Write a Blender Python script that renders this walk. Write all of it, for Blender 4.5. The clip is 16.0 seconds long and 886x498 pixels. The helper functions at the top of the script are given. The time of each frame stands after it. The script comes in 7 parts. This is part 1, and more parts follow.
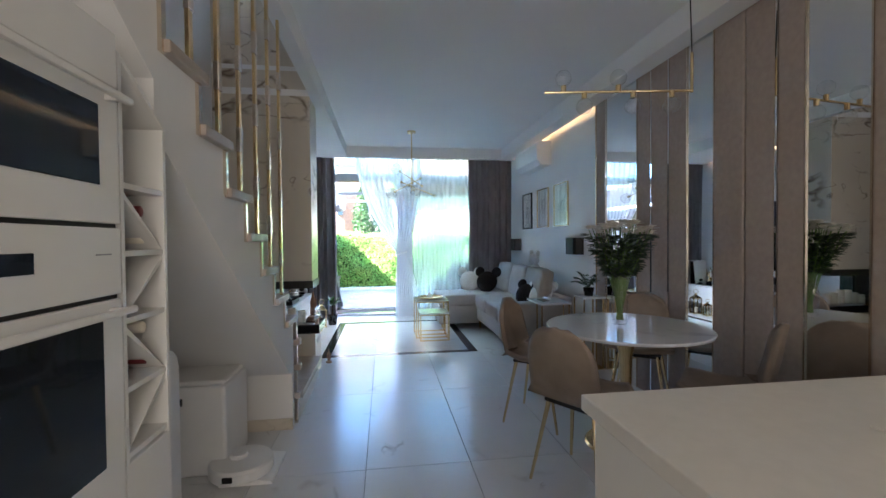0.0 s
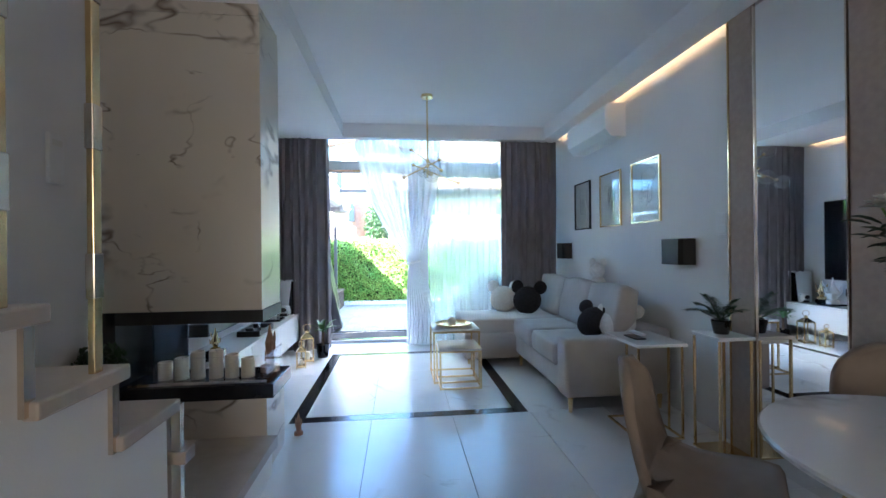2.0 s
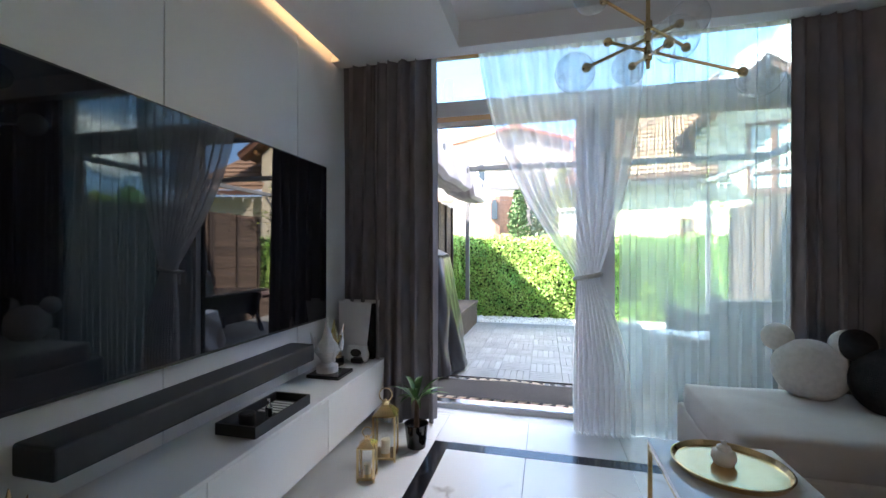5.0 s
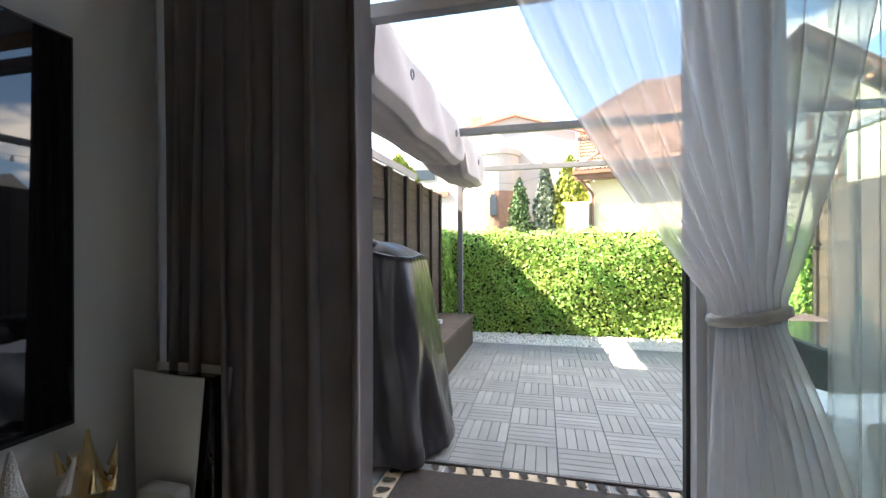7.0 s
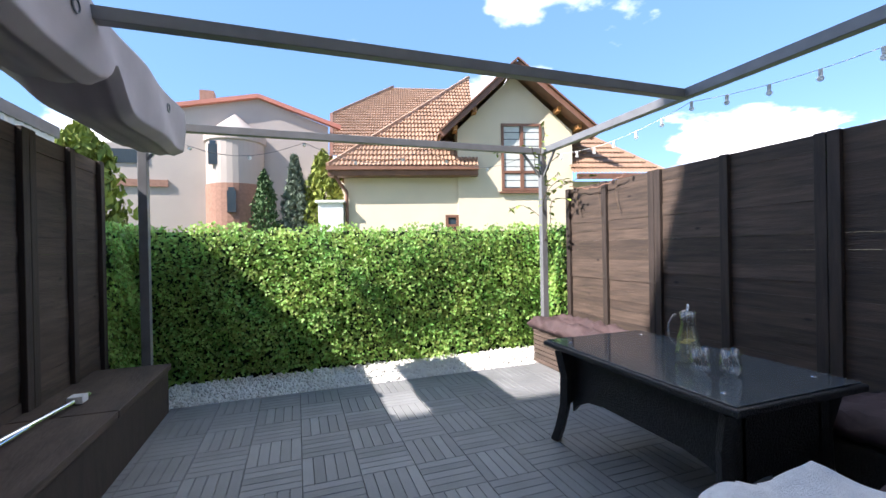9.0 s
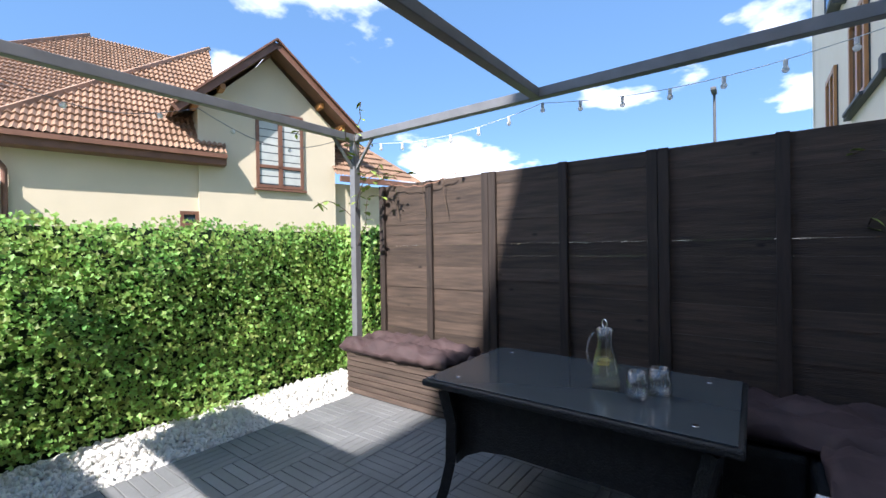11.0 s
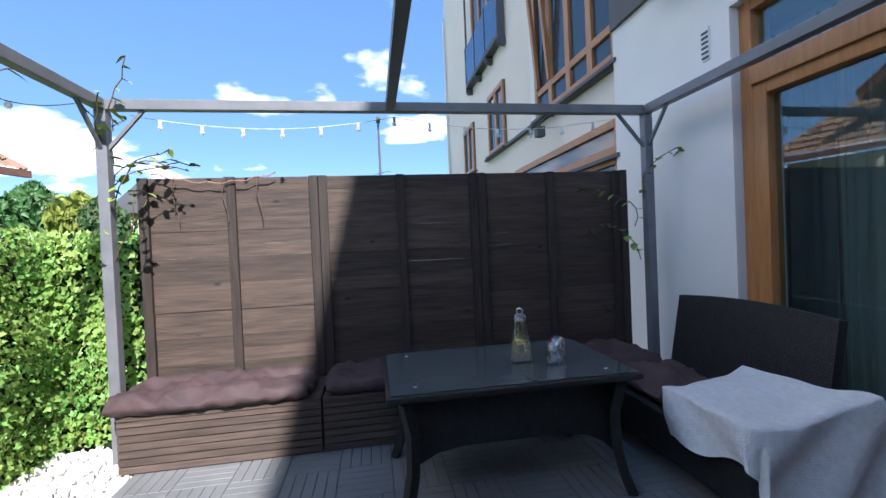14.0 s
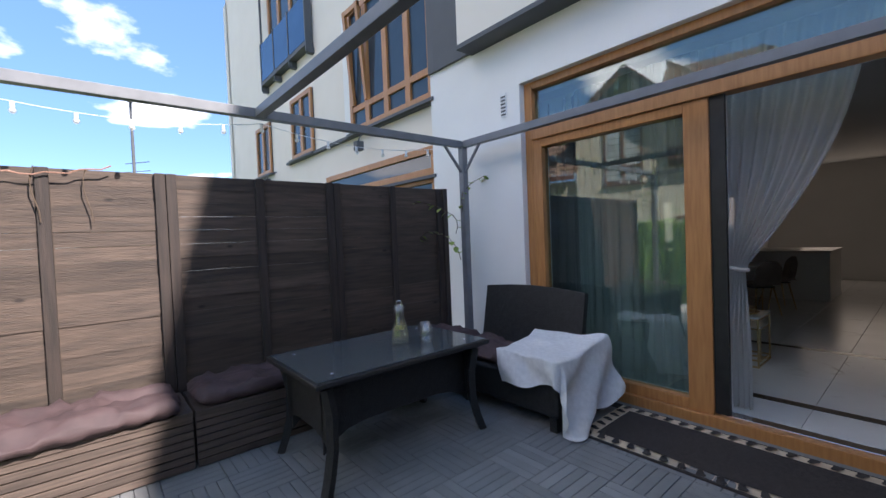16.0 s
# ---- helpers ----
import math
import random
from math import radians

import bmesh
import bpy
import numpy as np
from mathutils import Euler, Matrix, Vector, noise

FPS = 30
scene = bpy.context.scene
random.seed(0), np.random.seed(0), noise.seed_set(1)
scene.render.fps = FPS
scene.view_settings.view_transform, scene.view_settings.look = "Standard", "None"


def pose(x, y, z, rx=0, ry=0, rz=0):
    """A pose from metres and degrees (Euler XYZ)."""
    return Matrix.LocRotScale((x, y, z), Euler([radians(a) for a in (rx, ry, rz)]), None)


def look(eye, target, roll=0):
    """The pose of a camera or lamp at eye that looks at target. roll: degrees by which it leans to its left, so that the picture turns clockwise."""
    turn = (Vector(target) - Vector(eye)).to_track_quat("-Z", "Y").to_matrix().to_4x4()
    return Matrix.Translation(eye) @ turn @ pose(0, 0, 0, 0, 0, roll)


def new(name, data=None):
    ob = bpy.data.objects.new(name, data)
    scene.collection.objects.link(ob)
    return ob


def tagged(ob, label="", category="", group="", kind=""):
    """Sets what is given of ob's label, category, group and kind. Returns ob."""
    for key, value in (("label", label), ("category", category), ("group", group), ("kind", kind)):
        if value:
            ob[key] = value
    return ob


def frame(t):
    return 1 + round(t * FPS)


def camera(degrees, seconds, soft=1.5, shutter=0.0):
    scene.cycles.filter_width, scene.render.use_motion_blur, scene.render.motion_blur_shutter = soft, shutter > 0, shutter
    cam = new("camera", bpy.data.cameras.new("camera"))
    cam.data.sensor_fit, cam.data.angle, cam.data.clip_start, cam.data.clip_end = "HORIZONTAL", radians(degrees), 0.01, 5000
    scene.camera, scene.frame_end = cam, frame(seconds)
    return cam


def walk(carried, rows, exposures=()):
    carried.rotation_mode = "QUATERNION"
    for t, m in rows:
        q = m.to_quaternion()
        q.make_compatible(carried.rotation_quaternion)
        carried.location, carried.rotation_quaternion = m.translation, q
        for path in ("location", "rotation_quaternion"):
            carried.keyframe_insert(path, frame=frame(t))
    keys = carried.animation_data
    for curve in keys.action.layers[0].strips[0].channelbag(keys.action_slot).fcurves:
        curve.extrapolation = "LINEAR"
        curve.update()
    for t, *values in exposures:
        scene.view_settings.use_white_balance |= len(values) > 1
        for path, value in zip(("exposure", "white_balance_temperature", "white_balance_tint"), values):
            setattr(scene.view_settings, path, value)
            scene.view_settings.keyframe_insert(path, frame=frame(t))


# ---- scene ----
cam = camera(93.2, 16.0)
PATH = [
    (0, (0.076, -0.016, 1.287), (0.354, 1.964, 1.248), -0.5),
    (0.5, (0.108, 0.397, 1.243), (0.408, 2.374, 1.229), -0.5),
    (1, (0.126, 0.798, 1.255), (0.434, 2.774, 1.246), -0.5),
    (1.5, (0.163, 1.21, 1.263), (0.477, 3.185, 1.253), -0.6),
    (2, (0.176, 1.606, 1.251), (0.383, 3.595, 1.252), -0.6),
    (2.5, (0.189, 1.992, 1.26), (0.259, 3.991, 1.26), -0.4),
    (3, (0.193, 2.399, 1.251), (0.14, 4.399, 1.254), -0.3),
    (3.5, (0.187, 2.815, 1.253), (-0.026, 4.803, 1.256), -0.3),
    (4, (0.155, 3.229, 1.265), (-0.197, 5.198, 1.27), -0.1),
    (4.5, (0.117, 3.629, 1.276), (-0.32, 5.58, 1.277), -0.1),
    (4.7, (0.103, 3.798, 1.267), (-0.352, 5.746, 1.273), -0.0),
    (6.8, (-0.143, 5.675, 1.257), (-0.66, 7.607, 1.255), -0.1),
    (7, (-0.16, 5.827, 1.262), (-0.628, 7.771, 1.261), -0.2),
    (7.5, (-0.184, 6.216, 1.269), (-0.426, 8.201, 1.271), -0.3),
    (8, (-0.19, 6.697, 1.282), (-0.124, 8.696, 1.278), -0.7),
    (8.5, (-0.172, 7.126, 1.268), (0.204, 9.09, 1.266), -0.8),
    (9, (-0.087, 7.475, 1.288), (0.572, 9.363, 1.281), -1.1),
    (9.5, (-0.054, 7.786, 1.303), (0.884, 9.552, 1.298), -1.3),
    (9.7, (-0.057, 7.91, 1.314), (0.98, 9.62, 1.31), -1.3),
    (11.8, (-0.201, 8.922, 1.31), (1.619, 9.751, 1.307), -1.6),
    (12, (-0.208, 9.0, 1.3), (1.648, 9.745, 1.299), -2.0),
    (12.5, (-0.275, 9.252, 1.328), (1.663, 9.746, 1.317), -2.2),
    (13, (-0.346, 9.518, 1.343), (1.639, 9.76, 1.335), -2.4),
    (13.5, (-0.432, 9.766, 1.354), (1.567, 9.714, 1.34), -2.4),
    (14, (-0.499, 9.995, 1.371), (1.474, 9.67, 1.34), -2.5),
    (14.5, (-0.564, 10.219, 1.374), (1.349, 9.638, 1.336), -2.4),
    (15, (-0.605, 10.475, 1.378), (1.208, 9.631, 1.341), -2.4),
    (15.5, (-0.63, 10.665, 1.4), (1.058, 9.594, 1.355), -2.4),
    (16, (-0.659, 10.857, 1.409), (0.87, 9.569, 1.352), -2.3),
]
EXPOSURES = [(0, 5.65, 5800, 10), (1.5, 5.85, 5600, 10), (2.5, 5.65, 5700, 10), (3.5, 5.33, 6200, 11), (4.5, 4.98, 6600, 15), (7.0, 4.2, 7700, 14), (7.5, 4.02, 8000, 14), (8.0, 3.17, 7500, 17), (8.5, 2.8, 7000, 18), (9.0, 2.45, 6400, 16), (9.5, 2.25, 6200, 14), (12, 2.05, 6250, 14), (14, 2.05, 6000, 15), (16, 2.25, 6400, 17)]
walk(cam, [(t, look(eye, target, roll)) for t, eye, target, roll in PATH], exposures=EXPOSURES)

# ---- world, sun, exposure ----
SUN_TO = Vector((-1.0, -0.26, 0.94)).normalized()
world = bpy.data.worlds.new("sky")
scene.world = world
world.use_nodes = True
wn, wl = world.node_tree.nodes, world.node_tree.links
sky = wn.new("ShaderNodeTexSky")
sky.sky_type, sky.sun_disc = "NISHITA", False
sky.sun_elevation = math.asin(SUN_TO.z)
sky.sun_rotation = math.atan2(SUN_TO.x, SUN_TO.y) % (2 * math.pi)
sky.air_density, sky.dust_density, sky.ozone_density = 0.78, 0.03, 2.1
sky.altitude = 500
wco = wn.new("ShaderNodeTexCoord")
# a scattered layer of fair-weather cumulus, seen in perspective
wsep, wcom, wmap = wn.new("ShaderNodeSeparateXYZ"), wn.new("ShaderNodeCombineXYZ"), wn.new("ShaderNodeMapping")
wup = wn.new("ShaderNodeMath")
wup.operation, wup.inputs[1].default_value = "ADD", 0.16
wlo = wn.new("ShaderNodeMath")
wlo.operation, wlo.inputs[1].default_value = "MAXIMUM", 0.02
wl.new(wco.outputs["Generated"], wsep.inputs[0])
wl.new(wsep.outputs["Z"], wup.inputs[0])
wl.new(wup.outputs[0], wlo.inputs[0])
for axis, k in (("X", 0), ("Y", 1)):
    wdv = wn.new("ShaderNodeMath")
    wdv.operation = "DIVIDE"
    wl.new(wsep.outputs[axis], wdv.inputs[0])
    wl.new(wlo.outputs[0], wdv.inputs[1])
    wl.new(wdv.outputs[0], wcom.inputs[k])
# offset leaves the view fairly clear; unseen clouds are added to lift the shade
wmap.inputs["Location"].default_value = (4.24, 4.27, 0.0)
wno = wn.new("ShaderNodeTexNoise")
wno.inputs["Scale"].default_value, wno.inputs["Detail"].default_value, wno.inputs["Roughness"].default_value = 1.1, 8.0, 0.52
wra = wn.new("ShaderNodeValToRGB")
wra.color_ramp.elements[0].position, wra.color_ramp.elements[1].position = 0.545, 0.625
wmx = wn.new("ShaderNodeMixRGB")
wmx.inputs[2].default_value = (4.3, 4.3, 4.35, 1)
wl.new(wcom.outputs[0], wmap.inputs["Vector"])
wl.new(wmap.outputs["Vector"], wno.inputs["Vector"])
wl.new(wno.outputs["Fac"], wra.inputs["Fac"])
wl.new(wra.outputs["Color"], wmx.inputs[0])
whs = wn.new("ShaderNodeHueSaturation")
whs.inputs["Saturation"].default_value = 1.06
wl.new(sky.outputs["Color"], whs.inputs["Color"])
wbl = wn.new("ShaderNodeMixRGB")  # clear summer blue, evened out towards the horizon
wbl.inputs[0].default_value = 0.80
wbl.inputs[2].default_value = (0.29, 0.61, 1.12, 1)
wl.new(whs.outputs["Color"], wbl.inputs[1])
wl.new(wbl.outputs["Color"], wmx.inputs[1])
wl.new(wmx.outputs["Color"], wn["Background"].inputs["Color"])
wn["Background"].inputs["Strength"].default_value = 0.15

sun = new("sun", bpy.data.lights.new("sun", "SUN"))
sun.data.energy, sun.data.angle, sun.data.color = 2.4, radians(0.55), (1.0, 0.95, 0.87)
sun.matrix_world = look(SUN_TO * 30, (0, 0, 0))


def area_lamp(name, at, to, w, h, watts, color):
    ob = new(name, bpy.data.lights.new(name, "AREA"))
    ob.data.shape, ob.data.size, ob.data.size_y = "RECTANGLE", w, h
    ob.data.energy, ob.data.color = watts, color
    ob.matrix_world = look(at, to)
    return ob


# warm strips in the two coves, and two added fill lamps out of view
area_lamp("cove_strip_right", (2.20, 5.45, 2.75), (2.29, 5.45, 2.72), 2.8, 0.02, 0.08, (1.0, 0.62, 0.3))
area_lamp("cove_strip_left", (-1.37, 5.65, 2.75), (-1.46, 5.65, 2.72), 2.4, 0.02, 0.11, (1.0, 0.62, 0.3))
# added fill: no window or fitting stands behind these two
area_lamp("kitchen_side_fill", (0.6, -2.9, 1.6), (0.6, 2, 1.3), 2.0, 1.2, 1.0, (1.0, 0.84, 0.66))
area_lamp("stairwell_fill", (-1.0, 1.5, 4.35), (-1.0, 1.5, 0), 0.6, 2.0, 0.05, (1.0, 0.88, 0.75))

# ---- materials ----


def pbr(name, c1, c2=None, scale=6.0, rough=0.5, metal=0.0, bump=0.0, bscale=60.0, stretch=(1, 1, 1), spec=0.5, vary=0.0, detail=6.0, rvar=0.0):
    m = bpy.data.materials.new(name)
    m.use_nodes = True
    n, l = m.node_tree.nodes, m.node_tree.links
    b = n["Principled BSDF"]
    b.inputs["Roughness"].default_value, b.inputs["Metallic"].default_value = rough, metal
    b.inputs["Specular IOR Level"].default_value = spec
    co = n.new("ShaderNodeTexCoord")
    mp = n.new("ShaderNodeMapping")
    mp.inputs["Scale"].default_value = stretch
    l.new(co.outputs["Object"], mp.inputs["Vector"])
    if c2 is None:
        c2 = tuple(min(1, c * 0.86) for c in c1)
    big = n.new("ShaderNodeTexNoise")
    big.inputs["Scale"].default_value, big.inputs["Detail"].default_value = scale, detail
    l.new(mp.outputs["Vector"], big.inputs["Vector"])
    ra = n.new("ShaderNodeValToRGB")
    ra.color_ramp.elements[0].position, ra.color_ramp.elements[1].position = 0.32, 0.68
    ra.color_ramp.elements[0].color, ra.color_ramp.elements[1].color = (*c2, 1), (*c1, 1)
    l.new(big.outputs["Fac"], ra.inputs["Fac"])
    col = ra.outputs["Color"]
    if vary:
        oi = n.new("ShaderNodeObjectInfo")
        hs = n.new("ShaderNodeHueSaturation")
        mr = n.new("ShaderNodeMapRange")
        mr.inputs["To Min"].default_value, mr.inputs["To Max"].default_value = 1 - vary, 1 + vary
        l.new(oi.outputs["Random"], mr.inputs["Value"])
        l.new(mr.outputs["Result"], hs.inputs["Value"])
        l.new(col, hs.inputs["Color"])
        col = hs.outputs["Color"]
    l.new(col, b.inputs["Base Color"])
    if rvar:
        mr2 = n.new("ShaderNodeMapRange")
        mr2.inputs["To Min"].default_value, mr2.inputs["To Max"].default_value = max(0, rough - rvar), min(1, rough + rvar)
        l.new(big.outputs["Fac"], mr2.inputs["Value"])
        l.new(mr2.outputs["Result"], b.inputs["Roughness"])
    if bump:
        fi = n.new("ShaderNodeTexNoise")
        fi.inputs["Scale"].default_value, fi.inputs["Detail"].default_value = bscale, 4.0
        l.new(mp.outputs["Vector"], fi.inputs["Vector"])
        bu = n.new("ShaderNodeBump")
        bu.inputs["Strength"].default_value, bu.inputs["Distance"].default_value = bump, 0.01
        l.new(fi.outputs["Fac"], bu.inputs["Height"])
        l.new(bu.outputs["Normal"], b.inputs["Normal"])
    return m


def marble(name, base, vein, rough, scale, width=0.03, amount=0.5):
    """Pale stone with thin, broken veins that wander and fork; amount: how much of it they cross."""
    m = pbr(name, base, tuple(c * 0.93 for c in base), 2.0, rough)
    n, l = m.node_tree.nodes, m.node_tree.links
    b = n["Principled BSDF"]
    co = n.new("ShaderNodeNewGeometry")
    mp = n.new("ShaderNodeMapping")
    mp.inputs["Rotation"].default_value = (0.5, 0.6, 0.7)
    mp.inputs["Scale"].default_value = (1.0, 1.0, 1.9)
    l.new(co.outputs["Position"], mp.inputs["Vector"])
    last = b.inputs["Base Color"].links[0].from_socket
    for k, (sc, wd, lo) in enumerate(((scale, width, 0.62 - 0.2 * amount), (scale * 2.3, width * 0.8, 0.66 - 0.2 * amount))):
        no = n.new("ShaderNodeTexNoise")
        no.inputs["Scale"].default_value, no.inputs["Detail"].default_value = sc, 4.0
        no.inputs["Roughness"].default_value, no.inputs["Distortion"].default_value = 0.5, 0.3
        l.new(mp.outputs["Vector"], no.inputs["Vector"])
        su, ab, ra = n.new("ShaderNodeMath"), n.new("ShaderNodeMath"), n.new("ShaderNodeValToRGB")
        su.operation, ab.operation = "SUBTRACT", "ABSOLUTE"
        su.inputs[1].default_value = 0.5
        l.new(no.outputs["Fac"], su.inputs[0])
        l.new(su.outputs[0], ab.inputs[0])
        ra.color_ramp.elements[0].position, ra.color_ramp.elements[1].position = 0.0, wd
        ra.color_ramp.elements[0].color, ra.color_ramp.elements[1].color = (1, 1, 1, 1), (0, 0, 0, 1)
        l.new(ab.outputs[0], ra.inputs["Fac"])
        br, ra2, mu, mx = n.new("ShaderNodeTexNoise"), n.new("ShaderNodeValToRGB"), n.new("ShaderNodeMath"), n.new("ShaderNodeMixRGB")
        br.inputs["Scale"].default_value, br.inputs["Detail"].default_value = 1.7 + 1.3 * k, 4.0
        l.new(co.outputs["Position"], br.inputs["Vector"])
        ra2.color_ramp.elements[0].position, ra2.color_ramp.elements[1].position = lo, lo + 0.13
        l.new(br.outputs["Fac"], ra2.inputs["Fac"])
        mu.operation = "MULTIPLY"
        l.new(ra.outputs["Color"], mu.inputs[0])
        l.new(ra2.outputs["Color"], mu.inputs[1])
        l.new(mu.outputs[0], mx.inputs[0])
        l.new(last, mx.inputs[1])
        mx.inputs[2].default_value = (*vein, 1)
        last = mx.outputs["Color"]
    l.new(last, b.inputs["Base Color"])
    return m


def glass(name, color=(1, 1, 1), rough=0.0, gloss=0.045):
    """Thin clear pane: see-through with a mirror sheen that grows at grazing angles."""
    m = bpy.data.materials.new(name)
    m.use_nodes = True
    n, l = m.node_tree.nodes, m.node_tree.links
    n.remove(n["Principled BSDF"])
    tr, gl, mx, fr = n.new("ShaderNodeBsdfTransparent"), n.new("ShaderNodeBsdfGlossy"), n.new("ShaderNodeMixShader"), n.new("ShaderNodeLayerWeight")
    tr.inputs["Color"].default_value = (*color, 1)
    gl.inputs["Roughness"].default_value = rough
    po, mr = n.new("ShaderNodeMath"), n.new("ShaderNodeMapRange")
    po.operation, po.inputs[1].default_value = "POWER", 3.5
    mr.inputs["To Min"].default_value, mr.inputs["To Max"].default_value = gloss, 0.75
    l.new(fr.outputs["Facing"], po.inputs[0])
    l.new(po.outputs[0], mr.inputs["Value"])
    l.new(mr.outputs["Result"], mx.inputs[0])
    l.new(tr.outputs[0], mx.inputs[1])
    l.new(gl.outputs[0], mx.inputs[2])
    l.new(mx.outputs[0], n["Material Output"].inputs["Surface"])
    return m


def sheer_mat(name, color, clear):
    m = bpy.data.materials.new(name)
    m.use_nodes = True
    n, l = m.node_tree.nodes, m.node_tree.links
    n.remove(n["Principled BSDF"])
    tr, tl, df = n.new("ShaderNodeBsdfTransparent"), n.new("ShaderNodeBsdfTranslucent"), n.new("ShaderNodeBsdfDiffuse")
    m1, m2 = n.new("ShaderNodeMixShader"), n.new("ShaderNodeMixShader")
    tl.inputs["Color"].default_value = df.inputs["Color"].default_value = (*color, 1)
    m1.inputs[0].default_value = 0.45
    l.new(tl.outputs[0], m1.inputs[1])
    l.new(df.outputs[0], m1.inputs[2])
    m2.inputs[0].default_value = 1 - clear
    l.new(tr.outputs[0], m2.inputs[1])
    l.new(m1.outputs[0], m2.inputs[2])
    l.new(m2.outputs[0], n["Material Output"].inputs["Surface"])
    return m


def emit(name, color, strength):
    m = bpy.data.materials.new(name)
    m.use_nodes = True
    b = m.node_tree.nodes["Principled BSDF"]
    b.inputs["Emission Color"].default_value, b.inputs["Emission Strength"].default_value = (*color, 1), strength
    return m


M = {}
M["wall"] = pbr("white_wall_paint", (0.80, 0.79, 0.78), (0.76, 0.755, 0.745), 1.5, 0.75, bump=0.08, bscale=180)
M["ceil"] = pbr("ceiling_paint", (0.82, 0.82, 0.82), (0.79, 0.79, 0.79), 1.2, 0.85)
M["tile"] = marble("marble_floor_tile", (0.74, 0.745, 0.75), (0.40, 0.375, 0.36), 0.20, 0.75, 0.016, 0.4)
M["grout"] = pbr("floor_grout", (0.30, 0.30, 0.30), None, 20, 0.9)
M["blackstone"] = pbr("black_polished_stone", (0.012, 0.012, 0.016), (0.02, 0.02, 0.024), 9, 0.14)
M["chim"] = marble("cream_marble_slab", (0.62, 0.56, 0.475), (0.13, 0.085, 0.055), 0.30, 0.72, 0.014, 0.72)
M["black"] = pbr("black_metal", (0.012, 0.012, 0.013), (0.02, 0.02, 0.02), 12, 0.45)
M["blackgloss"] = pbr("black_gloss", (0.006, 0.006, 0.008), (0.008, 0.008, 0.01), 6, 0.025)
M["tread"] = pbr("beige_stone_tread", (0.44, 0.38, 0.33), (0.38, 0.32, 0.27), 9, 0.38, bump=0.05)
M["gold"] = pbr("brushed_brass", (0.83, 0.64, 0.36), (0.74, 0.55, 0.29), 14, 0.2, 1.0)
M["champ"] = pbr("champagne_metal", (0.75, 0.66, 0.55), (0.66, 0.57, 0.47), 14, 0.16, 1.0)
M["mirror"] = pbr("mirror_silver", (0.86, 0.87, 0.87), (0.85, 0.86, 0.86), 1, 0.01, 1.0)
M["chrome"] = pbr("chrome", (0.8, 0.8, 0.82), (0.75, 0.75, 0.77), 8, 0.12, 1.0)
M["panel"] = pbr("taupe_padded_cloth", (0.42, 0.34, 0.29), (0.37, 0.30, 0.255), 30, 0.8, bump=0.15, bscale=400)
M["chair"] = pbr("taupe_velvet", (0.33, 0.265, 0.215), (0.25, 0.20, 0.165), 7, 0.75, bump=0.12, bscale=300)
M["sofa"] = pbr("light_grey_velour", (0.52, 0.49, 0.47), (0.45, 0.42, 0.40), 4, 0.85, bump=0.15, bscale=250)
M["whitegloss"] = pbr("white_lacquer", (0.80, 0.80, 0.79), (0.77, 0.77, 0.76), 2, 0.12)
M["cream"] = pbr("white_satin_front", (0.78, 0.765, 0.74), (0.74, 0.73, 0.70), 2, 0.35)
M["worktop"] = pbr("pale_worktop", (0.72, 0.69, 0.64), (0.68, 0.65, 0.60), 25, 0.3)
M["darkglass"] = pbr("oven_glass", (0.015, 0.02, 0.028), (0.012, 0.016, 0.022), 2, 0.05)
M["curtain"] = pbr("taupe_curtain_cloth", (0.25, 0.23, 0.242), (0.20, 0.183, 0.194), 12, 0.9, bump=0.2, bscale=500, stretch=(1, 1, 0.4))
M["sheer"] = sheer_mat("white_sheer", (0.76, 0.80, 0.80), 0.54)
M["gathered"] = sheer_mat("gathered_white_sheer", (0.85, 0.85, 0.86), 0.24)
M["plushw"] = pbr("white_plush", (0.78, 0.76, 0.73), (0.68, 0.66, 0.63), 40, 0.95, bump=0.6, bscale=220)
M["plushb"] = pbr("black_plush", (0.012, 0.012, 0.014), (0.02, 0.02, 0.022), 40, 0.95, bump=0.6, bscale=220)
M["plastic"] = pbr("white_plastic", (0.80, 0.80, 0.80), (0.77, 0.77, 0.77), 3, 0.35)
M["wax"] = pbr("ivory_wax", (0.86, 0.80, 0.68), (0.82, 0.76, 0.63), 8, 0.5)
M["glass"] = glass("clear_glass")
M["globe"] = glass("globe_glass", (0.97, 0.98, 0.98), 0.0, 0.14)
M["pane"] = glass("window_glass", (0.80, 0.91, 0.90), 0.0, 0.13)
M["smoke"] = glass("smoked_glass", (0.35, 0.36, 0.38))
M["leaf"] = pbr("plant_leaf", (0.07, 0.17, 0.045), (0.035, 0.10, 0.025), 14, 0.45)
M["darkleaf"] = pbr("dark_leaf", (0.03, 0.065, 0.022), (0.018, 0.04, 0.015), 14, 0.5)
M["petal"] = pbr("white_petal", (0.82, 0.80, 0.74), (0.74, 0.70, 0.58), 25, 0.7)
M["stem"] = pbr("green_stem", (0.16, 0.26, 0.06), (0.10, 0.18, 0.04), 14, 0.5)
M["bark"] = pbr("bark", (0.13, 0.09, 0.06), (0.08, 0.055, 0.04), 20, 0.9, bump=0.5)
M["paper"] = pbr("print_paper", (0.74, 0.73, 0.70), (0.70, 0.69, 0.66), 3, 0.6)
M["ink"] = pbr("grey_ink", (0.34, 0.34, 0.35), (0.22, 0.22, 0.23), 20, 0.7)
M["figure"] = pbr("figurine_brown", (0.34, 0.19, 0.10), (0.22, 0.12, 0.07), 18, 0.45)
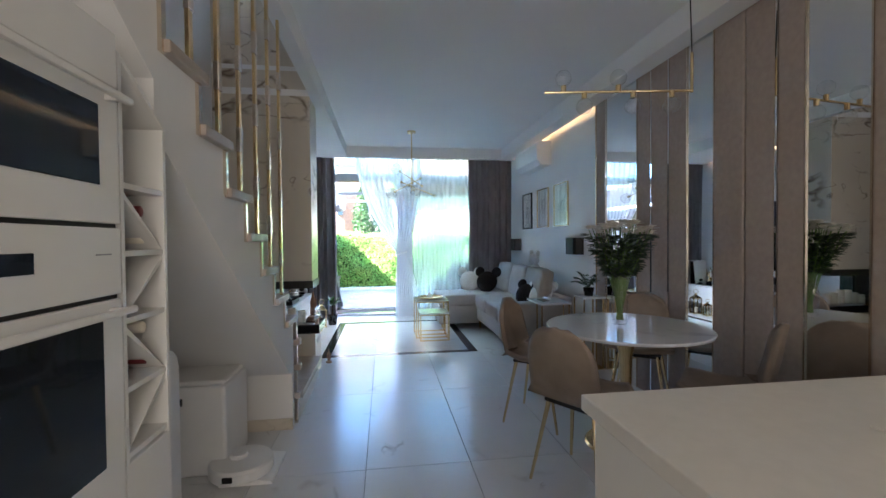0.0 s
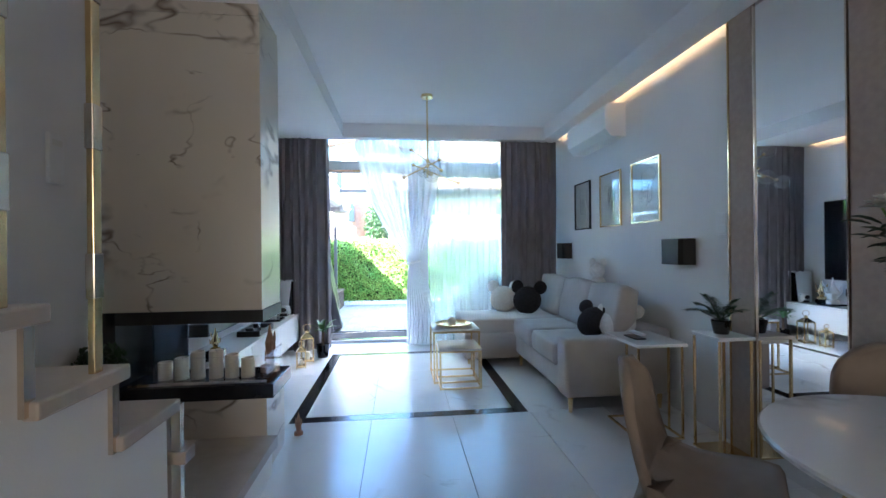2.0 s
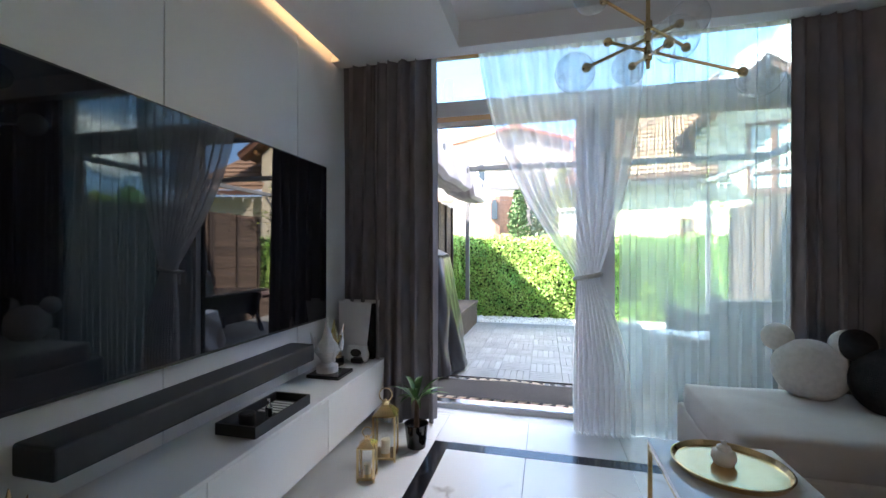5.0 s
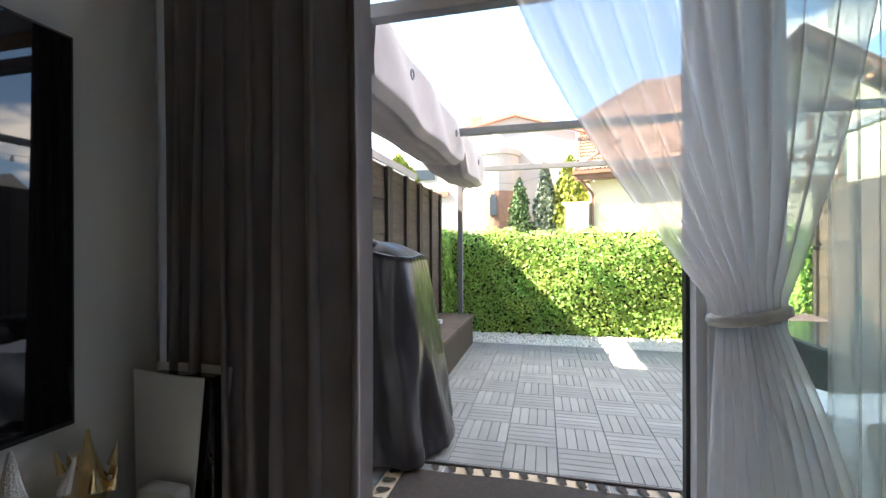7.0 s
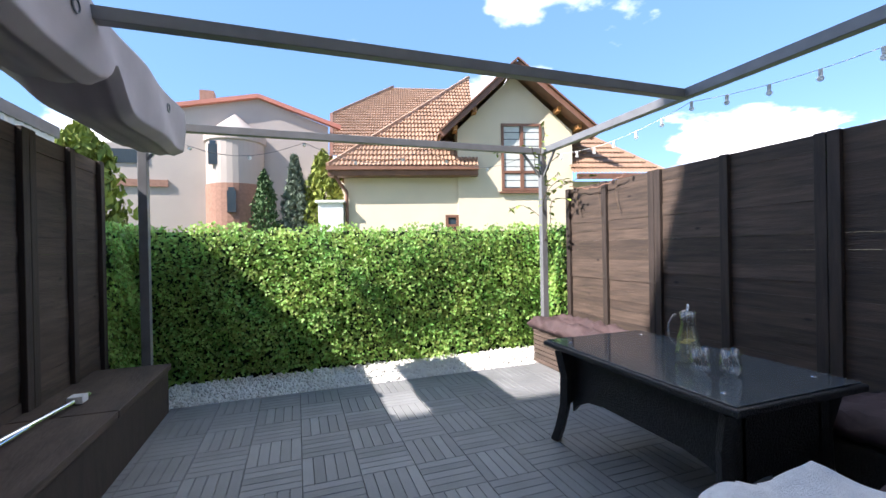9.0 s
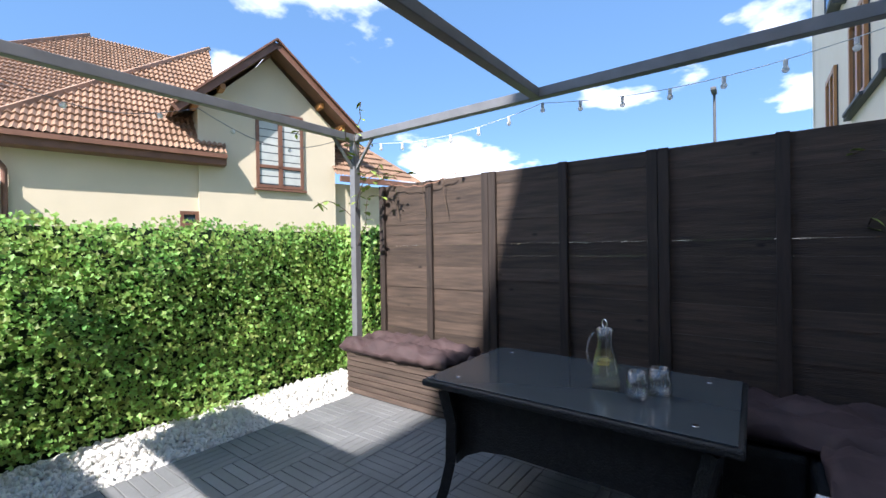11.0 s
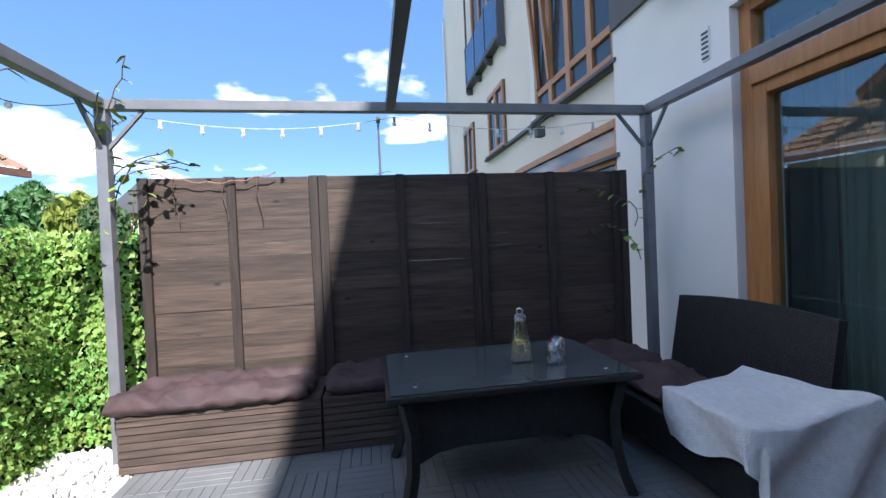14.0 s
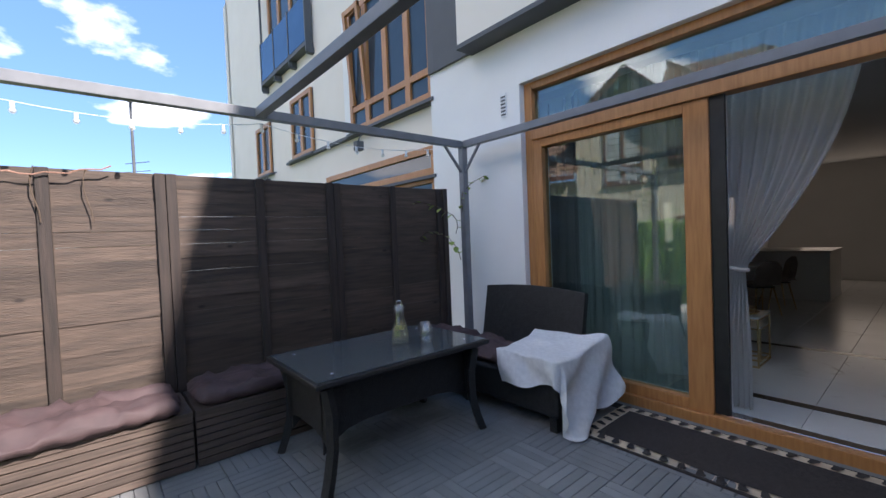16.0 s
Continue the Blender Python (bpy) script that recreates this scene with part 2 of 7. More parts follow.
# outdoors
M["tanrender"] = pbr("beige_facade_render", (0.80, 0.74, 0.66), (0.76, 0.70, 0.62), 1.3, 0.9, bump=0.35, bscale=160)
M["render"] = pbr("white_facade_render", (0.84, 0.83, 0.81), (0.79, 0.78, 0.765), 1.3, 0.9, bump=0.35, bscale=160)
M["grey"] = pbr("dark_grey_facade", (0.10, 0.105, 0.115), (0.085, 0.09, 0.10), 2, 0.7)
M["steel"] = pbr("anthracite_steel", (0.19, 0.195, 0.21), (0.15, 0.155, 0.168), 8, 0.42)
M["oak"] = pbr("golden_oak_frame", (0.50, 0.235, 0.085), (0.39, 0.17, 0.058), 5, 0.42, stretch=(9, 9, 0.8), bump=0.05)
M["fence"] = pbr("dark_stained_timber", (0.098, 0.067, 0.050), (0.048, 0.034, 0.027), 4, 0.72, stretch=(3, 0.7, 9), bump=0.6, bscale=24, vary=0.28)
M["fencebar"] = pbr("dark_fence_batten", (0.050, 0.034, 0.028), (0.026, 0.019, 0.016), 4, 0.72, stretch=(9, 9, 0.8), bump=0.35, bscale=30)
kn, kl = M["fence"].node_tree.nodes, M["fence"].node_tree.links
kb = kn["Principled BSDF"]
kco, kmp, kvo, kra, kmx = kn.new("ShaderNodeTexCoord"), kn.new("ShaderNodeMapping"), kn.new("ShaderNodeTexVoronoi"), kn.new("ShaderNodeValToRGB"), kn.new("ShaderNodeMixRGB")
kmp.inputs["Scale"].default_value = (1.0, 1.6, 3.4)
kvo.inputs["Scale"].default_value = 1.9
kra.color_ramp.elements[0].position, kra.color_ramp.elements[1].position = 0.035, 0.11
kra.color_ramp.elements[0].color, kra.color_ramp.elements[1].color = (0.22, 0.20, 0.19, 1), (1, 1, 1, 1)
kmx.blend_type, kmx.inputs[0].default_value = "MULTIPLY", 1.0
kl.new(kco.outputs["Object"], kmp.inputs["Vector"])
kl.new(kmp.outputs["Vector"], kvo.inputs["Vector"])
kl.new(kvo.outputs["Distance"], kra.inputs["Fac"])
kl.new(kb.inputs["Base Color"].links[0].from_socket, kmx.inputs[1])
kl.new(kra.outputs["Color"], kmx.inputs[2])
kl.new(kmx.outputs["Color"], kb.inputs["Base Color"])
M["boxwood"] = pbr("brown_planed_box", (0.12, 0.085, 0.068), (0.06, 0.043, 0.035), 4, 0.7, stretch=(3, 0.7, 14), bump=0.35, bscale=24, vary=0.2)
M["deck"] = pbr("grey_deck_slat", (0.26, 0.265, 0.27), (0.20, 0.204, 0.208), 3.5, 0.62, bump=0.3, bscale=90, vary=0.16)
M["deckgap"] = pbr("deck_base", (0.012, 0.012, 0.013), None, 10, 0.9)
M["pebble"] = pbr("white_pebble", (0.78, 0.77, 0.74), (0.62, 0.60, 0.57), 9, 0.7)
M["hedge"] = None
M["rattan"] = pbr("black_rattan", (0.022, 0.021, 0.022), (0.010, 0.010, 0.010), 30, 0.5, bump=0.8, bscale=110)
M["tableglass"] = pbr("grey_frosted_glass", (0.075, 0.088, 0.095), (0.068, 0.08, 0.086), 3, 0.10)
M["cushion"] = pbr("aubergine_cushion", (0.085, 0.052, 0.053), (0.055, 0.034, 0.036), 8, 0.72, bump=0.2, bscale=200)
M["towel"] = pbr("white_terry", (0.80, 0.80, 0.81), (0.70, 0.70, 0.71), 30, 0.95, bump=0.9, bscale=160)
M["cover"] = pbr("black_vinyl_cover", (0.022, 0.022, 0.026), (0.014, 0.014, 0.017), 5, 0.30, bump=0.08, bscale=30)
M["canopy"] = pbr("mauve_canopy_cloth", (0.46, 0.41, 0.42), (0.39, 0.345, 0.355), 4, 0.85, bump=0.15, bscale=200)
M["matrug"] = pbr("brown_door_mat", (0.055, 0.045, 0.042), (0.035, 0.03, 0.028), 60, 0.95, bump=0.8, bscale=260)
M["matedge"] = pbr("beige_mat_border", (0.68, 0.55, 0.40), (0.60, 0.48, 0.34), 40, 0.95, bump=0.6, bscale=260)
M["creamwall"] = pbr("cream_house_render", (0.66, 0.57, 0.43), (0.61, 0.53, 0.40), 0.8, 0.9, bump=0.2, bscale=60)
M["greige"] = pbr("greige_house_render", (0.46, 0.40, 0.36), (0.41, 0.355, 0.32), 0.6, 0.9, bump=0.2, bscale=60)
M["rooftile"] = pbr("brown_roof_tile", (0.33, 0.205, 0.135), (0.23, 0.14, 0.09), 1.6, 0.6, bump=0.2, bscale=20, vary=0.2)
M["fascia"] = pbr("brown_fascia", (0.20, 0.095, 0.06), (0.15, 0.07, 0.045), 3, 0.5)
M["brick"] = pbr("red_brick_trim", (0.33, 0.18, 0.13), (0.26, 0.14, 0.10), 8, 0.8, bump=0.3)
M["coral"] = pbr("coral_painted_trim", (0.52, 0.20, 0.15), (0.46, 0.18, 0.13), 2, 0.8)
M["winglass"] = pbr("dark_window_pane", (0.05, 0.07, 0.09), (0.03, 0.045, 0.06), 0.8, 0.05)
M["blind"] = pbr("pale_blind", (0.52, 0.54, 0.52), (0.45, 0.47, 0.45), 5, 0.6)
M["ground"] = pbr("grass_ground", (0.10, 0.14, 0.05), (0.06, 0.09, 0.03), 0.7, 0.95, bump=0.5, bscale=8)
M["juice"] = sheer_mat("lemon_water", (0.93, 0.92, 0.62), 0.72)
M["bulb"] = glass("bulb_glass", (0.92, 0.94, 0.95))

# ---- building helpers ----
WORLD = set()


def thing(name, loc=(0, 0, 0), rz=0.0, label="", category="", group="", kind="", world=False):
    """An Empty at a thing's base. world: its parts are given in world coordinates."""
    ob = new(name)
    ob.empty_display_size = 0.1
    ob.matrix_world = pose(*loc, 0, 0, rz)
    tagged(ob, label, category, group, kind)
    if world:
        WORLD.add(ob)
    return ob


def finish(bm, name, material, smooth=False):
    me = bpy.data.meshes.new(name)
    if smooth:
        for f in bm.faces:
            f.smooth = True
    bm.to_mesh(me)
    bm.free()
    me.materials.append(material)
    return me


def part(name, bm, material, parent=None, label="", smooth=False):
    root = parent
    while root is not None and root.parent is not None:
        root = root.parent
    if root in WORLD:
        bmesh.ops.transform(bm, matrix=root.matrix_basis.inverted(), verts=bm.verts)
    ob = new(name, finish(bm, name, material, smooth))
    ob.parent = parent
    if label:
        ob["label"] = label
    return ob


def solo(name, bm, material, label="", category="", group="", kind="", smooth=False, base=None):
    """A thing of one mesh, its origin at base."""
    if base:
        bmesh.ops.translate(bm, vec=-Vector(base), verts=bm.verts)
    ob = new(name, finish(bm, name, material, smooth))
    if base:
        ob.location = base
    return tagged(ob, label, category, group, kind)


def box(x0, x1, y0, y1, z0, z1, bevel=0.0, seg=2, bm=None):
    bm = bm or bmesh.new()
    r = bmesh.ops.create_cube(bm, size=1)
    vs = r["verts"]
    bmesh.ops.transform(bm, matrix=Matrix.Translation(((x0 + x1) / 2, (y0 + y1) / 2, (z0 + z1) / 2)) @ Matrix.Diagonal((abs(x1 - x0), abs(y1 - y0), abs(z1 - z0), 1)), verts=vs)
    if bevel:
        es = list({e for v in vs for e in v.link_edges})
        bmesh.ops.bevel(bm, geom=es, offset=bevel, segments=seg, affect="EDGES", profile=0.5)
    return bm


def tube(a, b, r, r2=None, seg=12, bm=None):
    """A round bar from a to b."""
    bm = bm or bmesh.new()
    a, b = Vector(a), Vector(b)
    d = b - a
    m = Matrix.Translation((a + b) / 2) @ d.to_track_quat("Z", "Y").to_matrix().to_4x4()
    bmesh.ops.create_cone(bm, cap_ends=True, segments=seg, radius1=r, radius2=r if r2 is None else r2, depth=d.length, matrix=m)
    return bm


def bar(a, b, w, h, bm=None):
    """A square bar from a to b."""
    bm = bm or bmesh.new()
    a, b = Vector(a), Vector(b)
    d = b - a
    m = Matrix.Translation((a + b) / 2) @ d.to_track_quat("Z", "Y").to_matrix().to_4x4() @ Matrix.Diagonal((w, h, d.length, 1))
    bmesh.ops.create_cube(bm, size=1, matrix=m)
    return bm


def ball(c, r, sx=1, sy=1, sz=1, u=20, v=14, bm=None, rot=None):
    bm = bm or bmesh.new()
    m = Matrix.Translation(c) @ (rot or Matrix.Identity(4)) @ Matrix.Diagonal((r * sx, r * sy, r * sz, 1))
    bmesh.ops.create_uvsphere(bm, u_segments=u, v_segments=v, radius=1, matrix=m)
    return bm


def lathe(c, profile, seg=24, bm=None):
    """A turned body: profile of (radius, height) from bottom to top."""
    bm = bm or bmesh.new()
    rings = []
    for r, z in profile:
        rings.append([bm.verts.new((c[0] + r * math.cos(2 * math.pi * k / seg), c[1] + r * math.sin(2 * math.pi * k / seg), c[2] + z)) for k in range(seg)])
    for a, b in zip(rings, rings[1:]):
        for k in range(seg):
            bm.faces.new((a[k], a[(k + 1) % seg], b[(k + 1) % seg], b[k]))
    for ring, flip in ((rings[0], True), (rings[-1], False)):
        if profile[0 if flip else -1][0] > 0.0005:
            bm.faces.new(ring[::-1] if flip else ring)
    return bm


def prism(points, axis, lo, hi, bm=None):
    """A flat outline pushed along an axis. axis x: points are (y, z); y: (x, z); z: (x, y)."""
    bm = bm or bmesh.new()

    def place(p, q):
        return {"x": (q, p[0], p[1]), "y": (p[0], q, p[1]), "z": (p[0], p[1], q)}[axis]

    a = [bm.verts.new(place(p, lo)) for p in points]
    b = [bm.verts.new(place(p, hi)) for p in points]
    bm.faces.new(a)
    bm.faces.new(b[::-1])
    k = len(points)
    for i in range(k):
        bm.faces.new((a[i], b[i], b[(i + 1) % k], a[(i + 1) % k]))
    bmesh.ops.recalc_face_normals(bm, faces=bm.faces)
    return bm


def sheet(nu, nv, fn, thick=0.0, bm=None):
    """A cloth-like grid: fn(u, v) with u, v from 0 to 1."""
    bm = bm or bmesh.new()
    g = [[bm.verts.new(fn(i / nu, j / nv)) for j in range(nv + 1)] for i in range(nu + 1)]
    fs = [bm.faces.new((g[i][j], g[i + 1][j], g[i + 1][j + 1], g[i][j + 1])) for i in range(nu) for j in range(nv)]
    if thick:
        bmesh.ops.recalc_face_normals(bm, faces=fs)
        bmesh.ops.solidify(bm, geom=fs, thickness=thick)
    return bm


def ring(c, r1, r2, thick, ex, ey, seg=28, tseg=8, bm=None):
    """A closed round cord about c, in the plane of the unit vectors ex and ey."""
    bm = bm or bmesh.new()
    c, ex, ey = Vector(c), Vector(ex), Vector(ey)
    n = ex.cross(ey)
    loops = []
    for k in range(seg):
        a = 2 * math.pi * k / seg
        p = c + ex * r1 * math.cos(a) + ey * r2 * math.sin(a)
        o = (ex * math.cos(a) + ey * math.sin(a)).normalized()
        loops.append([bm.verts.new(p + o * thick * math.cos(b) + n * thick * math.sin(b)) for b in [2 * math.pi * q / tseg for q in range(tseg)]])
    for k in range(seg):
        a, b = loops[k], loops[(k + 1) % seg]
        for q in range(tseg):
            bm.faces.new((a[q], b[q], b[(q + 1) % tseg], a[(q + 1) % tseg]))
    bmesh.ops.recalc_face_normals(bm, faces=bm.faces)
    return bm


def pillow(x0, x1, y0, y1, z0, z1, puff=1.0, rough=0.0, seed=0):
    """A soft stuffed block with rounded, slightly lumpy faces."""
    bm = box(-1, 1, -1, 1, -1, 1)
    bmesh.ops.subdivide_edges(bm, edges=bm.edges[:], cuts=9, use_grid_fill=True)
    c = Vector(((x0 + x1) / 2, (y0 + y1) / 2, (z0 + z1) / 2))
    h = Vector(((x1 - x0) / 2, (y1 - y0) / 2, (z1 - z0) / 2))
    e = 0.30 * puff
    for v in bm.verts:
        p = v.co.copy()
        q = Vector((p.x * math.sqrt(max(0, 1 - e * p.y * p.y / 2 - e * p.z * p.z / 2 + e * p.y * p.y * p.z * p.z / 3)), p.y * math.sqrt(max(0, 1 - e * p.x * p.x / 2 - e * p.z * p.z / 2 + e * p.x * p.x * p.z * p.z / 3)), p.z * math.sqrt(max(0, 1 - e * p.x * p.x / 2 - e * p.y * p.y / 2 + e * p.y * p.y * p.x * p.x / 3))))
        w = Vector((q.x * h.x, q.y * h.y, q.z * h.z))
        if rough:
            w += Vector((noise.noise(w * 9 + Vector((seed, 0, 0))), noise.noise(w * 9 + Vector((0, seed, 5))), noise.noise(w * 9 + Vector((3, 0, seed))))) * rough
        v.co = c + w
    return bm

# ---- structure: the living room ----
XL, XR, YW, YO = -1.46, 2.29, 7.20, 7.50  # left wall, right wall, window wall's inner and outer face
ZC, ZB = 2.82, 2.65  # ceiling, and the lower band round it
OPL, OPR, HEAD = -0.97, 2.03, 2.90  # opening of the terrace door


def setting(name, bm, material, label, category, smooth=False):
    return solo(name, bm, material, label, category, kind="structure", smooth=smooth)


setting("wall_east", box(XR, XR + 0.25, -3.25, YO, -0.1, 3.3), M["wall"], "white painted plaster wall behind the sofa", "wall")
setting("wall_west", box(XL - 0.25, XL, -3.25, YO, -0.1, 4.6), M["wall"], "white painted plaster wall beside the stairs", "wall")
setting("wall_south", box(XL, XR, -3.25, -3.0, -0.1, 3.3), M["wall"], "plain white wall closing the kitchen", "wall")
bm = box(XL, OPL, YW, YO, -0.1, 3.3)
box(OPR, XR, YW, YO, -0.1, 3.3, bm=bm)
box(OPL, OPR, YW, YO, HEAD, 3.3, bm=bm)
setting("wall_north", bm, M["wall"], "white wall round the terrace door", "wall")
ground_slab = setting("floor", box(XL, XR, -3.0, YO - 0.02, -0.12, -0.012), M["grout"], "marble-look porcelain floor with fine dark joints", "floor")
# ceiling: high field, low bands with open coves along both side walls
bm = box(-0.5, 2.05, -3.0, 6.87, ZC, ZC + 0.1)
box(-0.6, -0.5, -3.0, 4.07, ZB, ZC + 0.2, bm=bm)
box(-0.6, -0.5, 4.07, 6.87, ZB, ZC + 0.1, bm=bm)
box(XL + 0.075, -0.6, 4.07, 6.87, ZB, ZB + 0.06, bm=bm)
box(XL, -0.6, 4.07, 6.87, ZC + 0.06, ZC + 0.1, bm=bm)
box(2.05, 2.225, -3.0, 6.87, ZB, ZB + 0.06, bm=bm)
box(2.05, 2.08, -3.0, 6.87, ZB + 0.06, ZC + 0.1, bm=bm)
box(2.08, XR, -3.0, 6.87, ZC + 0.06, ZC + 0.1, bm=bm)
box(XL, XR, 6.87, 6.99, ZB, ZC + 0.1, bm=bm)
box(XL, XR, 6.99, YW, ZC + 0.02, ZC + 0.1, bm=bm)
box(XL, -0.6, -3.0, -0.4, ZC, ZC + 0.1, bm=bm)
setting("ceiling", bm, M["ceil"], "white plasterboard ceiling with a lit cove", "ceiling")
bm = box(-0.6, -0.5, -0.5, 4.1, ZC + 0.2, 4.6)
box(XL, -0.5, 4.45, 4.55, ZC + 0.1, 4.6, bm=bm)
box(XL, -0.5, -0.5, -0.4, ZC + 0.1, 4.6, bm=bm)
box(XL, -0.5, -0.5, 4.55, 4.6, 4.7, bm=bm)
setting("wall_stairwell", bm, M["wall"], "white walls of the stairwell above", "wall")

# ---- camera-side kitchen ----
tower = thing("oven_tower", (-0.85, 0.95, 0), label="tall white built-in kitchen tower with microwave, drawer and oven", category="oven", world=True)
FX, TB = -0.53, -1.10
OY0, OY1 = 0.50, 1.045
part("carcass", box(TB, FX - 0.02, OY0, 1.053, 0, 1.77, 0.003), M["cream"], tower)
part("plinth", box(TB, FX - 0.06, OY0 - 0.001, 1.052, 0.0, 0.1), M["black"], tower)


def oven(name, z0, z1, za, zb):
    d = part(name, box(FX - 0.02, FX + 0.004, OY0, OY1, z0, z1, 0.003), M["cream"], tower, "white glass appliance door")
    part("door_glass", box(FX + 0.003, FX + 0.007, OY0 + 0.03, OY1 - 0.07, za, zb, 0.002), M["darkglass"], d, "dark oven glass")
    bm = box(FX + 0.03, FX + 0.046, OY0 + 0.01, OY1 - 0.01, z1 - 0.032, z1 - 0.016, 0.005)
    box(FX, FX + 0.034, OY0 + 0.03, OY0 + 0.045, z1 - 0.030, z1 - 0.018, bm=bm)
    box(FX, FX + 0.034, OY1 - 0.045, OY1 - 0.03, z1 - 0.030, z1 - 0.018, bm=bm)
    part("handle", bm, M["cream"], d)


oven("microwave_door", 1.332, 1.632, 1.413, 1.585)
oven("oven_door", 0.60, 1.162, 0.80, 1.134)
dr = part("warming_drawer", box(FX - 0.02, FX + 0.004, OY0, OY1, 1.172, 1.322, 0.003), M["cream"], tower)
part("display", box(FX + 0.003, FX + 0.006, OY0 + 0.03, 0.80, 1.235, 1.272, 0.001), M["darkglass"], dr, "dark display strip")
part("legend_bars", box(FX + 0.004, FX + 0.005, 0.96, 1.01, 1.262, 1.265), M["ink"], dr)
part("upper_front", box(FX - 0.02, FX + 0.004, OY0, OY1, 1.64, 1.765, 0.003), M["cream"], tower)
part("lower_front", box(FX - 0.02, FX + 0.004, OY0, OY1, 0.11, 0.592, 0.003), M["cream"], tower)

# black strips put the shade of the open joints into colour
for za, zb in ((1.162, 1.172), (1.322, 1.332), (1.632, 1.64)):
    part("shadow_gap", box(FX - 0.018, FX - 0.006, OY0, OY1, za - 0.001, zb + 0.001), M["black"], tower, "dark joint")

rack = thing("wine_rack", (-0.8, 1.29, 0), label="open white wine rack with crossed shelves and bottles", category="wine rack", world=True)
RY0, RY1 = 1.056, 1.262
part("base_front", box(TB, FX, RY0, RY1, 0.0, 0.76, 0.003), M["cream"], rack)
part("back_panel", box(TB, TB + 0.02, RY0, RY1, 0.76, 1.58), M["cream"], rack)
part("side_panel", box(TB + 0.02, FX, RY1 - 0.014, RY1, 0.76, 1.60), M["cream"], rack)
part("side_panel", box(TB + 0.02, FX, RY0, RY0 + 0.012, 0.76, 1.72), M["cream"], rack)
part("sloping_top", prism([(RY0, 1.72), (RY1, 1.60), (RY1, 1.612), (RY0, 1.732)], "x", TB + 0.02, FX), M["cream"], rack)
SZ = [0.77, 0.929, 1.095, 1.256, 1.418, 1.575]
for k, z in enumerate(SZ[:-1]):
    part("shelf", box(TB + 0.02, FX - 0.003, RY0 + 0.012, RY1 - 0.014, z, z + 0.014), M["cream"], rack)
    a, b = ((RY0 + 0.012, z + 0.014), (RY1 - 0.014, SZ[k + 1])) if k in (0, 2, 4) else ((RY1 - 0.014, z + 0.014), (RY0 + 0.012, SZ[k + 1]))
    if k < 4:
        part("diagonal_board", prism([(a[0], a[1]), (b[0], b[1]), (b[0], b[1] - 0.018), (a[0], a[1] + 0.001)], "x", TB + 0.02, FX - 0.006), M["cream"], rack)
M["wineglass"] = pbr("bottle_dark", (0.02, 0.014, 0.014), (0.012, 0.01, 0.01), 6, 0.1)
M["foil"] = pbr("red_foil", (0.16, 0.02, 0.025), None, 6, 0.35)
for k, (y, z) in enumerate([(1.11, 1.432), (1.21, 1.34), (1.22, 1.27), (1.105, 1.109), (1.21, 1.03), (1.22, 0.943), (1.11, 0.80)]):
    b = thing("wine_bottle", (-0.75, y, z), label="dark wine bottle lying in the rack", category="bottle", group="bottles in the rack", world=True)
    c = Matrix.Translation((-0.93, y, z + 0.032)) @ pose(0, 0, 0, 0, 90, 0)
    bm = lathe((0, 0, 0), [(0.032, 0), (0.033, 0.2), (0.014, 0.26), (0.014, 0.30)], 14)
    bmesh.ops.transform(bm, matrix=c, verts=bm.verts)
    part("body", bm, M["wineglass"], b, smooth=True)
    bm = lathe((0, 0, 0), [(0.0155, 0.27), (0.0155, 0.36), (0.008, 0.363)], 14)
    bmesh.ops.transform(bm, matrix=c, verts=bm.verts)
    part("capsule", bm, M["foil"] if k % 2 else M["wax"], b, "foil capsule", smooth=True)

isl = thing("kitchen_island", (1.4, 0.4, 0), label="white kitchen peninsula with a pale square worktop", category="kitchen island", world=True)
part("worktop", box(0.56, XR - 0.06, -0.35, 0.97, 0.86, 0.90, 0.004), M["worktop"], isl)
part("end_panel", box(0.585, 0.605, -0.32, 0.945, 0.0, 0.86), M["cream"], isl)
part("back_panel", box(0.605, XR - 0.06, 0.925, 0.945, 0.0, 0.86), M["cream"], isl)
part("body", box(0.605, XR - 0.06, -0.32, 0.925, 0.08, 0.86), M["cream"], isl)
part("hob", box(1.05, 1.75, 0.18, 0.70, 0.90, 0.906, 0.002), M["worktop"], isl, "pale glass cutting plate")

# ---- stairs ----
stairs = thing("staircase", (-1.0, 2.6, 0), label="white staircase with beige stone treads turning at the foot", category="staircase", kind="structure", world=True)
SX = -0.56
NOSE = [(0.78, 3.04), (0.96, 2.79), (1.15, 2.54), (1.33, 2.30), (1.51, 2.06), (1.70, 1.82), (1.88, 1.58), (2.06, 1.34), (2.24, 1.10), (2.42, 0.86), (2.60, 0.62)]
top = []
for z, y in NOSE:
    top += [(y - 0.03, z - 0.22 if top else 0.0), (y - 0.03, z - 0.04)]
top[0] = (3.02, 0.0)
outline = top + [(0.4, 2.56), (0.4, 2.42), (1.05, 1.90), (1.27, 1.75), (1.27, 1.60), (2.90, 0.40), (2.97, 0.40), (2.97, 0.0)]
part("side_wall", prism(outline, "x", XL, SX), M["wall"], stairs)
for k, (z, y) in enumerate(NOSE):
    back = NOSE[k + 1][1] - 0.035 if k + 1 < len(NOSE) else y - 0.27
    part("tread", box(XL, SX + 0.03, back, y, z - 0.04, z, 0.006), M["tread"], stairs)
    if k:
        part("riser", box(SX - 0.002, SX + 0.012, y - 0.045, y - 0.02, z - 0.22, z - 0.04), M["champ"], stairs)
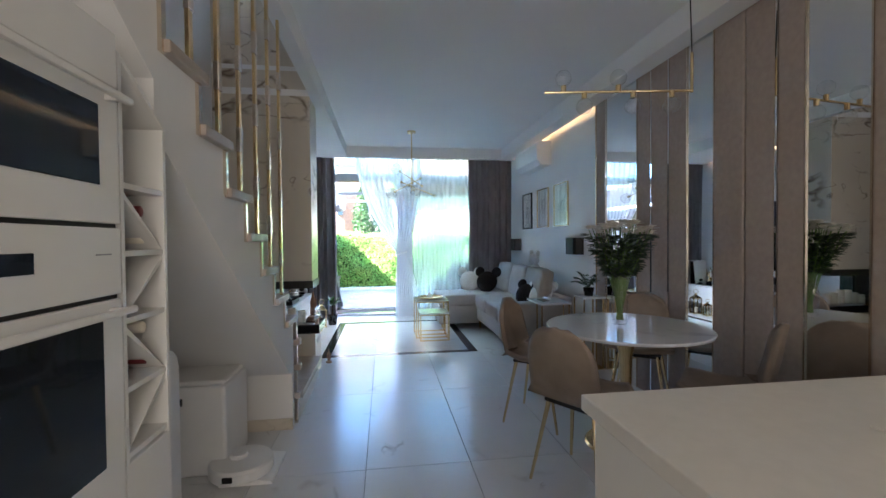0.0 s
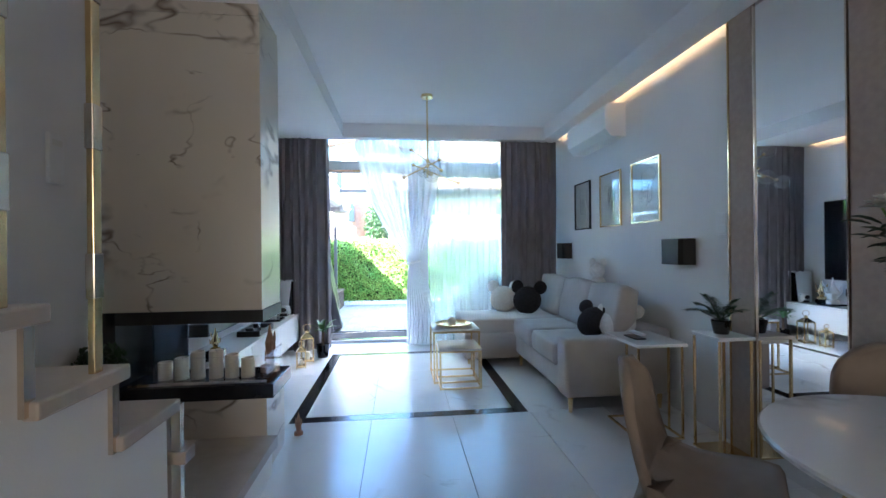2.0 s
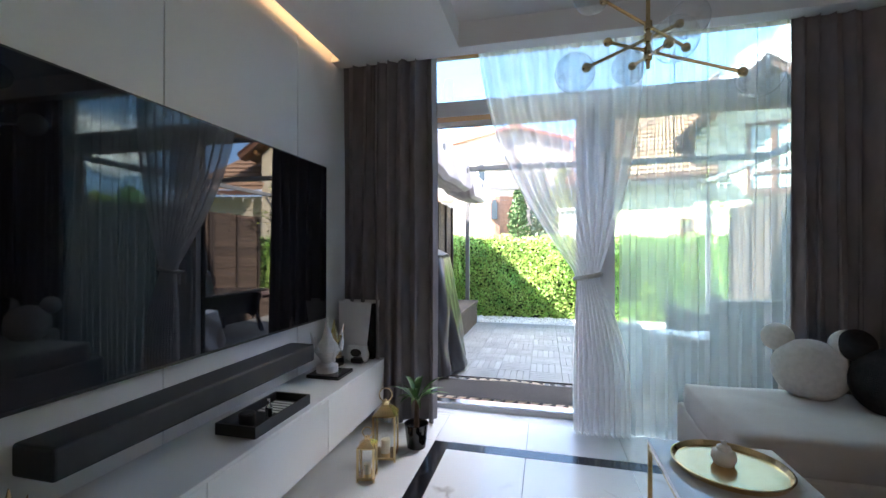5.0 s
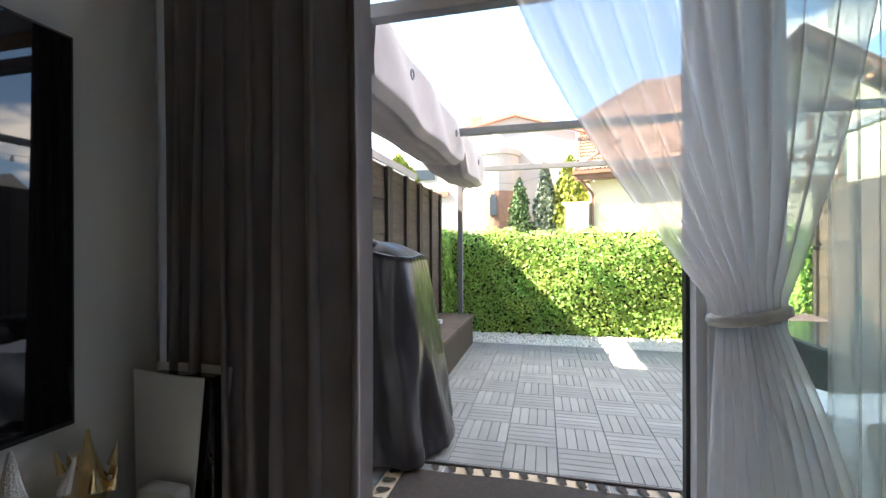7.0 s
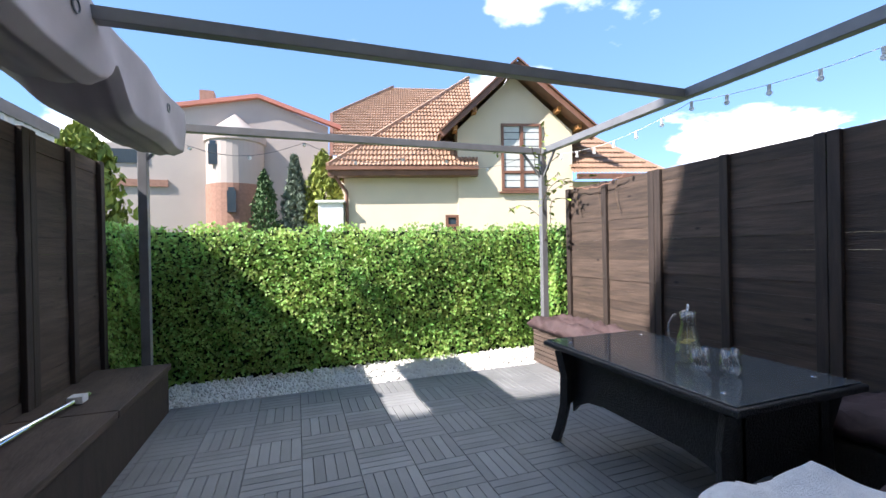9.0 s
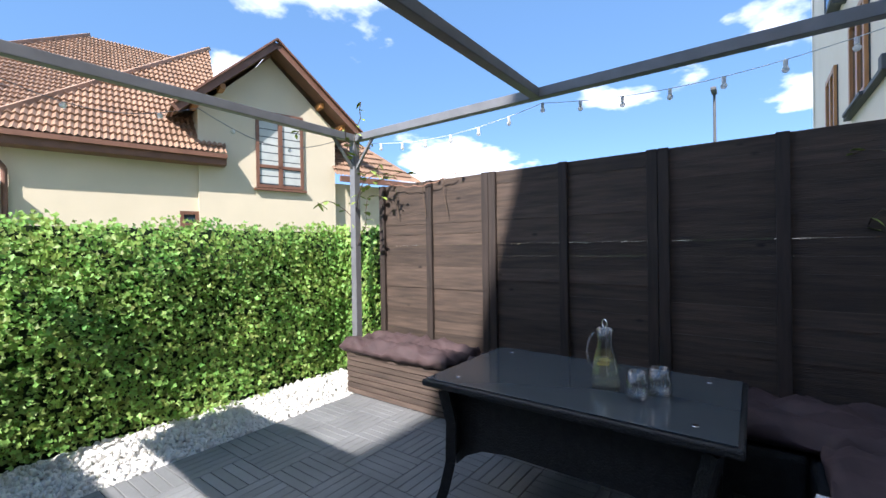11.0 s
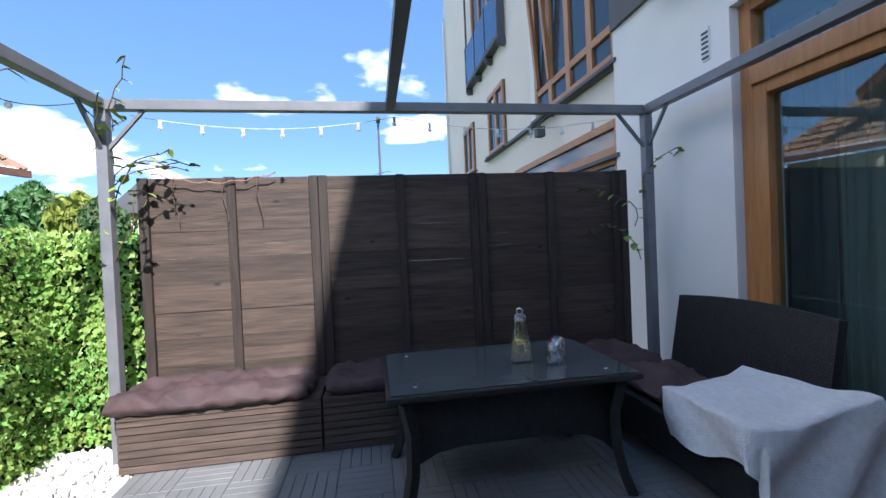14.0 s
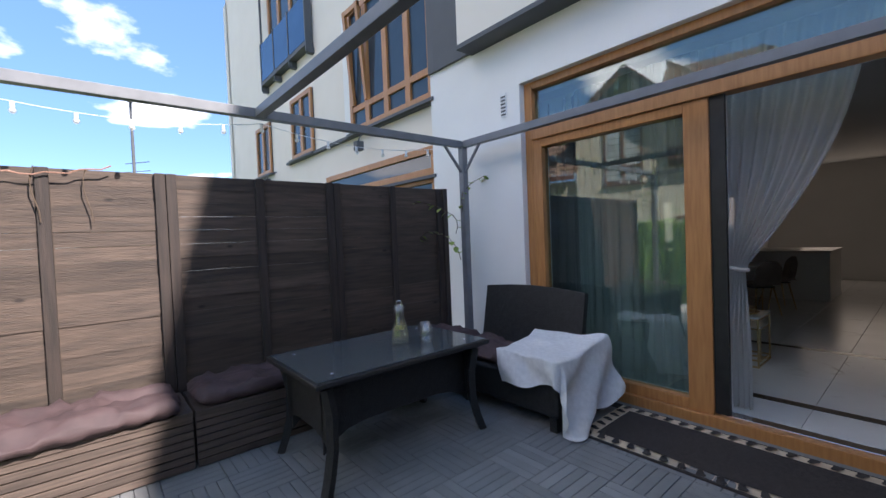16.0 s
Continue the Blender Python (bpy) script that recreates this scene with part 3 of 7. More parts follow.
# winding steps round the newel, and the first platform
CX, CY = SX, 3.06
for z, pts in ((0.60, [(CX, CY), (XL, CY + 0.0), (XL, CY + 0.42)]), (0.42, [(CX, CY + 0.02), (XL, CY + 0.40), (XL, 4.06), (XL + 0.35, 4.06)])):
    part("winding_tread", prism(pts, "z", z - 0.04, z), M["tread"], stairs)
    inner = [(CX - 0.05 + (p[0] - CX) * 0.96, p[1]) for p in pts]
    part("winding_riser", prism(inner, "z", 0.0, z - 0.04), M["wall"], stairs)
for z in (0.60, 0.42, 0.22):
    part("newel_end", box(SX - 0.03, SX + 0.035, 3.055, 3.12, z - 0.045, z - 0.002, 0.004), M["tread"], stairs)
part("newel_post", box(SX - 0.012, SX + 0.016, 3.06, 3.085, 0.0, 0.75), M["champ"], stairs)
part("platform", prism([(SX + 0.04, 3.10), (SX + 0.04, 4.062), (-1.05, 4.062)], "z", 0.16, 0.21), M["tread"], stairs)
part("platform_riser", prism([(SX + 0.01, 3.12), (SX + 0.01, 4.06), (-1.0, 4.06)], "z", 0.0, 0.16), M["wall"], stairs)
part("marble_skirting", box(-1.05, SX, 2.955, 2.97, 0.0, 0.075), M["chim"], stairs)
for k, (z, y) in enumerate(NOSE[1:], 1):
    yy = y - 0.085
    rod = part("brass_rod", box(SX - 0.008, SX + 0.008, yy - 0.014, yy + 0.014, z, ZB + (0.6 if k > 7 else 0.0), 0.002), M["gold"], stairs, "polished brass strip")
    for q in range(4):
        zz = z + 0.18 + q * 0.36
        if zz < ZB - 0.05:
            part("clamp", box(SX - 0.011, SX + 0.011, yy - 0.017, yy + 0.017, zz, zz + 0.11, 0.003), M["champ"], rod)

# ---- under the stairs ----
st = thing("vacuum_station", (-0.95, 2.55, 0), label="white docking station of a robot vacuum under the stairs", category="docking station", world=True)
part("tower", box(-1.17, -0.80, 2.42, 2.80, 0.0, 0.50, 0.02, 3), M["plastic"], st)
part("lid", box(-1.165, -0.805, 2.425, 2.795, 0.502, 0.53, 0.012, 3), M["plastic"], st)
part("screen", box(-1.12, -1.02, 2.415, 2.42, 0.40, 0.44), M["blackgloss"], st, "small black display")
part("ramp", prism([(-0.80, 0.0), (-0.53, 0.0), (-0.53, 0.015), (-0.80, 0.05)], "y", 2.30, 2.62), M["plastic"], st)
rb = thing("robot_vacuum", (-0.72, 2.42, 0.0), label="round white robot vacuum parked at its station", category="robot vacuum", world=True)
part("body", lathe((-0.72, 2.42, 0.02), [(0.155, 0), (0.165, 0.012), (0.165, 0.06), (0.155, 0.072), (0.0, 0.074)], 36), M["plastic"], rb, smooth=False)
part("turret", lathe((-0.74, 2.44, 0.092), [(0.045, 0), (0.045, 0.018), (0.04, 0.022), (0.0, 0.022)], 24), M["plastic"], rb)
part("sensor", box(-0.765, -0.715, 2.252, 2.258, 0.045, 0.075), M["blackgloss"], rb)

# ---- fireplace ----
fp = thing("fireplace", (-1.0, 4.25, 0), label="cream marble chimney breast with an open glass fireplace", category="fireplace", kind="structure", world=True)
CF, CB, CR = 4.07, 4.43, -0.60
part("chimney", box(XL, CR, CF, CB, 0.92, 2.58, 0.003), M["chim"], fp)
part("chimney_upper", box(XL, CR - 0.004, CF + 0.003, CB, 2.584, 3.9), M["chim"], fp)
bm = box(XL + 0.04, CR + 0.006, CF - 0.006, CB + 0.006, 0.85, 0.92)
part("upper_trim", bm, M["black"], fp)
part("firebox_side", box(XL, XL + 0.09, CF - 0.006, CB, 0.42, 0.92), M["black"], fp)
part("shelf", box(XL + 0.04, CR + 0.06, CF - 0.012, CB + 0.012, 0.42, 0.50, 0.003), M["blackstone"], fp)
part("base", box(XL, CR + 0.02, CF, CB, 0.0, 0.42), M["chim"], fp)
part("smoked_pane", box(XL + 0.09, XL + 0.30, CB - 0.02, CB - 0.012, 0.50, 0.85), M["smoke"], fp)
gl = part("front_glass", box(XL + 0.16, CR + 0.01, CF + 0.012, CF + 0.018, 0.52, 0.655), M["glass"], fp, "low clear glass guard")
part("side_glass", box(CR + 0.01, CR + 0.016, CF + 0.012, CB - 0.02, 0.52, 0.655), M["glass"], fp)
part("glass_rail", box(XL + 0.14, CR + 0.016, CF + 0.010, CF + 0.022, 0.50, 0.52), M["chrome"], fp)
for o in (gl,):
    o.visible_shadow = False
tr = thing("candle_tray", (-0.95, 4.2, 0.5), label="clear glass tray holding six ivory candles", category="candle tray", world=True)
part("plate", box(-1.24, -0.68, 4.13, 4.29, 0.500, 0.508), M["glass"], tr)
part("rim", box(-1.24, -0.68, 4.13, 4.136, 0.508, 0.535), M["glass"], tr)
for k in range(6):
    x = -1.19 + 0.09 * k + (0.012 if k > 2 else 0)
    hh = (0.10, 0.12, 0.15, 0.16, 0.13, 0.105)[k]
    c = thing("candle", (x, 4.21, 0.508), label="ivory pillar candle with a burnt hollow top", category="candle", group="candles in the fireplace")
    part("wax", lathe((0, 0, 0), [(0.038, 0), (0.038, hh), (0.034, hh + 0.004 * (k % 3)), (0.026, hh - 0.018), (0.0, hh - 0.022)], 20), M["wax"], c, smooth=False)
    part("wick", tube((0, 0, hh - 0.022), (0.003, 0, hh), 0.0016, seg=6), M["black"], c)


def figurine(name, at, h, material, label, seed=1, spread=0.25):
    """A small ornament as one plain lumpy turned shape on a base."""
    rnd = random.Random(seed)
    bm = lathe((0, 0, 0), [(h * 0.2, 0), (h * 0.2, h * 0.12), (h * 0.09, h * 0.16), (h * spread * 0.5, h * 0.4), (h * 0.10, h * 0.62), (h * 0.05, h * 0.8), (h * 0.012, h)], 12)
    for k in range(7):
        a = rnd.uniform(0, 6.3)
        z = h * rnd.uniform(0.2, 0.72)
        tube((0.5 * h * spread * math.cos(a), 0.5 * h * spread * math.sin(a), z), (0.62 * h * spread * math.cos(a), 0.62 * h * spread * math.sin(a), z + h * 0.22), h * 0.04, h * 0.008, 7, bm)
    ob = solo(name, bm, material, label, "ornament")
    ob.location = at
    return ob


figurine("castle_figurine", (CR - 0.04, 4.34, 0.5), 0.29, M["figure"], "brown carved castle ornament on the fireplace shelf", 3, 0.17)
figurine("castle_figurine", (-0.52, 4.55, 0.0), 0.15, M["figure"], "brown and red castle ornament standing on the floor", 5)
tp = thing("topiary_pot", (-1.40, 3.95, 0.42), label="dark ball topiary in a small brass pot", category="plant", world=True)
part("pot", lathe((-1.36, 3.93, 0.42), [(0.05, 0), (0.07, 0.1), (0.072, 0.11), (0.06, 0.10), (0.0, 0.095)], 18), M["gold"], tp)


def leaf_cloud(bm, c, r, count, size, seed, flat=1.0):
    rnd = random.Random(seed)
    for _ in range(count):
        d = Vector((rnd.gauss(0, 1), rnd.gauss(0, 1), rnd.gauss(0, 1))).normalized() * r * rnd.uniform(0.55, 1.05)
        p = Vector(c) + Vector((d.x, d.y, d.z * flat))
        e = Euler((rnd.uniform(0, 6.3), rnd.uniform(0, 6.3), rnd.uniform(0, 6.3))).to_matrix()
        s = size * rnd.uniform(0.6, 1.3)
        vs = [bm.verts.new(p + e @ Vector(q) * s) for q in ((-0.5, 0, 0), (0, -0.28, 0.08), (0.5, 0, 0), (0, 0.28, 0.08))]
        bm.faces.new(vs)
    return bm


part("foliage", leaf_cloud(bmesh.new(), (-1.36, 3.93, 0.66), 0.12, 700, 0.035, 4), M["darkleaf"], tp)

# ---- television wall ----
for k, (a, b) in enumerate(((4.43, 5.45), (5.456, 6.40), (6.406, 6.98))):
    setting("wall_panel_%d" % (k + 1), box(XL, XL + 0.025, a, b, 0.0, ZB - 0.03, 0.002), M["wall"], "white wall panel with a dark joint", "wall panel")
tv = thing("television", (-1.41, 5.72, 0.8), label="large black wall-mounted television, switched off", category="television", world=True)
part("casing", box(XL + 0.025, -1.40, 4.80, 6.70, 0.79, 1.84, 0.004), M["black"], tv)
part("screen", box(-1.40, -1.396, 4.81, 6.69, 0.805, 1.83), M["blackgloss"], tv, "glossy black screen")
sb = thing("soundbar", (-1.3, 5.5, 0.62), label="long black soundbar on the wall under the television", category="soundbar", world=True)
part("body", box(XL + 0.025, -1.27, 4.95, 6.33, 0.60, 0.70, 0.012, 3), M["black"], sb)
cs = thing("tv_console", (-1.26, 5.7, 0.15), label="long floating white gloss television console", category="console", world=True)
part("top", box(XL, -1.065, 4.44, 6.98, 0.452, 0.47, 0.002), M["whitegloss"], cs)
part("body", box(XL, -1.09, 4.45, 6.975, 0.16, 0.452), M["whitegloss"], cs)
for a, b in ((4.45, 5.29), (5.296, 6.13), (6.136, 6.975)):
    part("drawer_front", box(-1.09, -1.07, a, b, 0.155, 0.448, 0.002), M["whitegloss"], cs)
gc = thing("game_console", (-1.26, 6.90, 0.47), label="white upright game console with a black core", category="game console", world=True)
part("core", box(-1.37, -1.125, 6.885, 6.94, 0.47, 0.875, 0.012, 3), M["blackgloss"], gc)
for y in (6.872, 6.938):
    side = 1 if y > 6.9 else -1
    part("side_shell", sheet(10, 12, lambda u, v, y=y, sd=side: (-1.39 + (0.285 - 0.05 * (1 - v) * u - 0.03 * (1 if sd < 0 else 0) * u) * u, y + 0.012 * math.sin(3.1 * u) * sd + 0.006 * sd * v * v, 0.47 + (0.425 - 0.012 * u * (1 if sd < 0 else 0)) * v), 0.008), M["plastic"], gc, "white curved side shell")
hs = thing("game_controller", (-1.22, 6.80, 0.47), label="white game controller on its stand", category="controller", world=True)
part("body", pillow(-1.285, -1.135, 6.765, 6.825, 0.525, 0.595, 1.6), M["plastic"], hs, smooth=True)
part("grip", ball((-1.27, 6.795, 0.525), 0.032, 0.8, 0.8, 1.5), M["plastic"], hs, smooth=True)
part("grip", ball((-1.15, 6.795, 0.525), 0.032, 0.8, 0.8, 1.5), M["plastic"], hs, smooth=True)
part("face_plate", ball((-1.21, 6.765, 0.545), 0.034, 1.2, 0.5, 0.8), M["black"], hs, smooth=True)
part("foot", box(-1.25, -1.17, 6.77, 6.82, 0.47, 0.50), M["black"], hs)
ty = thing("black_tray", (-1.2, 5.75, 0.47), label="black tray with striped end on the console", category="tray", world=True)
part("bottom", box(-1.30, -1.10, 5.58, 6.0, 0.47, 0.48), M["black"], ty)
for a in (box(-1.30, -1.29, 5.58, 6.0, 0.48, 0.52), box(-1.11, -1.10, 5.58, 6.0, 0.48, 0.52), box(-1.29, -1.11, 5.58, 5.59, 0.48, 0.52), box(-1.29, -1.11, 5.99, 6.0, 0.48, 0.52)):
    part("rim", a, M["black"], ty)
for k in range(5):
    part("stripe", box(-1.28, -1.12, 5.83 + 0.03 * k, 5.845 + 0.03 * k, 0.481, 0.483), M["whitegloss"], ty)
solo("small_bottle", lathe((0, 0, 0), [(0.016, 0), (0.016, 0.06), (0.007, 0.075), (0.007, 0.1), (0.0, 0.1)], 12), M["chrome"], "small pale bottle in the black tray", "bottle").location = (-1.16, 5.75, 0.481)
solo("round_tin", lathe((0, 0, 0), [(0.036, 0), (0.036, 0.05), (0.03, 0.055), (0.0, 0.055)], 18), M["black"], "small round black tin with a gold lid", "tin").location = (-1.22, 5.68, 0.481)
figurine("white_figurine", (-1.27, 6.48, 0.492), 0.34, M["plushw"], "white and red ornament on a black plinth", 9, 0.5)
solo("figurine_block", box(-1.38, -1.28, 6.63, 6.73, 0.47, 0.53, 0.004), M["blackgloss"], "small black block under the gilded ornament", "plinth")
figurine("gold_figurine", (-1.33, 6.68, 0.53), 0.26, M["gold"], "small gilded ornament on the console", 11, 0.4)
figurine("gold_figurine", (-1.15, 4.78, 0.54), 0.16, M["gold"], "gilded trophy on a black block", 13, 0.4)
solo("plinth", box(-1.36, -1.14, 6.38, 6.58, 0.47, 0.492, 0.003), M["blackgloss"], "black plinth plate under the ornament", "plinth")
solo("trophy_block", box(-1.20, -1.10, 4.72, 4.84, 0.47, 0.54, 0.004), M["blackgloss"], "small black trophy block on the console", "plinth")


def lantern(at, w, h):
    t = thing("lantern", at, 12, label="brass lantern with glass sides and a ring handle on the floor", category="lantern", group="floor lanterns")
    part("base", box(-w / 2, w / 2, -w / 2, w / 2, 0.012, 0.03, 0.002), M["gold"], t)
    s = w / 2 - 0.006
    for x in (-s, s):
        for y in (-s, s):
            part("corner_post", box(x - 0.006, x + 0.006, y - 0.006, y + 0.006, 0.0, h * 0.66), M["gold"], t)
    for a in ((-s, s, -s - 0.001, -s + 0.001), (-s, s, s - 0.001, s + 0.001), (-s - 0.001, -s + 0.001, -s, s), (s - 0.001, s + 0.001, -s, s)):
        part("pane", box(*a, 0.03, h * 0.66), M["glass"], t)
    part("top_frame", box(-w / 2, w / 2, -w / 2, w / 2, h * 0.66, h * 0.68), M["gold"], t)
    bm = bmesh.new()
    bmesh.ops.create_cone(bm, cap_ends=True, segments=4, radius1=w * 0.7, radius2=w * 0.18, depth=h * 0.13, matrix=Matrix.Translation((0, 0, h * 0.745)) @ pose(0, 0, 0, 0, 0, 45))
    part("roof", bm, M["gold"], t)
    part("cap", lathe((0, 0, h * 0.81), [(w * 0.16, 0), (w * 0.16, h * 0.05), (w * 0.04, h * 0.07), (w * 0.04, h * 0.09)], 12), M["gold"], t)
    bm = ring((0, 0, h * 0.95), 0.1 * h, 0.1 * h, 0.004, (1, 0, 0), (0, 0, 1), 18, 6)
    part("ring", bm, M["gold"], t)
    part("candle", lathe((0, 0, 0.03), [(w * 0.2, 0), (w * 0.2, h * 0.2), (0, h * 0.2)], 12), M["wax"], t)


lantern((-0.87, 6.47, 0), 0.14, 0.40)
lantern((-0.88, 6.22, 0), 0.10, 0.27)


def blade(bm, root, tip, width, droop, n=6):
    """A long arched leaf."""
    root, tip = Vector(root), Vector(tip)
    d = tip - root
    side = d.cross(Vector((0, 0, 1))).normalized()
    last = None
    for k in range(n + 1):
        f = k / n
        p = root + d * f + Vector((0, 0, droop * math.sin(math.pi * f)))
        w = width * math.sin(math.pi * (0.12 + 0.86 * f)) * 0.5
        cur = (bm.verts.new(p - side * w), bm.verts.new(p + Vector((0, 0, -w * 0.3))), bm.verts.new(p + side * w))
        if last:
            bm.faces.new((last[0], last[1], cur[1], cur[0]))
            bm.faces.new((last[1], last[2], cur[2], cur[1]))
        last = cur


yu = thing("yucca_plant", (-0.73, 6.65, 0), label="small green yucca in a black pot on the floor", category="plant")
part("pot", lathe((0, 0, 0), [(0.06, 0), (0.075, 0.13), (0.078, 0.15), (0.068, 0.15), (0.06, 0.12), (0.0, 0.12)], 24), M["blackgloss"], yu)
part("stem", tube((0, 0, 0.12), (0.005, 0, 0.30), 0.018, 0.014, 10), M["bark"], yu)
bm = bmesh.new()
rnd = random.Random(8)
for k in range(24):
    a = k * 2.4
    L = rnd.uniform(0.14, 0.24)
    e = rnd.uniform(-0.1, 1.1)
    blade(bm, (0, 0, 0.29), (L * math.cos(a) * math.cos(e), L * math.sin(a) * math.cos(e), 0.29 + L * math.sin(e)), 0.026, 0.035)
part("leaves", bm, M["leaf"], yu)

# ---- sofa ----
so = thing("corner_sofa", (1.8, 5.7, 0), label="light grey velour corner sofa with a chaise and brass feet", category="sofa", world=True)
part("seat_base", box(1.42, 2.24, 4.80, 6.05, 0.12, 0.34, 0.03, 3), M["sofa"], so, smooth=False)
part("chaise_base", box(0.86, 2.24, 6.05, 6.92, 0.06, 0.34, 0.03, 3), M["sofa"], so)
part("near_arm", box(1.40, 2.24, 4.62, 4.81, 0.12, 0.56, 0.035, 4), M["sofa"], so, smooth=True)
part("far_arm", box(1.40, 2.24, 6.80, 6.95, 0.30, 0.56, 0.05, 4), M["sofa"], so, smooth=True)
part("backrest", box(2.10, 2.27, 4.64, 6.93, 0.12, 0.62, 0.04, 4), M["sofa"], so, smooth=True)
part("seat_cushion", pillow(1.38, 2.08, 4.82, 5.44, 0.31, 0.49, 0.75, 0.006, 3), M["sofa"], so, smooth=True)
part("seat_cushion", pillow(1.38, 2.08, 5.44, 6.06, 0.31, 0.49, 0.75, 0.006, 3), M["sofa"], so, smooth=True)
part("chaise_cushion", pillow(0.84, 2.08, 6.06, 6.82, 0.31, 0.485, 0.6, 0.006, 5), M["sofa"], so, smooth=True)
for y0, y1 in ((4.83, 5.45), (5.47, 6.10), (6.12, 6.80)):
    bm = pillow(-0.09, 0.09, y0, y1, -0.23, 0.25, 1.35, 0.012, int(y0 * 10))
    bmesh.ops.transform(bm, matrix=Matrix.Translation((2.02, 0, 0.69)) @ pose(0, 0, 0, 0, 10, 0), verts=bm.verts)
    part("back_cushion", bm, M["sofa"], so, smooth=True)
for x, y in ((1.46, 4.68), (1.46, 5.98), (2.18, 4.68), (0.92, 6.12), (0.92, 6.86), (2.18, 6.86)):
    part("foot", tube((x, y, 0), (x, y, 0.125), 0.014, 0.02, 10), M["gold"], so, "brass foot")


def ear_cushion(at, rx, rz, material, label, s=1.0):
    """A round plush cushion with two smaller round pads."""
    bm = ball((0, 0, 0.19 * s), 0.19 * s, 1.06, 0.55, 1.0)
    ball((-0.17 * s, 0, 0.37 * s), 0.092 * s, 1, 0.6, 1, bm=bm)
    ball((0.17 * s, 0, 0.37 * s), 0.092 * s, 1, 0.6, 1, bm=bm)
    ob = solo("plush_cushion", bm, material, label, "cushion", smooth=True)
    ob.matrix_world = pose(*at, rx, 0, rz)


ear_cushion((1.66, 6.46, 0.47), -16, -42, M["plushb"], "black round plush cushion with two round pads on the chaise", 0.88)
ear_cushion((1.43, 6.68, 0.47), -14, -35, M["plushw"], "white round plush cushion behind a black one", 0.85)
ear_cushion((1.80, 5.12, 0.475), -30, -65, M["plushb"], "black round plush cushion leaning in the sofa corner", 0.74)
ear_cushion((1.93, 4.90, 0.50), -40, -45, M["plushw"], "white round plush cushion by the sofa arm", 0.74)
bm = ball((0, 0, 0.13), 0.085, 1, 0.8, 1.25)
ball((0, -0.01, 0.28), 0.07, 1, 0.85, 1.0, bm=bm)
ball((-0.06, 0, 0.35), 0.036, 1, 0.5, 1, bm=bm)
ball((0.06, 0, 0.35), 0.036, 1, 0.5, 1, bm=bm)
ob = solo("plush_doll", bm, M["plushw"], "white plush doll sitting on top of the sofa back", "doll", smooth=True)
ob.matrix_world = pose(2.20, 5.72, 0.68, 0, 0, -70)
ob.scale = (1.2, 1.2, 1.2)

# ---- tables in the living room ----


def cube_table(name, x0, x1, y0, y1, h, label):
    t = thing(name, ((x0 + x1) / 2, (y0 + y1) / 2, 0), label=label, category="side table", group="nesting tables", world=True)
    part("top", box(x0, x1, y0, y1, h - 0.018, h, 0.002), M["chimtop"], t)
    r = 0.016
    for x in (x0, x1 - r):
        for y in (y0, y1 - r):
            part("leg", box(x, x + r, y, y + r, 0, h - 0.018), M["gold"], t)
    for x in (x0, x1 - r):
        for z in (0.0, h - 0.018 - r):
            part("rail", box(x + 0.002, x + r - 0.002, y0 + r, y1 - r, z, z + r), M["gold"], t)
    for y in (y0, y1 - r):
        for z in (0.0, h - 0.018 - r):
            part("rail", box(x0 + r, x1 - r, y + 0.002, y + r - 0.002, z, z + r), M["gold"], t)


M["chimtop"] = marble("white_marble_top", (0.70, 0.71, 0.72), (0.42, 0.42, 0.43), 0.06, 1.2, 0.02, 0.3)
cube_table("nesting_table", 0.48, 0.92, 5.48, 5.92, 0.50, "square marble-topped table on a brass cube frame")
cube_table("nesting_table", 0.52, 0.90, 5.30, 5.68, 0.36, "smaller marble-topped brass table tucked under its twin")
ob = solo("round_tray", lathe((0, 0, 0), [(0.15, 0), (0.172, 0.006), (0.182, 0.024), (0.176, 0.026), (0.165, 0.010), (0.0, 0.008)], 40), M["gold"], "round hammered brass tray on the nesting table", "tray")
ob.location = (0.70, 5.72, 0.50)
t = thing("sugar_bowl", (0.69, 5.74, 0.509), label="small glass and brass pot standing on the tray", category="pot")
part("bowl", lathe((0, 0, 0), [(0.03, 0), (0.04, 0.02), (0.036, 0.045), (0, 0.05)], 18), M["plastic"], t, smooth=True)
part("lid", lathe((0, 0, 0.05), [(0.024, 0), (0.022, 0.012), (0.008, 0.018), (0.01, 0.03), (0, 0.034)], 14), M["plastic"], t)

ct = thing("sofa_side_table", (1.87, 4.36, 0), label="white-topped slim table with brass C-frame over the sofa arm", category="side table", world=True)
part("top", box(1.68, 2.02, 4.13, 4.57, 0.605, 0.625, 0.002), M["whitegloss"], ct)
for x in (1.70, 2.0):
    for y in (4.16, 4.30):
        part("leg", box(x - 0.006, x + 0.006, y - 0.006, y + 0.006, 0.012, 0.605), M["gold"], ct)
for a in (box(1.694, 1.706, 4.15, 4.56, 0, 0.012), box(1.994, 2.006, 4.15, 4.56, 0, 0.012), box(1.706, 1.994, 4.548, 4.56, 0, 0.012), box(1.706, 1.994, 4.15, 4.162, 0, 0.012)):
    part("floor_rail", a, M["gold"], ct)
solo("phone", box(1.75, 1.83, 4.28, 4.43, 0.625, 0.634, 0.003), M["blackgloss"], "black phone lying on the white table", "phone")
solo("remote_control", box(1.86, 1.90, 4.40, 4.55, 0.625, 0.64, 0.004), M["plastic"], "pale remote control on the white table", "remote")

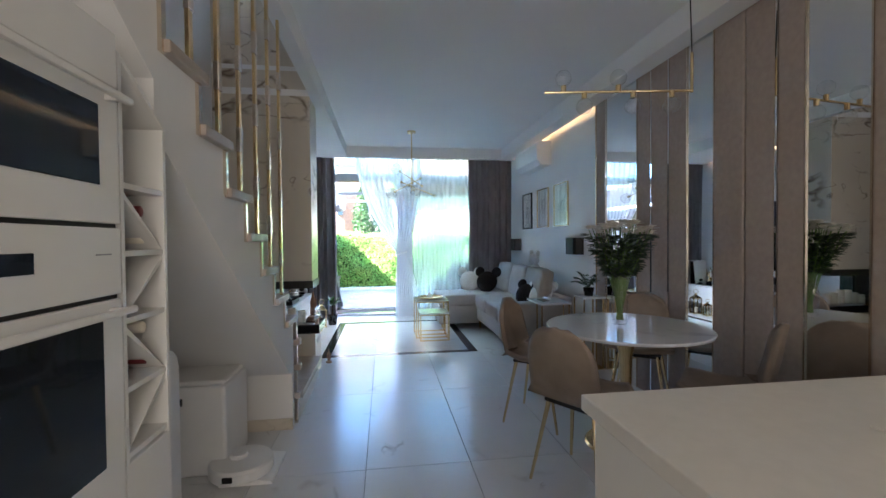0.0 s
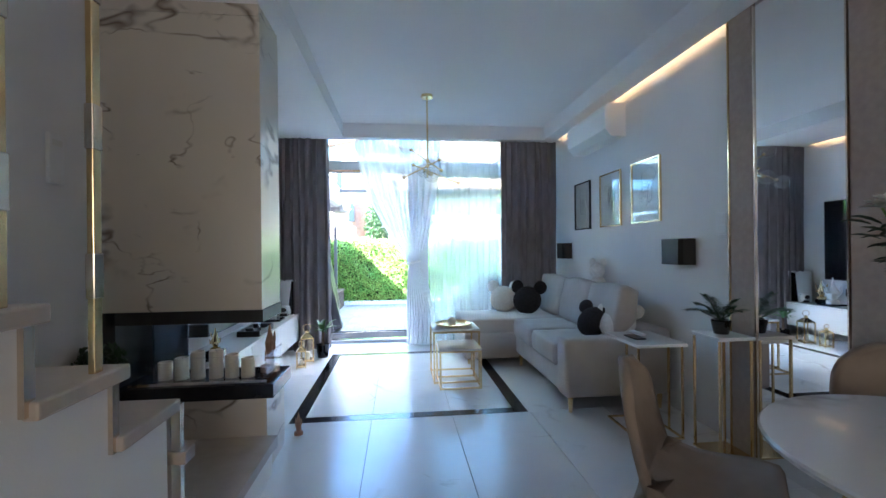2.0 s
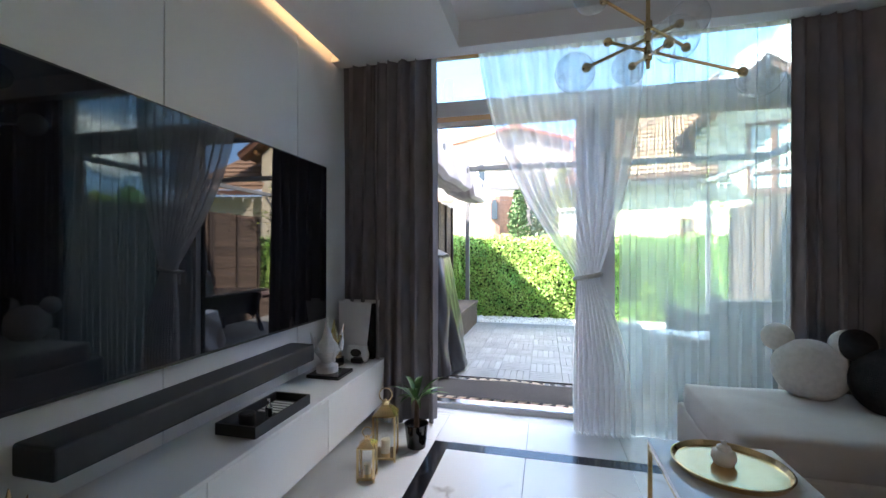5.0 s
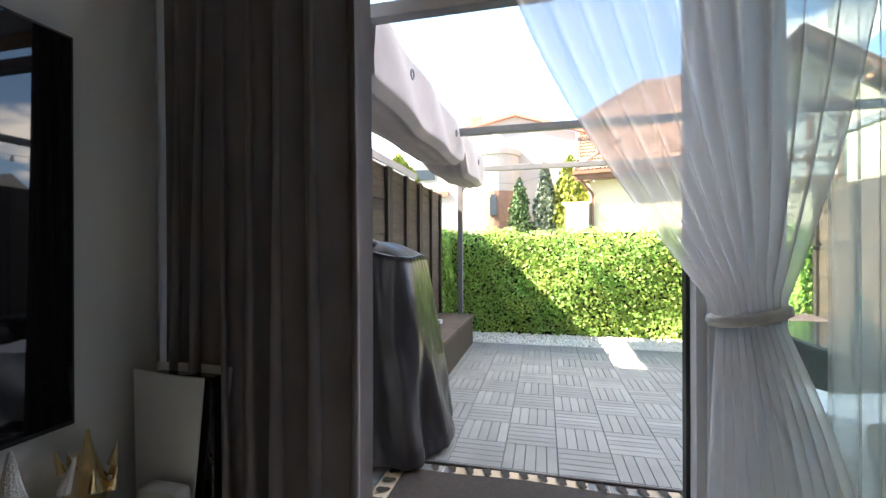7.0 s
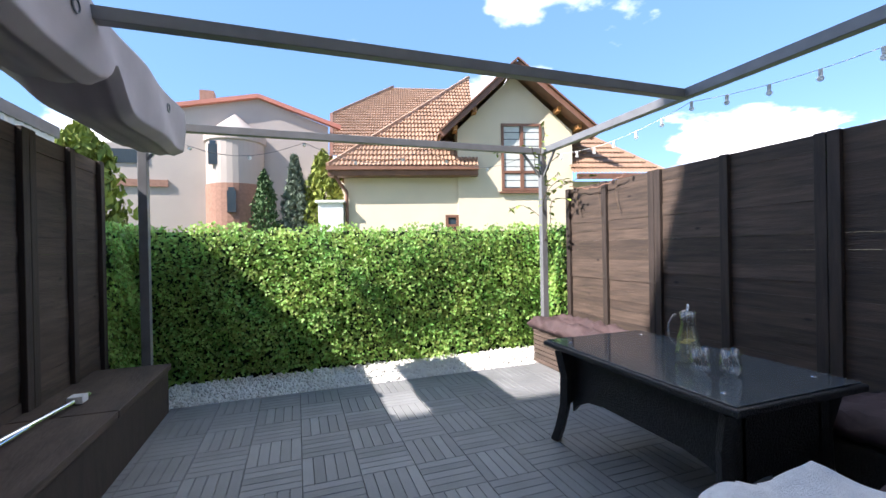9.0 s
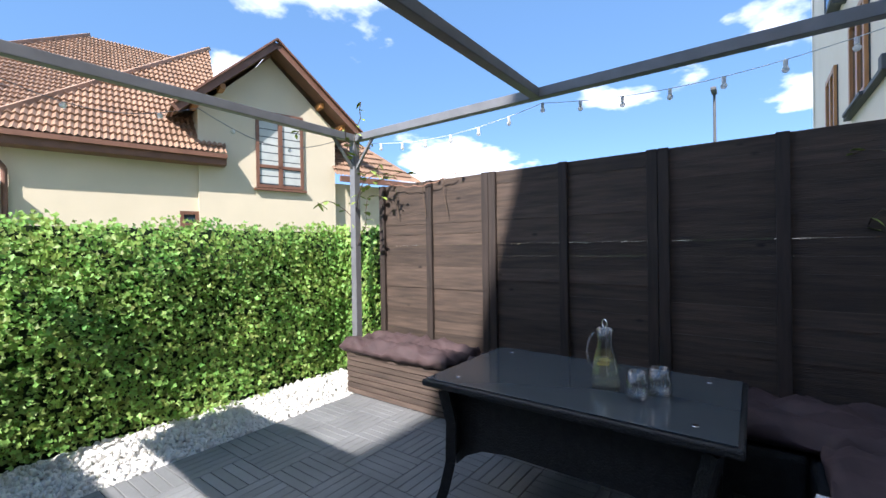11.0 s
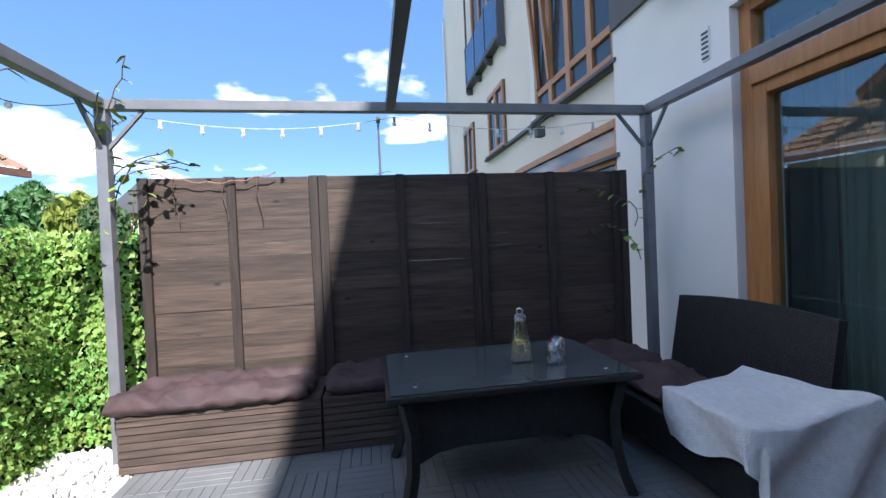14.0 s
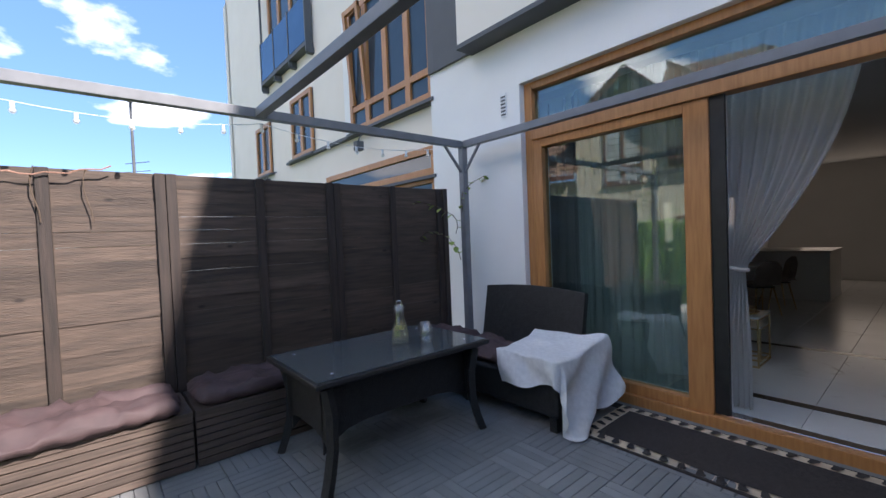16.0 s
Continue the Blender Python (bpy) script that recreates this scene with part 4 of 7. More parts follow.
s2 = thing("console_side_table", (2.12, 3.9, 0), label="small white-topped brass side table against the padded wall", category="side table", world=True)
part("top", box(2.0, 2.232, 3.84, 4.08, 0.70, 0.72, 0.002), M["whitegloss"], s2)
for y in (3.855, 4.065):
    for x in (2.015, 2.215):
        part("leg", box(x - 0.006, x + 0.006, y - 0.006, y + 0.006, 0.012, 0.70), M["gold"], s2)
part("base", box(2.005, 2.228, 3.845, 4.075, 0, 0.012, 0.002), M["gold"], s2)
pl = thing("palm_plant", (2.12, 3.97, 0.72), label="small dark green palm in a glossy pot on the side table", category="plant")
part("pot", lathe((0, 0, 0), [(0.04, 0), (0.055, 0.08), (0.05, 0.085), (0.0, 0.075)], 20), M["blackgloss"], pl)
bm = bmesh.new()
rnd = random.Random(21)
for k in range(11):
    a = k * 2.4 + 0.4
    L, e = rnd.uniform(0.16, 0.27), rnd.uniform(0.6, 1.35)
    d = Vector((math.cos(a) * math.cos(e), math.sin(a) * math.cos(e), math.sin(e)))
    if d.x > 0.2:
        d.x *= 0.35
    for q in range(3, 13):
        f = q / 12
        p = Vector((0, 0, 0.08)) + d * L * f + Vector((0, 0, -0.10 * f * f))
        s = d.cross(Vector((0, 0, 1))).normalized()
        for sg in (-1, 1):
            blade(bm, p, p + s * sg * 0.075 * (1.1 - f * 0.6) + d * 0.04 + Vector((0, 0, -0.015)), 0.012, 0.008, 3)
    tube((0, 0, 0.08), Vector((0, 0, 0.08)) + d * L * 0.6 + Vector((0, 0, -0.036)), 0.003, seg=5, bm=bm)
part("fronds", bm, M["darkleaf"], pl)

# ---- dining place ----
TX, TY = 1.56, 2.40
dt = thing("dining_table", (TX, TY, 0), label="round white marble-topped table on a brass pedestal", category="table")
part("top", lathe((0, 0, 0.728), [(0.46, 0), (0.478, 0.006), (0.48, 0.016), (0.474, 0.022), (0, 0.022)], 64), M["chimtop"], dt)
part("pedestal", lathe((0, 0, 0.02), [(0.05, 0.0), (0.036, 0.12), (0.032, 0.35), (0.04, 0.55), (0.075, 0.70), (0.08, 0.708)], 28), M["gold"], dt, smooth=True)
part("foot_disc", lathe((0, 0, 0), [(0.24, 0), (0.245, 0.008), (0.235, 0.02), (0.1, 0.028), (0.05, 0.04)], 48), M["gold"], dt, smooth=False)


def dining_chair(at, rz):
    c = thing("dining_chair", at, rz, label="taupe velvet shell chair with slim brass legs at the table", category="chair", group="chairs round the table")

    def shell(u, v):
        # v: seat front to back top; u: across
        x = (u - 0.5) * 2
        if v < 0.5:
            f = v / 0.5
            y, z = -0.22 + 0.40 * f, 0.455 + 0.02 * (1 - f) ** 3 - 0.02 * math.sin(math.pi * f)
            w = 0.215 + 0.02 * math.sin(math.pi * f)
        else:
            f = (v - 0.5) / 0.5
            y, z = 0.18 + 0.03 * math.sin(f * 1.57) + 0.05 * f, 0.455 + 0.40 * f
            w = 0.215 - 0.03 * f
            if f > 0.6:
                w *= math.sqrt(max(0.02, 1 - ((f - 0.6) / 0.42) ** 2)) * 0.92 + 0.08
            z = z
        if v < 0.12:
            w *= 0.75 + 0.25 * math.sin(v / 0.12 * 1.57)
        bend = 0.035 * x * x
        r = 0.0 if abs(v - 0.5) > 0.18 else (1 - abs(v - 0.5) / 0.18)
        return (x * w, y - (bend if v > 0.5 else 0) - 0.05 * r * (1 if v < 0.5 else 0) * 0.3, z + (bend * 0.7 if v < 0.5 else 0) + 0.02 * r)

    part("shell", sheet(16, 30, shell, 0.032), M["chair"], c, smooth=True)
    for sx in (-1, 1):
        for sy, yy in ((-1, -0.12), (1, 0.10)):
            part("leg", tube((sx * 0.13, yy, 0.44), (sx * 0.20, yy * 1.75, 0), 0.013, 0.008, 10), M["gold"], c)
    part("underframe", box(-0.15, 0.15, -0.13, 0.12, 0.425, 0.445, 0.004), M["black"], c)


dining_chair((1.16, 2.88, 0), 50)
dining_chair((1.10, 2.06, 0), 122)
dining_chair((1.88, 1.98, 0), 225)
dining_chair((1.98, 2.90, 0), -40)

va = thing("flower_vase", (1.55, 2.45, 0.75), label="clear glass vase with a bunch of white chrysanthemums", category="vase")
part("glass", lathe((0, 0, 0), [(0.040, 0), (0.045, 0.02), (0.055, 0.10), (0.050, 0.18), (0.044, 0.22), (0.05, 0.25), (0.047, 0.25), (0.041, 0.22), (0.047, 0.18), (0.051, 0.10), (0.041, 0.03), (0.0, 0.02)], 28), M["glass"], va, smooth=True)
bm = bmesh.new()
rnd = random.Random(5)
heads = []
for k in range(34):
    a = k * 2.399
    r = 0.20 * math.sqrt((k + 0.5) / 34)
    h = 0.60 + 0.03 * math.cos(r * 9) + rnd.uniform(-0.02, 0.02) - 0.35 * r * r
    heads.append((r * math.cos(a), r * math.sin(a), h))
    tube((0.02 * math.cos(a + 2), 0.02 * math.sin(a + 2), 0.03), (0.3 * r * math.cos(a), 0.3 * r * math.sin(a), 0.28), 0.003, seg=5, bm=bm)
    tube((0.3 * r * math.cos(a), 0.3 * r * math.sin(a), 0.28), heads[-1], 0.0028, seg=5, bm=bm)
part("stems", bm, M["stem"], va)
bm = bmesh.new()
for k in range(650):
    a, f = rnd.uniform(0, 6.3), rnd.uniform(0, 1)
    r = (0.06 + 0.14 * f) * math.sqrt(rnd.uniform(0.1, 1))
    p = Vector((r * math.cos(a), r * math.sin(a), 0.30 + 0.26 * f))
    e = rnd.uniform(-0.4, 0.6)
    blade(bm, p, p + Vector((0.06 * math.cos(a), 0.06 * math.sin(a), 0.04 * e)), 0.036, 0.008, 3)
part("leaves", bm, M["darkleaf"], va)
for h in heads:
    bm = bmesh.new()
    for lay, (nn, L, e) in enumerate(((15, 0.050, 0.1), (13, 0.042, 0.55), (9, 0.028, 1.1))):
        for k in range(nn):
            a = 2 * math.pi * k / nn + lay
            blade(bm, h, (h[0] + L * math.cos(a) * math.cos(e), h[1] + L * math.sin(a) * math.cos(e), h[2] + L * math.sin(e)), 0.014, 0.004, 3)
    part("flower_head", bm, M["petal"], va)

# padded wall with mirror strips
pw = thing("padded_wall", (2.26, 2.2, 0), label="taupe padded wall panels with full-height mirror strips", category="wall panel", kind="structure", world=True)
PX = 2.235
for a, b in ((3.85, 4.03), (3.147, 3.33), (2.937, 3.133), (2.735, 2.923), (2.25, 2.485), (2.047, 2.243), (1.875, 2.033), (1.20, 1.575), (0.80, 1.19), (0.40, 0.79), (-0.4, 0.0)):
    part("padded_panel", box(PX, XR, a, b, 0.0, 2.80, 0.012, 3), M["panel"], pw)
for a, b in ((3.34, 3.84), (2.49, 2.73), (1.58, 1.87), (0.005, 0.395)):
    part("mirror_strip", box(PX + 0.006, XR, a, b, 0.0, 2.80), M["mirror"], pw, "clear mirror strip")
    for y in (a - 0.004, b + 0.004):
        part("bevel_strip", box(PX - 0.002, XR, y - 0.004, y + 0.004, 0.0, 2.80), M["champ"], pw)
for y in (3.14, 2.93, 2.04):
    part("bevel_strip", box(PX - 0.001, XR, y - 0.006, y + 0.006, 0.0, 2.80), M["mirror"], pw)
part("end_strip", box(PX - 0.002, XR, 4.031, 4.040, 0.0, 2.80), M["gold"], pw)

# ---- hanging lamps ----
pd = thing("dining_pendant", (1.5, 2.4, 2.65), label="brass bar pendant with clear glass globes over the table", category="pendant lamp", world=True)
A, B = Vector((1.06, 2.46, 2.19)), Vector((1.95, 2.32, 2.19))
part("bar", tube(A, B, 0.008), M["gold"], pd)
part("drop_rod", tube((1.945, 2.32, 2.18), (1.945, 2.32, 2.42), 0.009), M["gold"], pd)
part("cord", tube((1.945, 2.32, 2.42), (1.93, 2.32, 2.81), 0.004, seg=8), M["black"], pd)
part("ceiling_plate", lathe((1.93, 2.32, 2.795), [(0.05, 0), (0.05, 0.022), (0, 0.024)], 20), M["gold"], pd)
for f, up in ((0.13, 1), (0.27, -1), (0.50, 1), (0.60, -1), (0.86, -1)):
    p = A.lerp(B, f)
    part("lamp_holder", tube(p, p + Vector((0, 0, 0.04 * up)), 0.016), M["gold"], pd)
    part("glass_globe", ball(p + Vector((0, 0, 0.085 * up)), 0.05), M["globe"], pd, "clear glass globe", smooth=True)

ch = thing("chandelier", (0.47, 5.86, ZC), label="brass branching chandelier with six clear glass globes", category="chandelier", world=True)
CXY = (0.47, 5.86)
part("ceiling_plate", lathe((*CXY, ZC - 0.03), [(0.06, 0), (0.06, 0.028), (0, 0.03)], 24), M["gold"], ch)
part("rod", tube((*CXY, 1.98), (*CXY, ZC - 0.03), 0.008), M["gold"], ch)
for z, a, tilt, l1, l2 in ((2.15, 10, -0.62, 0.20, 0.17), (2.10, 25, 0.52, 0.30, 0.16), (2.05, -8, -0.42, 0.16, 0.34), (2.03, 95, 0.25, 0.22, 0.22)):
    d = Vector((math.cos(radians(a)), math.sin(radians(a)), tilt)).normalized()
    c = Vector((*CXY, z))
    part("arm", tube(c - d * l1, c + d * l2, 0.0065), M["gold"], ch)
    part("hub", tube(c - Vector((0, 0, 0.016)), c + Vector((0, 0, 0.016)), 0.016), M["gold"], ch)
    for p, sg in ((c - d * l1, -1), (c + d * l2, 1)):
        part("joint", ball(p, 0.018, u=12, v=8), M["gold"], ch, smooth=True)
        if (z, sg) not in ((2.15, 1), (2.05, -1)):
            part("glass_globe", ball(p + d * sg * 0.055, 0.075), M["globe"], ch, "clear glass globe", smooth=True)

# ---- right wall ----
ac = thing("air_conditioner", (2.2, 5.7, 2.3), label="white split air conditioner under the ceiling", category="air conditioner", world=True)
part("casing", prism([(XR, 2.60), (XR - 0.17, 2.60), (XR - 0.205, 2.55), (XR - 0.20, 2.36), (XR - 0.14, 2.29), (XR, 2.29)], "y", 5.32, 6.18), M["plastic"], ac)
part("flap", prism([(XR - 0.202, 2.355), (XR - 0.145, 2.283), (XR - 0.135, 2.287), (XR - 0.194, 2.362)], "y", 5.36, 6.14), M["plastic"], ac)


def picture(y0, y1, z0, z1, frame_mat, label, bars):
    p = thing("framed_picture", (XR, (y0 + y1) / 2, z0), label=label, category="picture", group="pictures over the sofa", world=True)
    w = 0.014
    for a in ((y0, y0 + w, z0, z1), (y1 - w, y1, z0, z1), (y0 + w, y1 - w, z0, z0 + w), (y0 + w, y1 - w, z1 - w, z1)):
        part("frame_bar", box(XR - 0.022, XR, *a, 0.002), frame_mat, p)
    part("print", box(XR - 0.008, XR, y0 + w, y1 - w, z0 + w, z1 - w), M["paper"], p)
    rnd = random.Random(int(y0 * 100))
    cy, cz = (y0 + y1) / 2, (z0 + z1) / 2
    for k in range(bars):
        r = 0.018 + 0.085 * rnd.random()
        q = (cy + rnd.gauss(0, 0.035), cz + rnd.gauss(0, 0.06))
        t = rnd.uniform(0, 3.14)
        e1, e2 = Vector((0, math.cos(t), math.sin(t))), Vector((0, -math.sin(t), math.cos(t)))
        part("ink_stroke", ring((XR - 0.0085, *q), r, r * rnd.uniform(0.35, 0.8), 0.0016, e1, e2, 26, 4), M["ink"], p)
    part("glazing", box(XR - 0.016, XR - 0.014, y0 + w, y1 - w, z0 + w, z1 - w), M["glass"], p)


picture(6.04, 6.44, 1.46, 2.0, M["black"], "black-framed grey line drawing on white paper", 16)
picture(5.40, 5.81, 1.46, 2.0, M["gold"], "gold-framed pale grey drawing of a castle", 14)
picture(4.79, 5.21, 1.46, 2.0, M["gold"], "gold-framed pale line drawing", 12)
for y0, y1 in ((4.39, 4.66), (6.54, 6.80)):
    s = thing("wall_lamp", (XR, (y0 + y1) / 2, 1.12), label="black fabric half-shade wall lamp, switched off", category="wall lamp", group="wall lamps", world=True)
    part("shade", prism([(XR - 0.012, y0), (XR - 0.10, y0 + 0.012), (XR - 0.12, y0 + 0.04), (XR - 0.12, y1 - 0.04), (XR - 0.10, y1 - 0.012), (XR - 0.012, y1)], "z", 1.12, 1.31), M["black"], s)
    part("backplate", box(XR - 0.012, XR, y0 + 0.06, y1 - 0.06, 1.15, 1.28), M["gold"], s)
sw = thing("light_switch", (XR, 4.16, 1.33), label="white double light switch on the wall", category="switch", world=True)
part("plate", box(XR - 0.01, XR, 4.11, 4.20, 1.32, 1.475, 0.003), M["plastic"], sw)
part("rocker", box(XR - 0.014, XR - 0.01, 4.125, 4.185, 1.405, 1.462, 0.002), M["plastic"], sw)
part("rocker", box(XR - 0.014, XR - 0.01, 4.125, 4.185, 1.333, 1.39, 0.002), M["plastic"], sw)

# ---- curtains ----


def drape(name, x0, x1, z1, label, folds, material, y=6.98, amp=0.045, edge=0.0):
    """Hanging cloth in folds of uneven width and depth that spread a little towards the floor."""
    rnd = random.Random(int(abs(x0) * 77) + folds)
    wid = [rnd.uniform(0.65, 1.45) for _ in range(folds)]
    dep = [rnd.uniform(0.6, 1.25) for _ in range(folds + 1)]
    cut = [sum(wid[:k]) / sum(wid) for k in range(folds + 1)]

    def f(u, v):
        i = max(k for k in range(folds) if cut[k] <= u + 1e-9)
        q = (u - cut[i]) / (cut[i + 1] - cut[i])
        ph = 2 * math.pi * (i + q)
        a = amp * (dep[i] * (1 - q) + dep[i + 1] * q) * (0.6 + 0.4 * v)
        wave = math.sin(ph) + 0.22 * math.sin(2 * ph + 1.3 * i + 0.5 * v)
        x = x0 + (x1 - x0) * u + a * 0.55 * math.sin(2 * ph) * (0.5 + 0.5 * v) + 0.010 * math.sin(3.1 * v + 2.0 * i)
        return (x, y + a * wave + 0.012 * math.sin(7 * u + 3 * v) + edge * u ** 7, z1 - (z1 - 0.012) * v)

    return solo(name, sheet(folds * 16, 20, f), material, label, "curtain", smooth=True)


drape("curtain", -1.42, -0.71, 2.80, "long taupe curtain gathered beside the terrace door", 7, M["curtain"], amp=0.072, edge=0.10)
drape("curtain", 1.50, 2.25, 2.80, "long taupe curtain gathered behind the sofa", 8, M["curtain"], amp=0.06)
drape("sheer_curtain", 0.56, 1.66, 2.80, "white translucent sheer hanging over the fixed window", 15, M["sheer"], y=7.13, amp=0.022)


def swag(u, v):
    # drawn aside and tied at waist height, then falling free
    z = 2.80 - 2.79 * v
    zt = 0.615
    top0, top1 = -0.42, 0.72
    if v < zt:
        f = v / zt
        e = f ** 0.92
        l = top0 + (0.29 - top0) * (e if e < 1 else 1) - 0.17 * math.sin(math.pi * f)
        r = top1 + (0.43 - top1) * f ** 2.2
    else:
        f = (v - zt) / (1 - zt)
        g = math.sin(min(1, f * 1.4) * math.pi / 2)
        l, r = 0.29 - 0.03 * g, 0.43 + 0.20 * g
    x = l + (r - l) * u
    a = (0.02 + 0.012 * min(1, abs(v - zt) * 5)) * math.sin(2 * math.pi * u * 11 + 0.4 * math.sin(5 * v))
    return (x, 7.08 + a, z + (0.05 * math.sin(math.pi * u) if 0.2 < v < zt else 0))


sg = thing("tied_sheer_curtain", (0.36, 7.08, 0.01), label="white sheer curtain drawn aside and tied in a swag", category="curtain", world=True)
part("cloth", sheet(132, 40, swag), M["gathered"], sg, smooth=True)
bm = ring((0.36, 7.08, 1.085), 0.085, 0.06, 0.016, Vector((1, 0, 0.2)).normalized(), (0, 1, 0))
part("tie_band", bm, M["plushw"], sg)

ip = thing("intercom_panel", (XL, 3.78, 1.58), label="white intercom panel on the wall beside the stairs", category="intercom", world=True)
part("plate", box(XL, XL + 0.02, 3.735, 3.825, 1.58, 1.82, 0.004), M["plastic"], ip)
part("speaker_bars", box(XL + 0.02, XL + 0.022, 3.75, 3.81, 1.76, 1.79), M["paper"], ip)

ah = thing("air_purifier", (-0.83, 1.75, 0), label="slim white round-topped purifier under the stairs", category="air purifier", world=True)
part("body", prism([(1.68, 0.02), (1.82, 0.02), (1.82, 0.78), (1.805, 0.83), (1.77, 0.86), (1.73, 0.86), (1.695, 0.83), (1.68, 0.78)], "x", -0.95, -0.76), M["plastic"], ah)
part("foot", box(-0.97, -0.74, 1.66, 1.84, 0.0, 0.02, 0.004), M["plastic"], ah)

# ---- terrace door ----
wd = thing("window_1", (0.63, 7.39, 0), label="golden oak terrace door with a slid-open glass leaf and a transom", category="terrace door", kind="structure", world=True)
FY0, FY1 = 7.33, 7.45
M["framein"] = pbr("pale_inner_frame", (0.62, 0.63, 0.65), (0.57, 0.58, 0.60), 3, 0.4)


def oak_bar(name, x0, x1, z0, z1, y0=FY0, y1=FY1, parent=None, m="oak"):
    o = part(name, box(x0, x1, y0 + 0.014, y1, z0, z1, 0.006), M[m], parent or wd)
    part("inner_face", box(x0, x1, y0, y0 + 0.012, z0, z1, 0.003), M["framein"], parent or wd, "pale grey inner face of the frame")
    return o


oak_bar("frame_jamb", OPR - 0.09, OPR, 0.0, HEAD)
oak_bar("frame_jamb", OPL, OPL + 0.08, 0.0, HEAD, m="framein")
oak_bar("frame_head", OPL + 0.08, OPR - 0.09, HEAD - 0.07, HEAD)
oak_bar("transom_bar", OPL + 0.08, OPR - 0.09, 2.33, 2.45, FY0, FY1 + 0.02)
oak_bar("sill", OPL + 0.08, OPR - 0.09, -0.05, 0.035, FY0, FY1 + 0.03)
part("threshold_track", box(OPL + 0.08, 0.36, 7.335, 7.42, 0.036, 0.05, 0.003), M["chrome"], wd, "aluminium threshold track")
part("inner_sill", box(OPL, OPR, YW, FY0, -0.012, 0.0), M["chimtop"], wd)
part("transom_pane", box(OPL + 0.08, OPR - 0.09, 7.385, 7.393, 2.45, HEAD - 0.07), M["pane"], wd, "transom glass")
leaf = oak_bar("sliding_leaf_stile", 0.40, 0.57, 0.036, 2.33)
oak_bar("stile", OPR - 0.19, OPR - 0.09, 0.036, 2.33, parent=leaf)
oak_bar("rail", 0.57, OPR - 0.19, 0.036, 0.12, parent=leaf)
oak_bar("rail", 0.57, OPR - 0.19, 2.25, 2.33, parent=leaf)
part("leaf_pane", box(0.57, OPR - 0.19, 7.385, 7.393, 0.12, 2.25), M["pane"], wd, "large clear pane")
part("edge_profile", box(0.318, 0.399, 7.335, 7.394, 0.051, 2.33), M["plastic"], wd, "white leaf edge with a black seal")
part("black_seal", box(0.306, 0.399, 7.396, 7.435, 0.051, 2.33), M["black"], wd)
part("inner_stile_cover", box(0.345, 0.44, 7.305, 7.329, 0.051, 2.33, 0.003), M["framein"], wd)
hd = part("handle_plate", box(0.395, 0.43, 7.292, 7.304, 0.95, 1.17, 0.003), M["plastic"], wd)
part("lever", tube((0.412, 7.294, 1.06), (0.412, 7.245, 1.06), 0.011), M["plastic"], hd)
part("lever_arm", tube((0.412, 7.25, 1.065), (0.412, 7.245, 0.94), 0.011), M["plastic"], hd)
for o in bpy.data.objects:
    if o.name.startswith(("leaf_pane", "transom_pane")):
        o.visible_shadow = False

# ---- our house and the row, seen from the terrace ----
DK = -0.03
fac = thing("row_house", (3.0, 7.8, DK), label="white and beige rendered terrace house row with golden oak windows", category="building", kind="structure", world=True)
part("ground_wall", box(OPR, 3.42, YO + 0.001, YO + 0.02, -0.1, 3.42), M["render"], fac)
part("ground_wall", box(-3.5, OPL, YO + 0.001, YO + 0.02, -0.1, 3.42), M["render"], fac)
part("party_wall", box(XR + 0.25, 3.42, 7.0, YO, -0.1, 3.42), M["render"], fac)
part("ground_wall_left", box(-16, -3.5, 7.30, YO, -0.1, 3.42), M["render"], fac)
part("lintel_wall", box(OPL, OPR, YO + 0.001, YO + 0.02, HEAD, 3.42), M["render"], fac)
part("upper_wall", box(-16, 2.66, 7.25, YO + 0.25, 3.42, 10.6), M["tanrender"], fac)
part("soffit_edge", box(-16, 2.67, 7.49, YO + 0.262, 3.40, 3.445), M["grey"], fac)
part("dark_panel", box(2.66, 3.30, 7.25, YO + 0.06, 3.42, 10.0), M["grey"], fac, "dark grey facade panel")
part("facade_vent", box(2.20, 2.27, YO + 0.02, YO + 0.03, 2.62, 2.86), M["plastic"], fac)
for k in range(6):
    part("vent_slat", box(2.205, 2.265, YO + 0.028, YO + 0.036, 2.635 + k * 0.036, 2.65 + k * 0.036), M["grey"], fac)


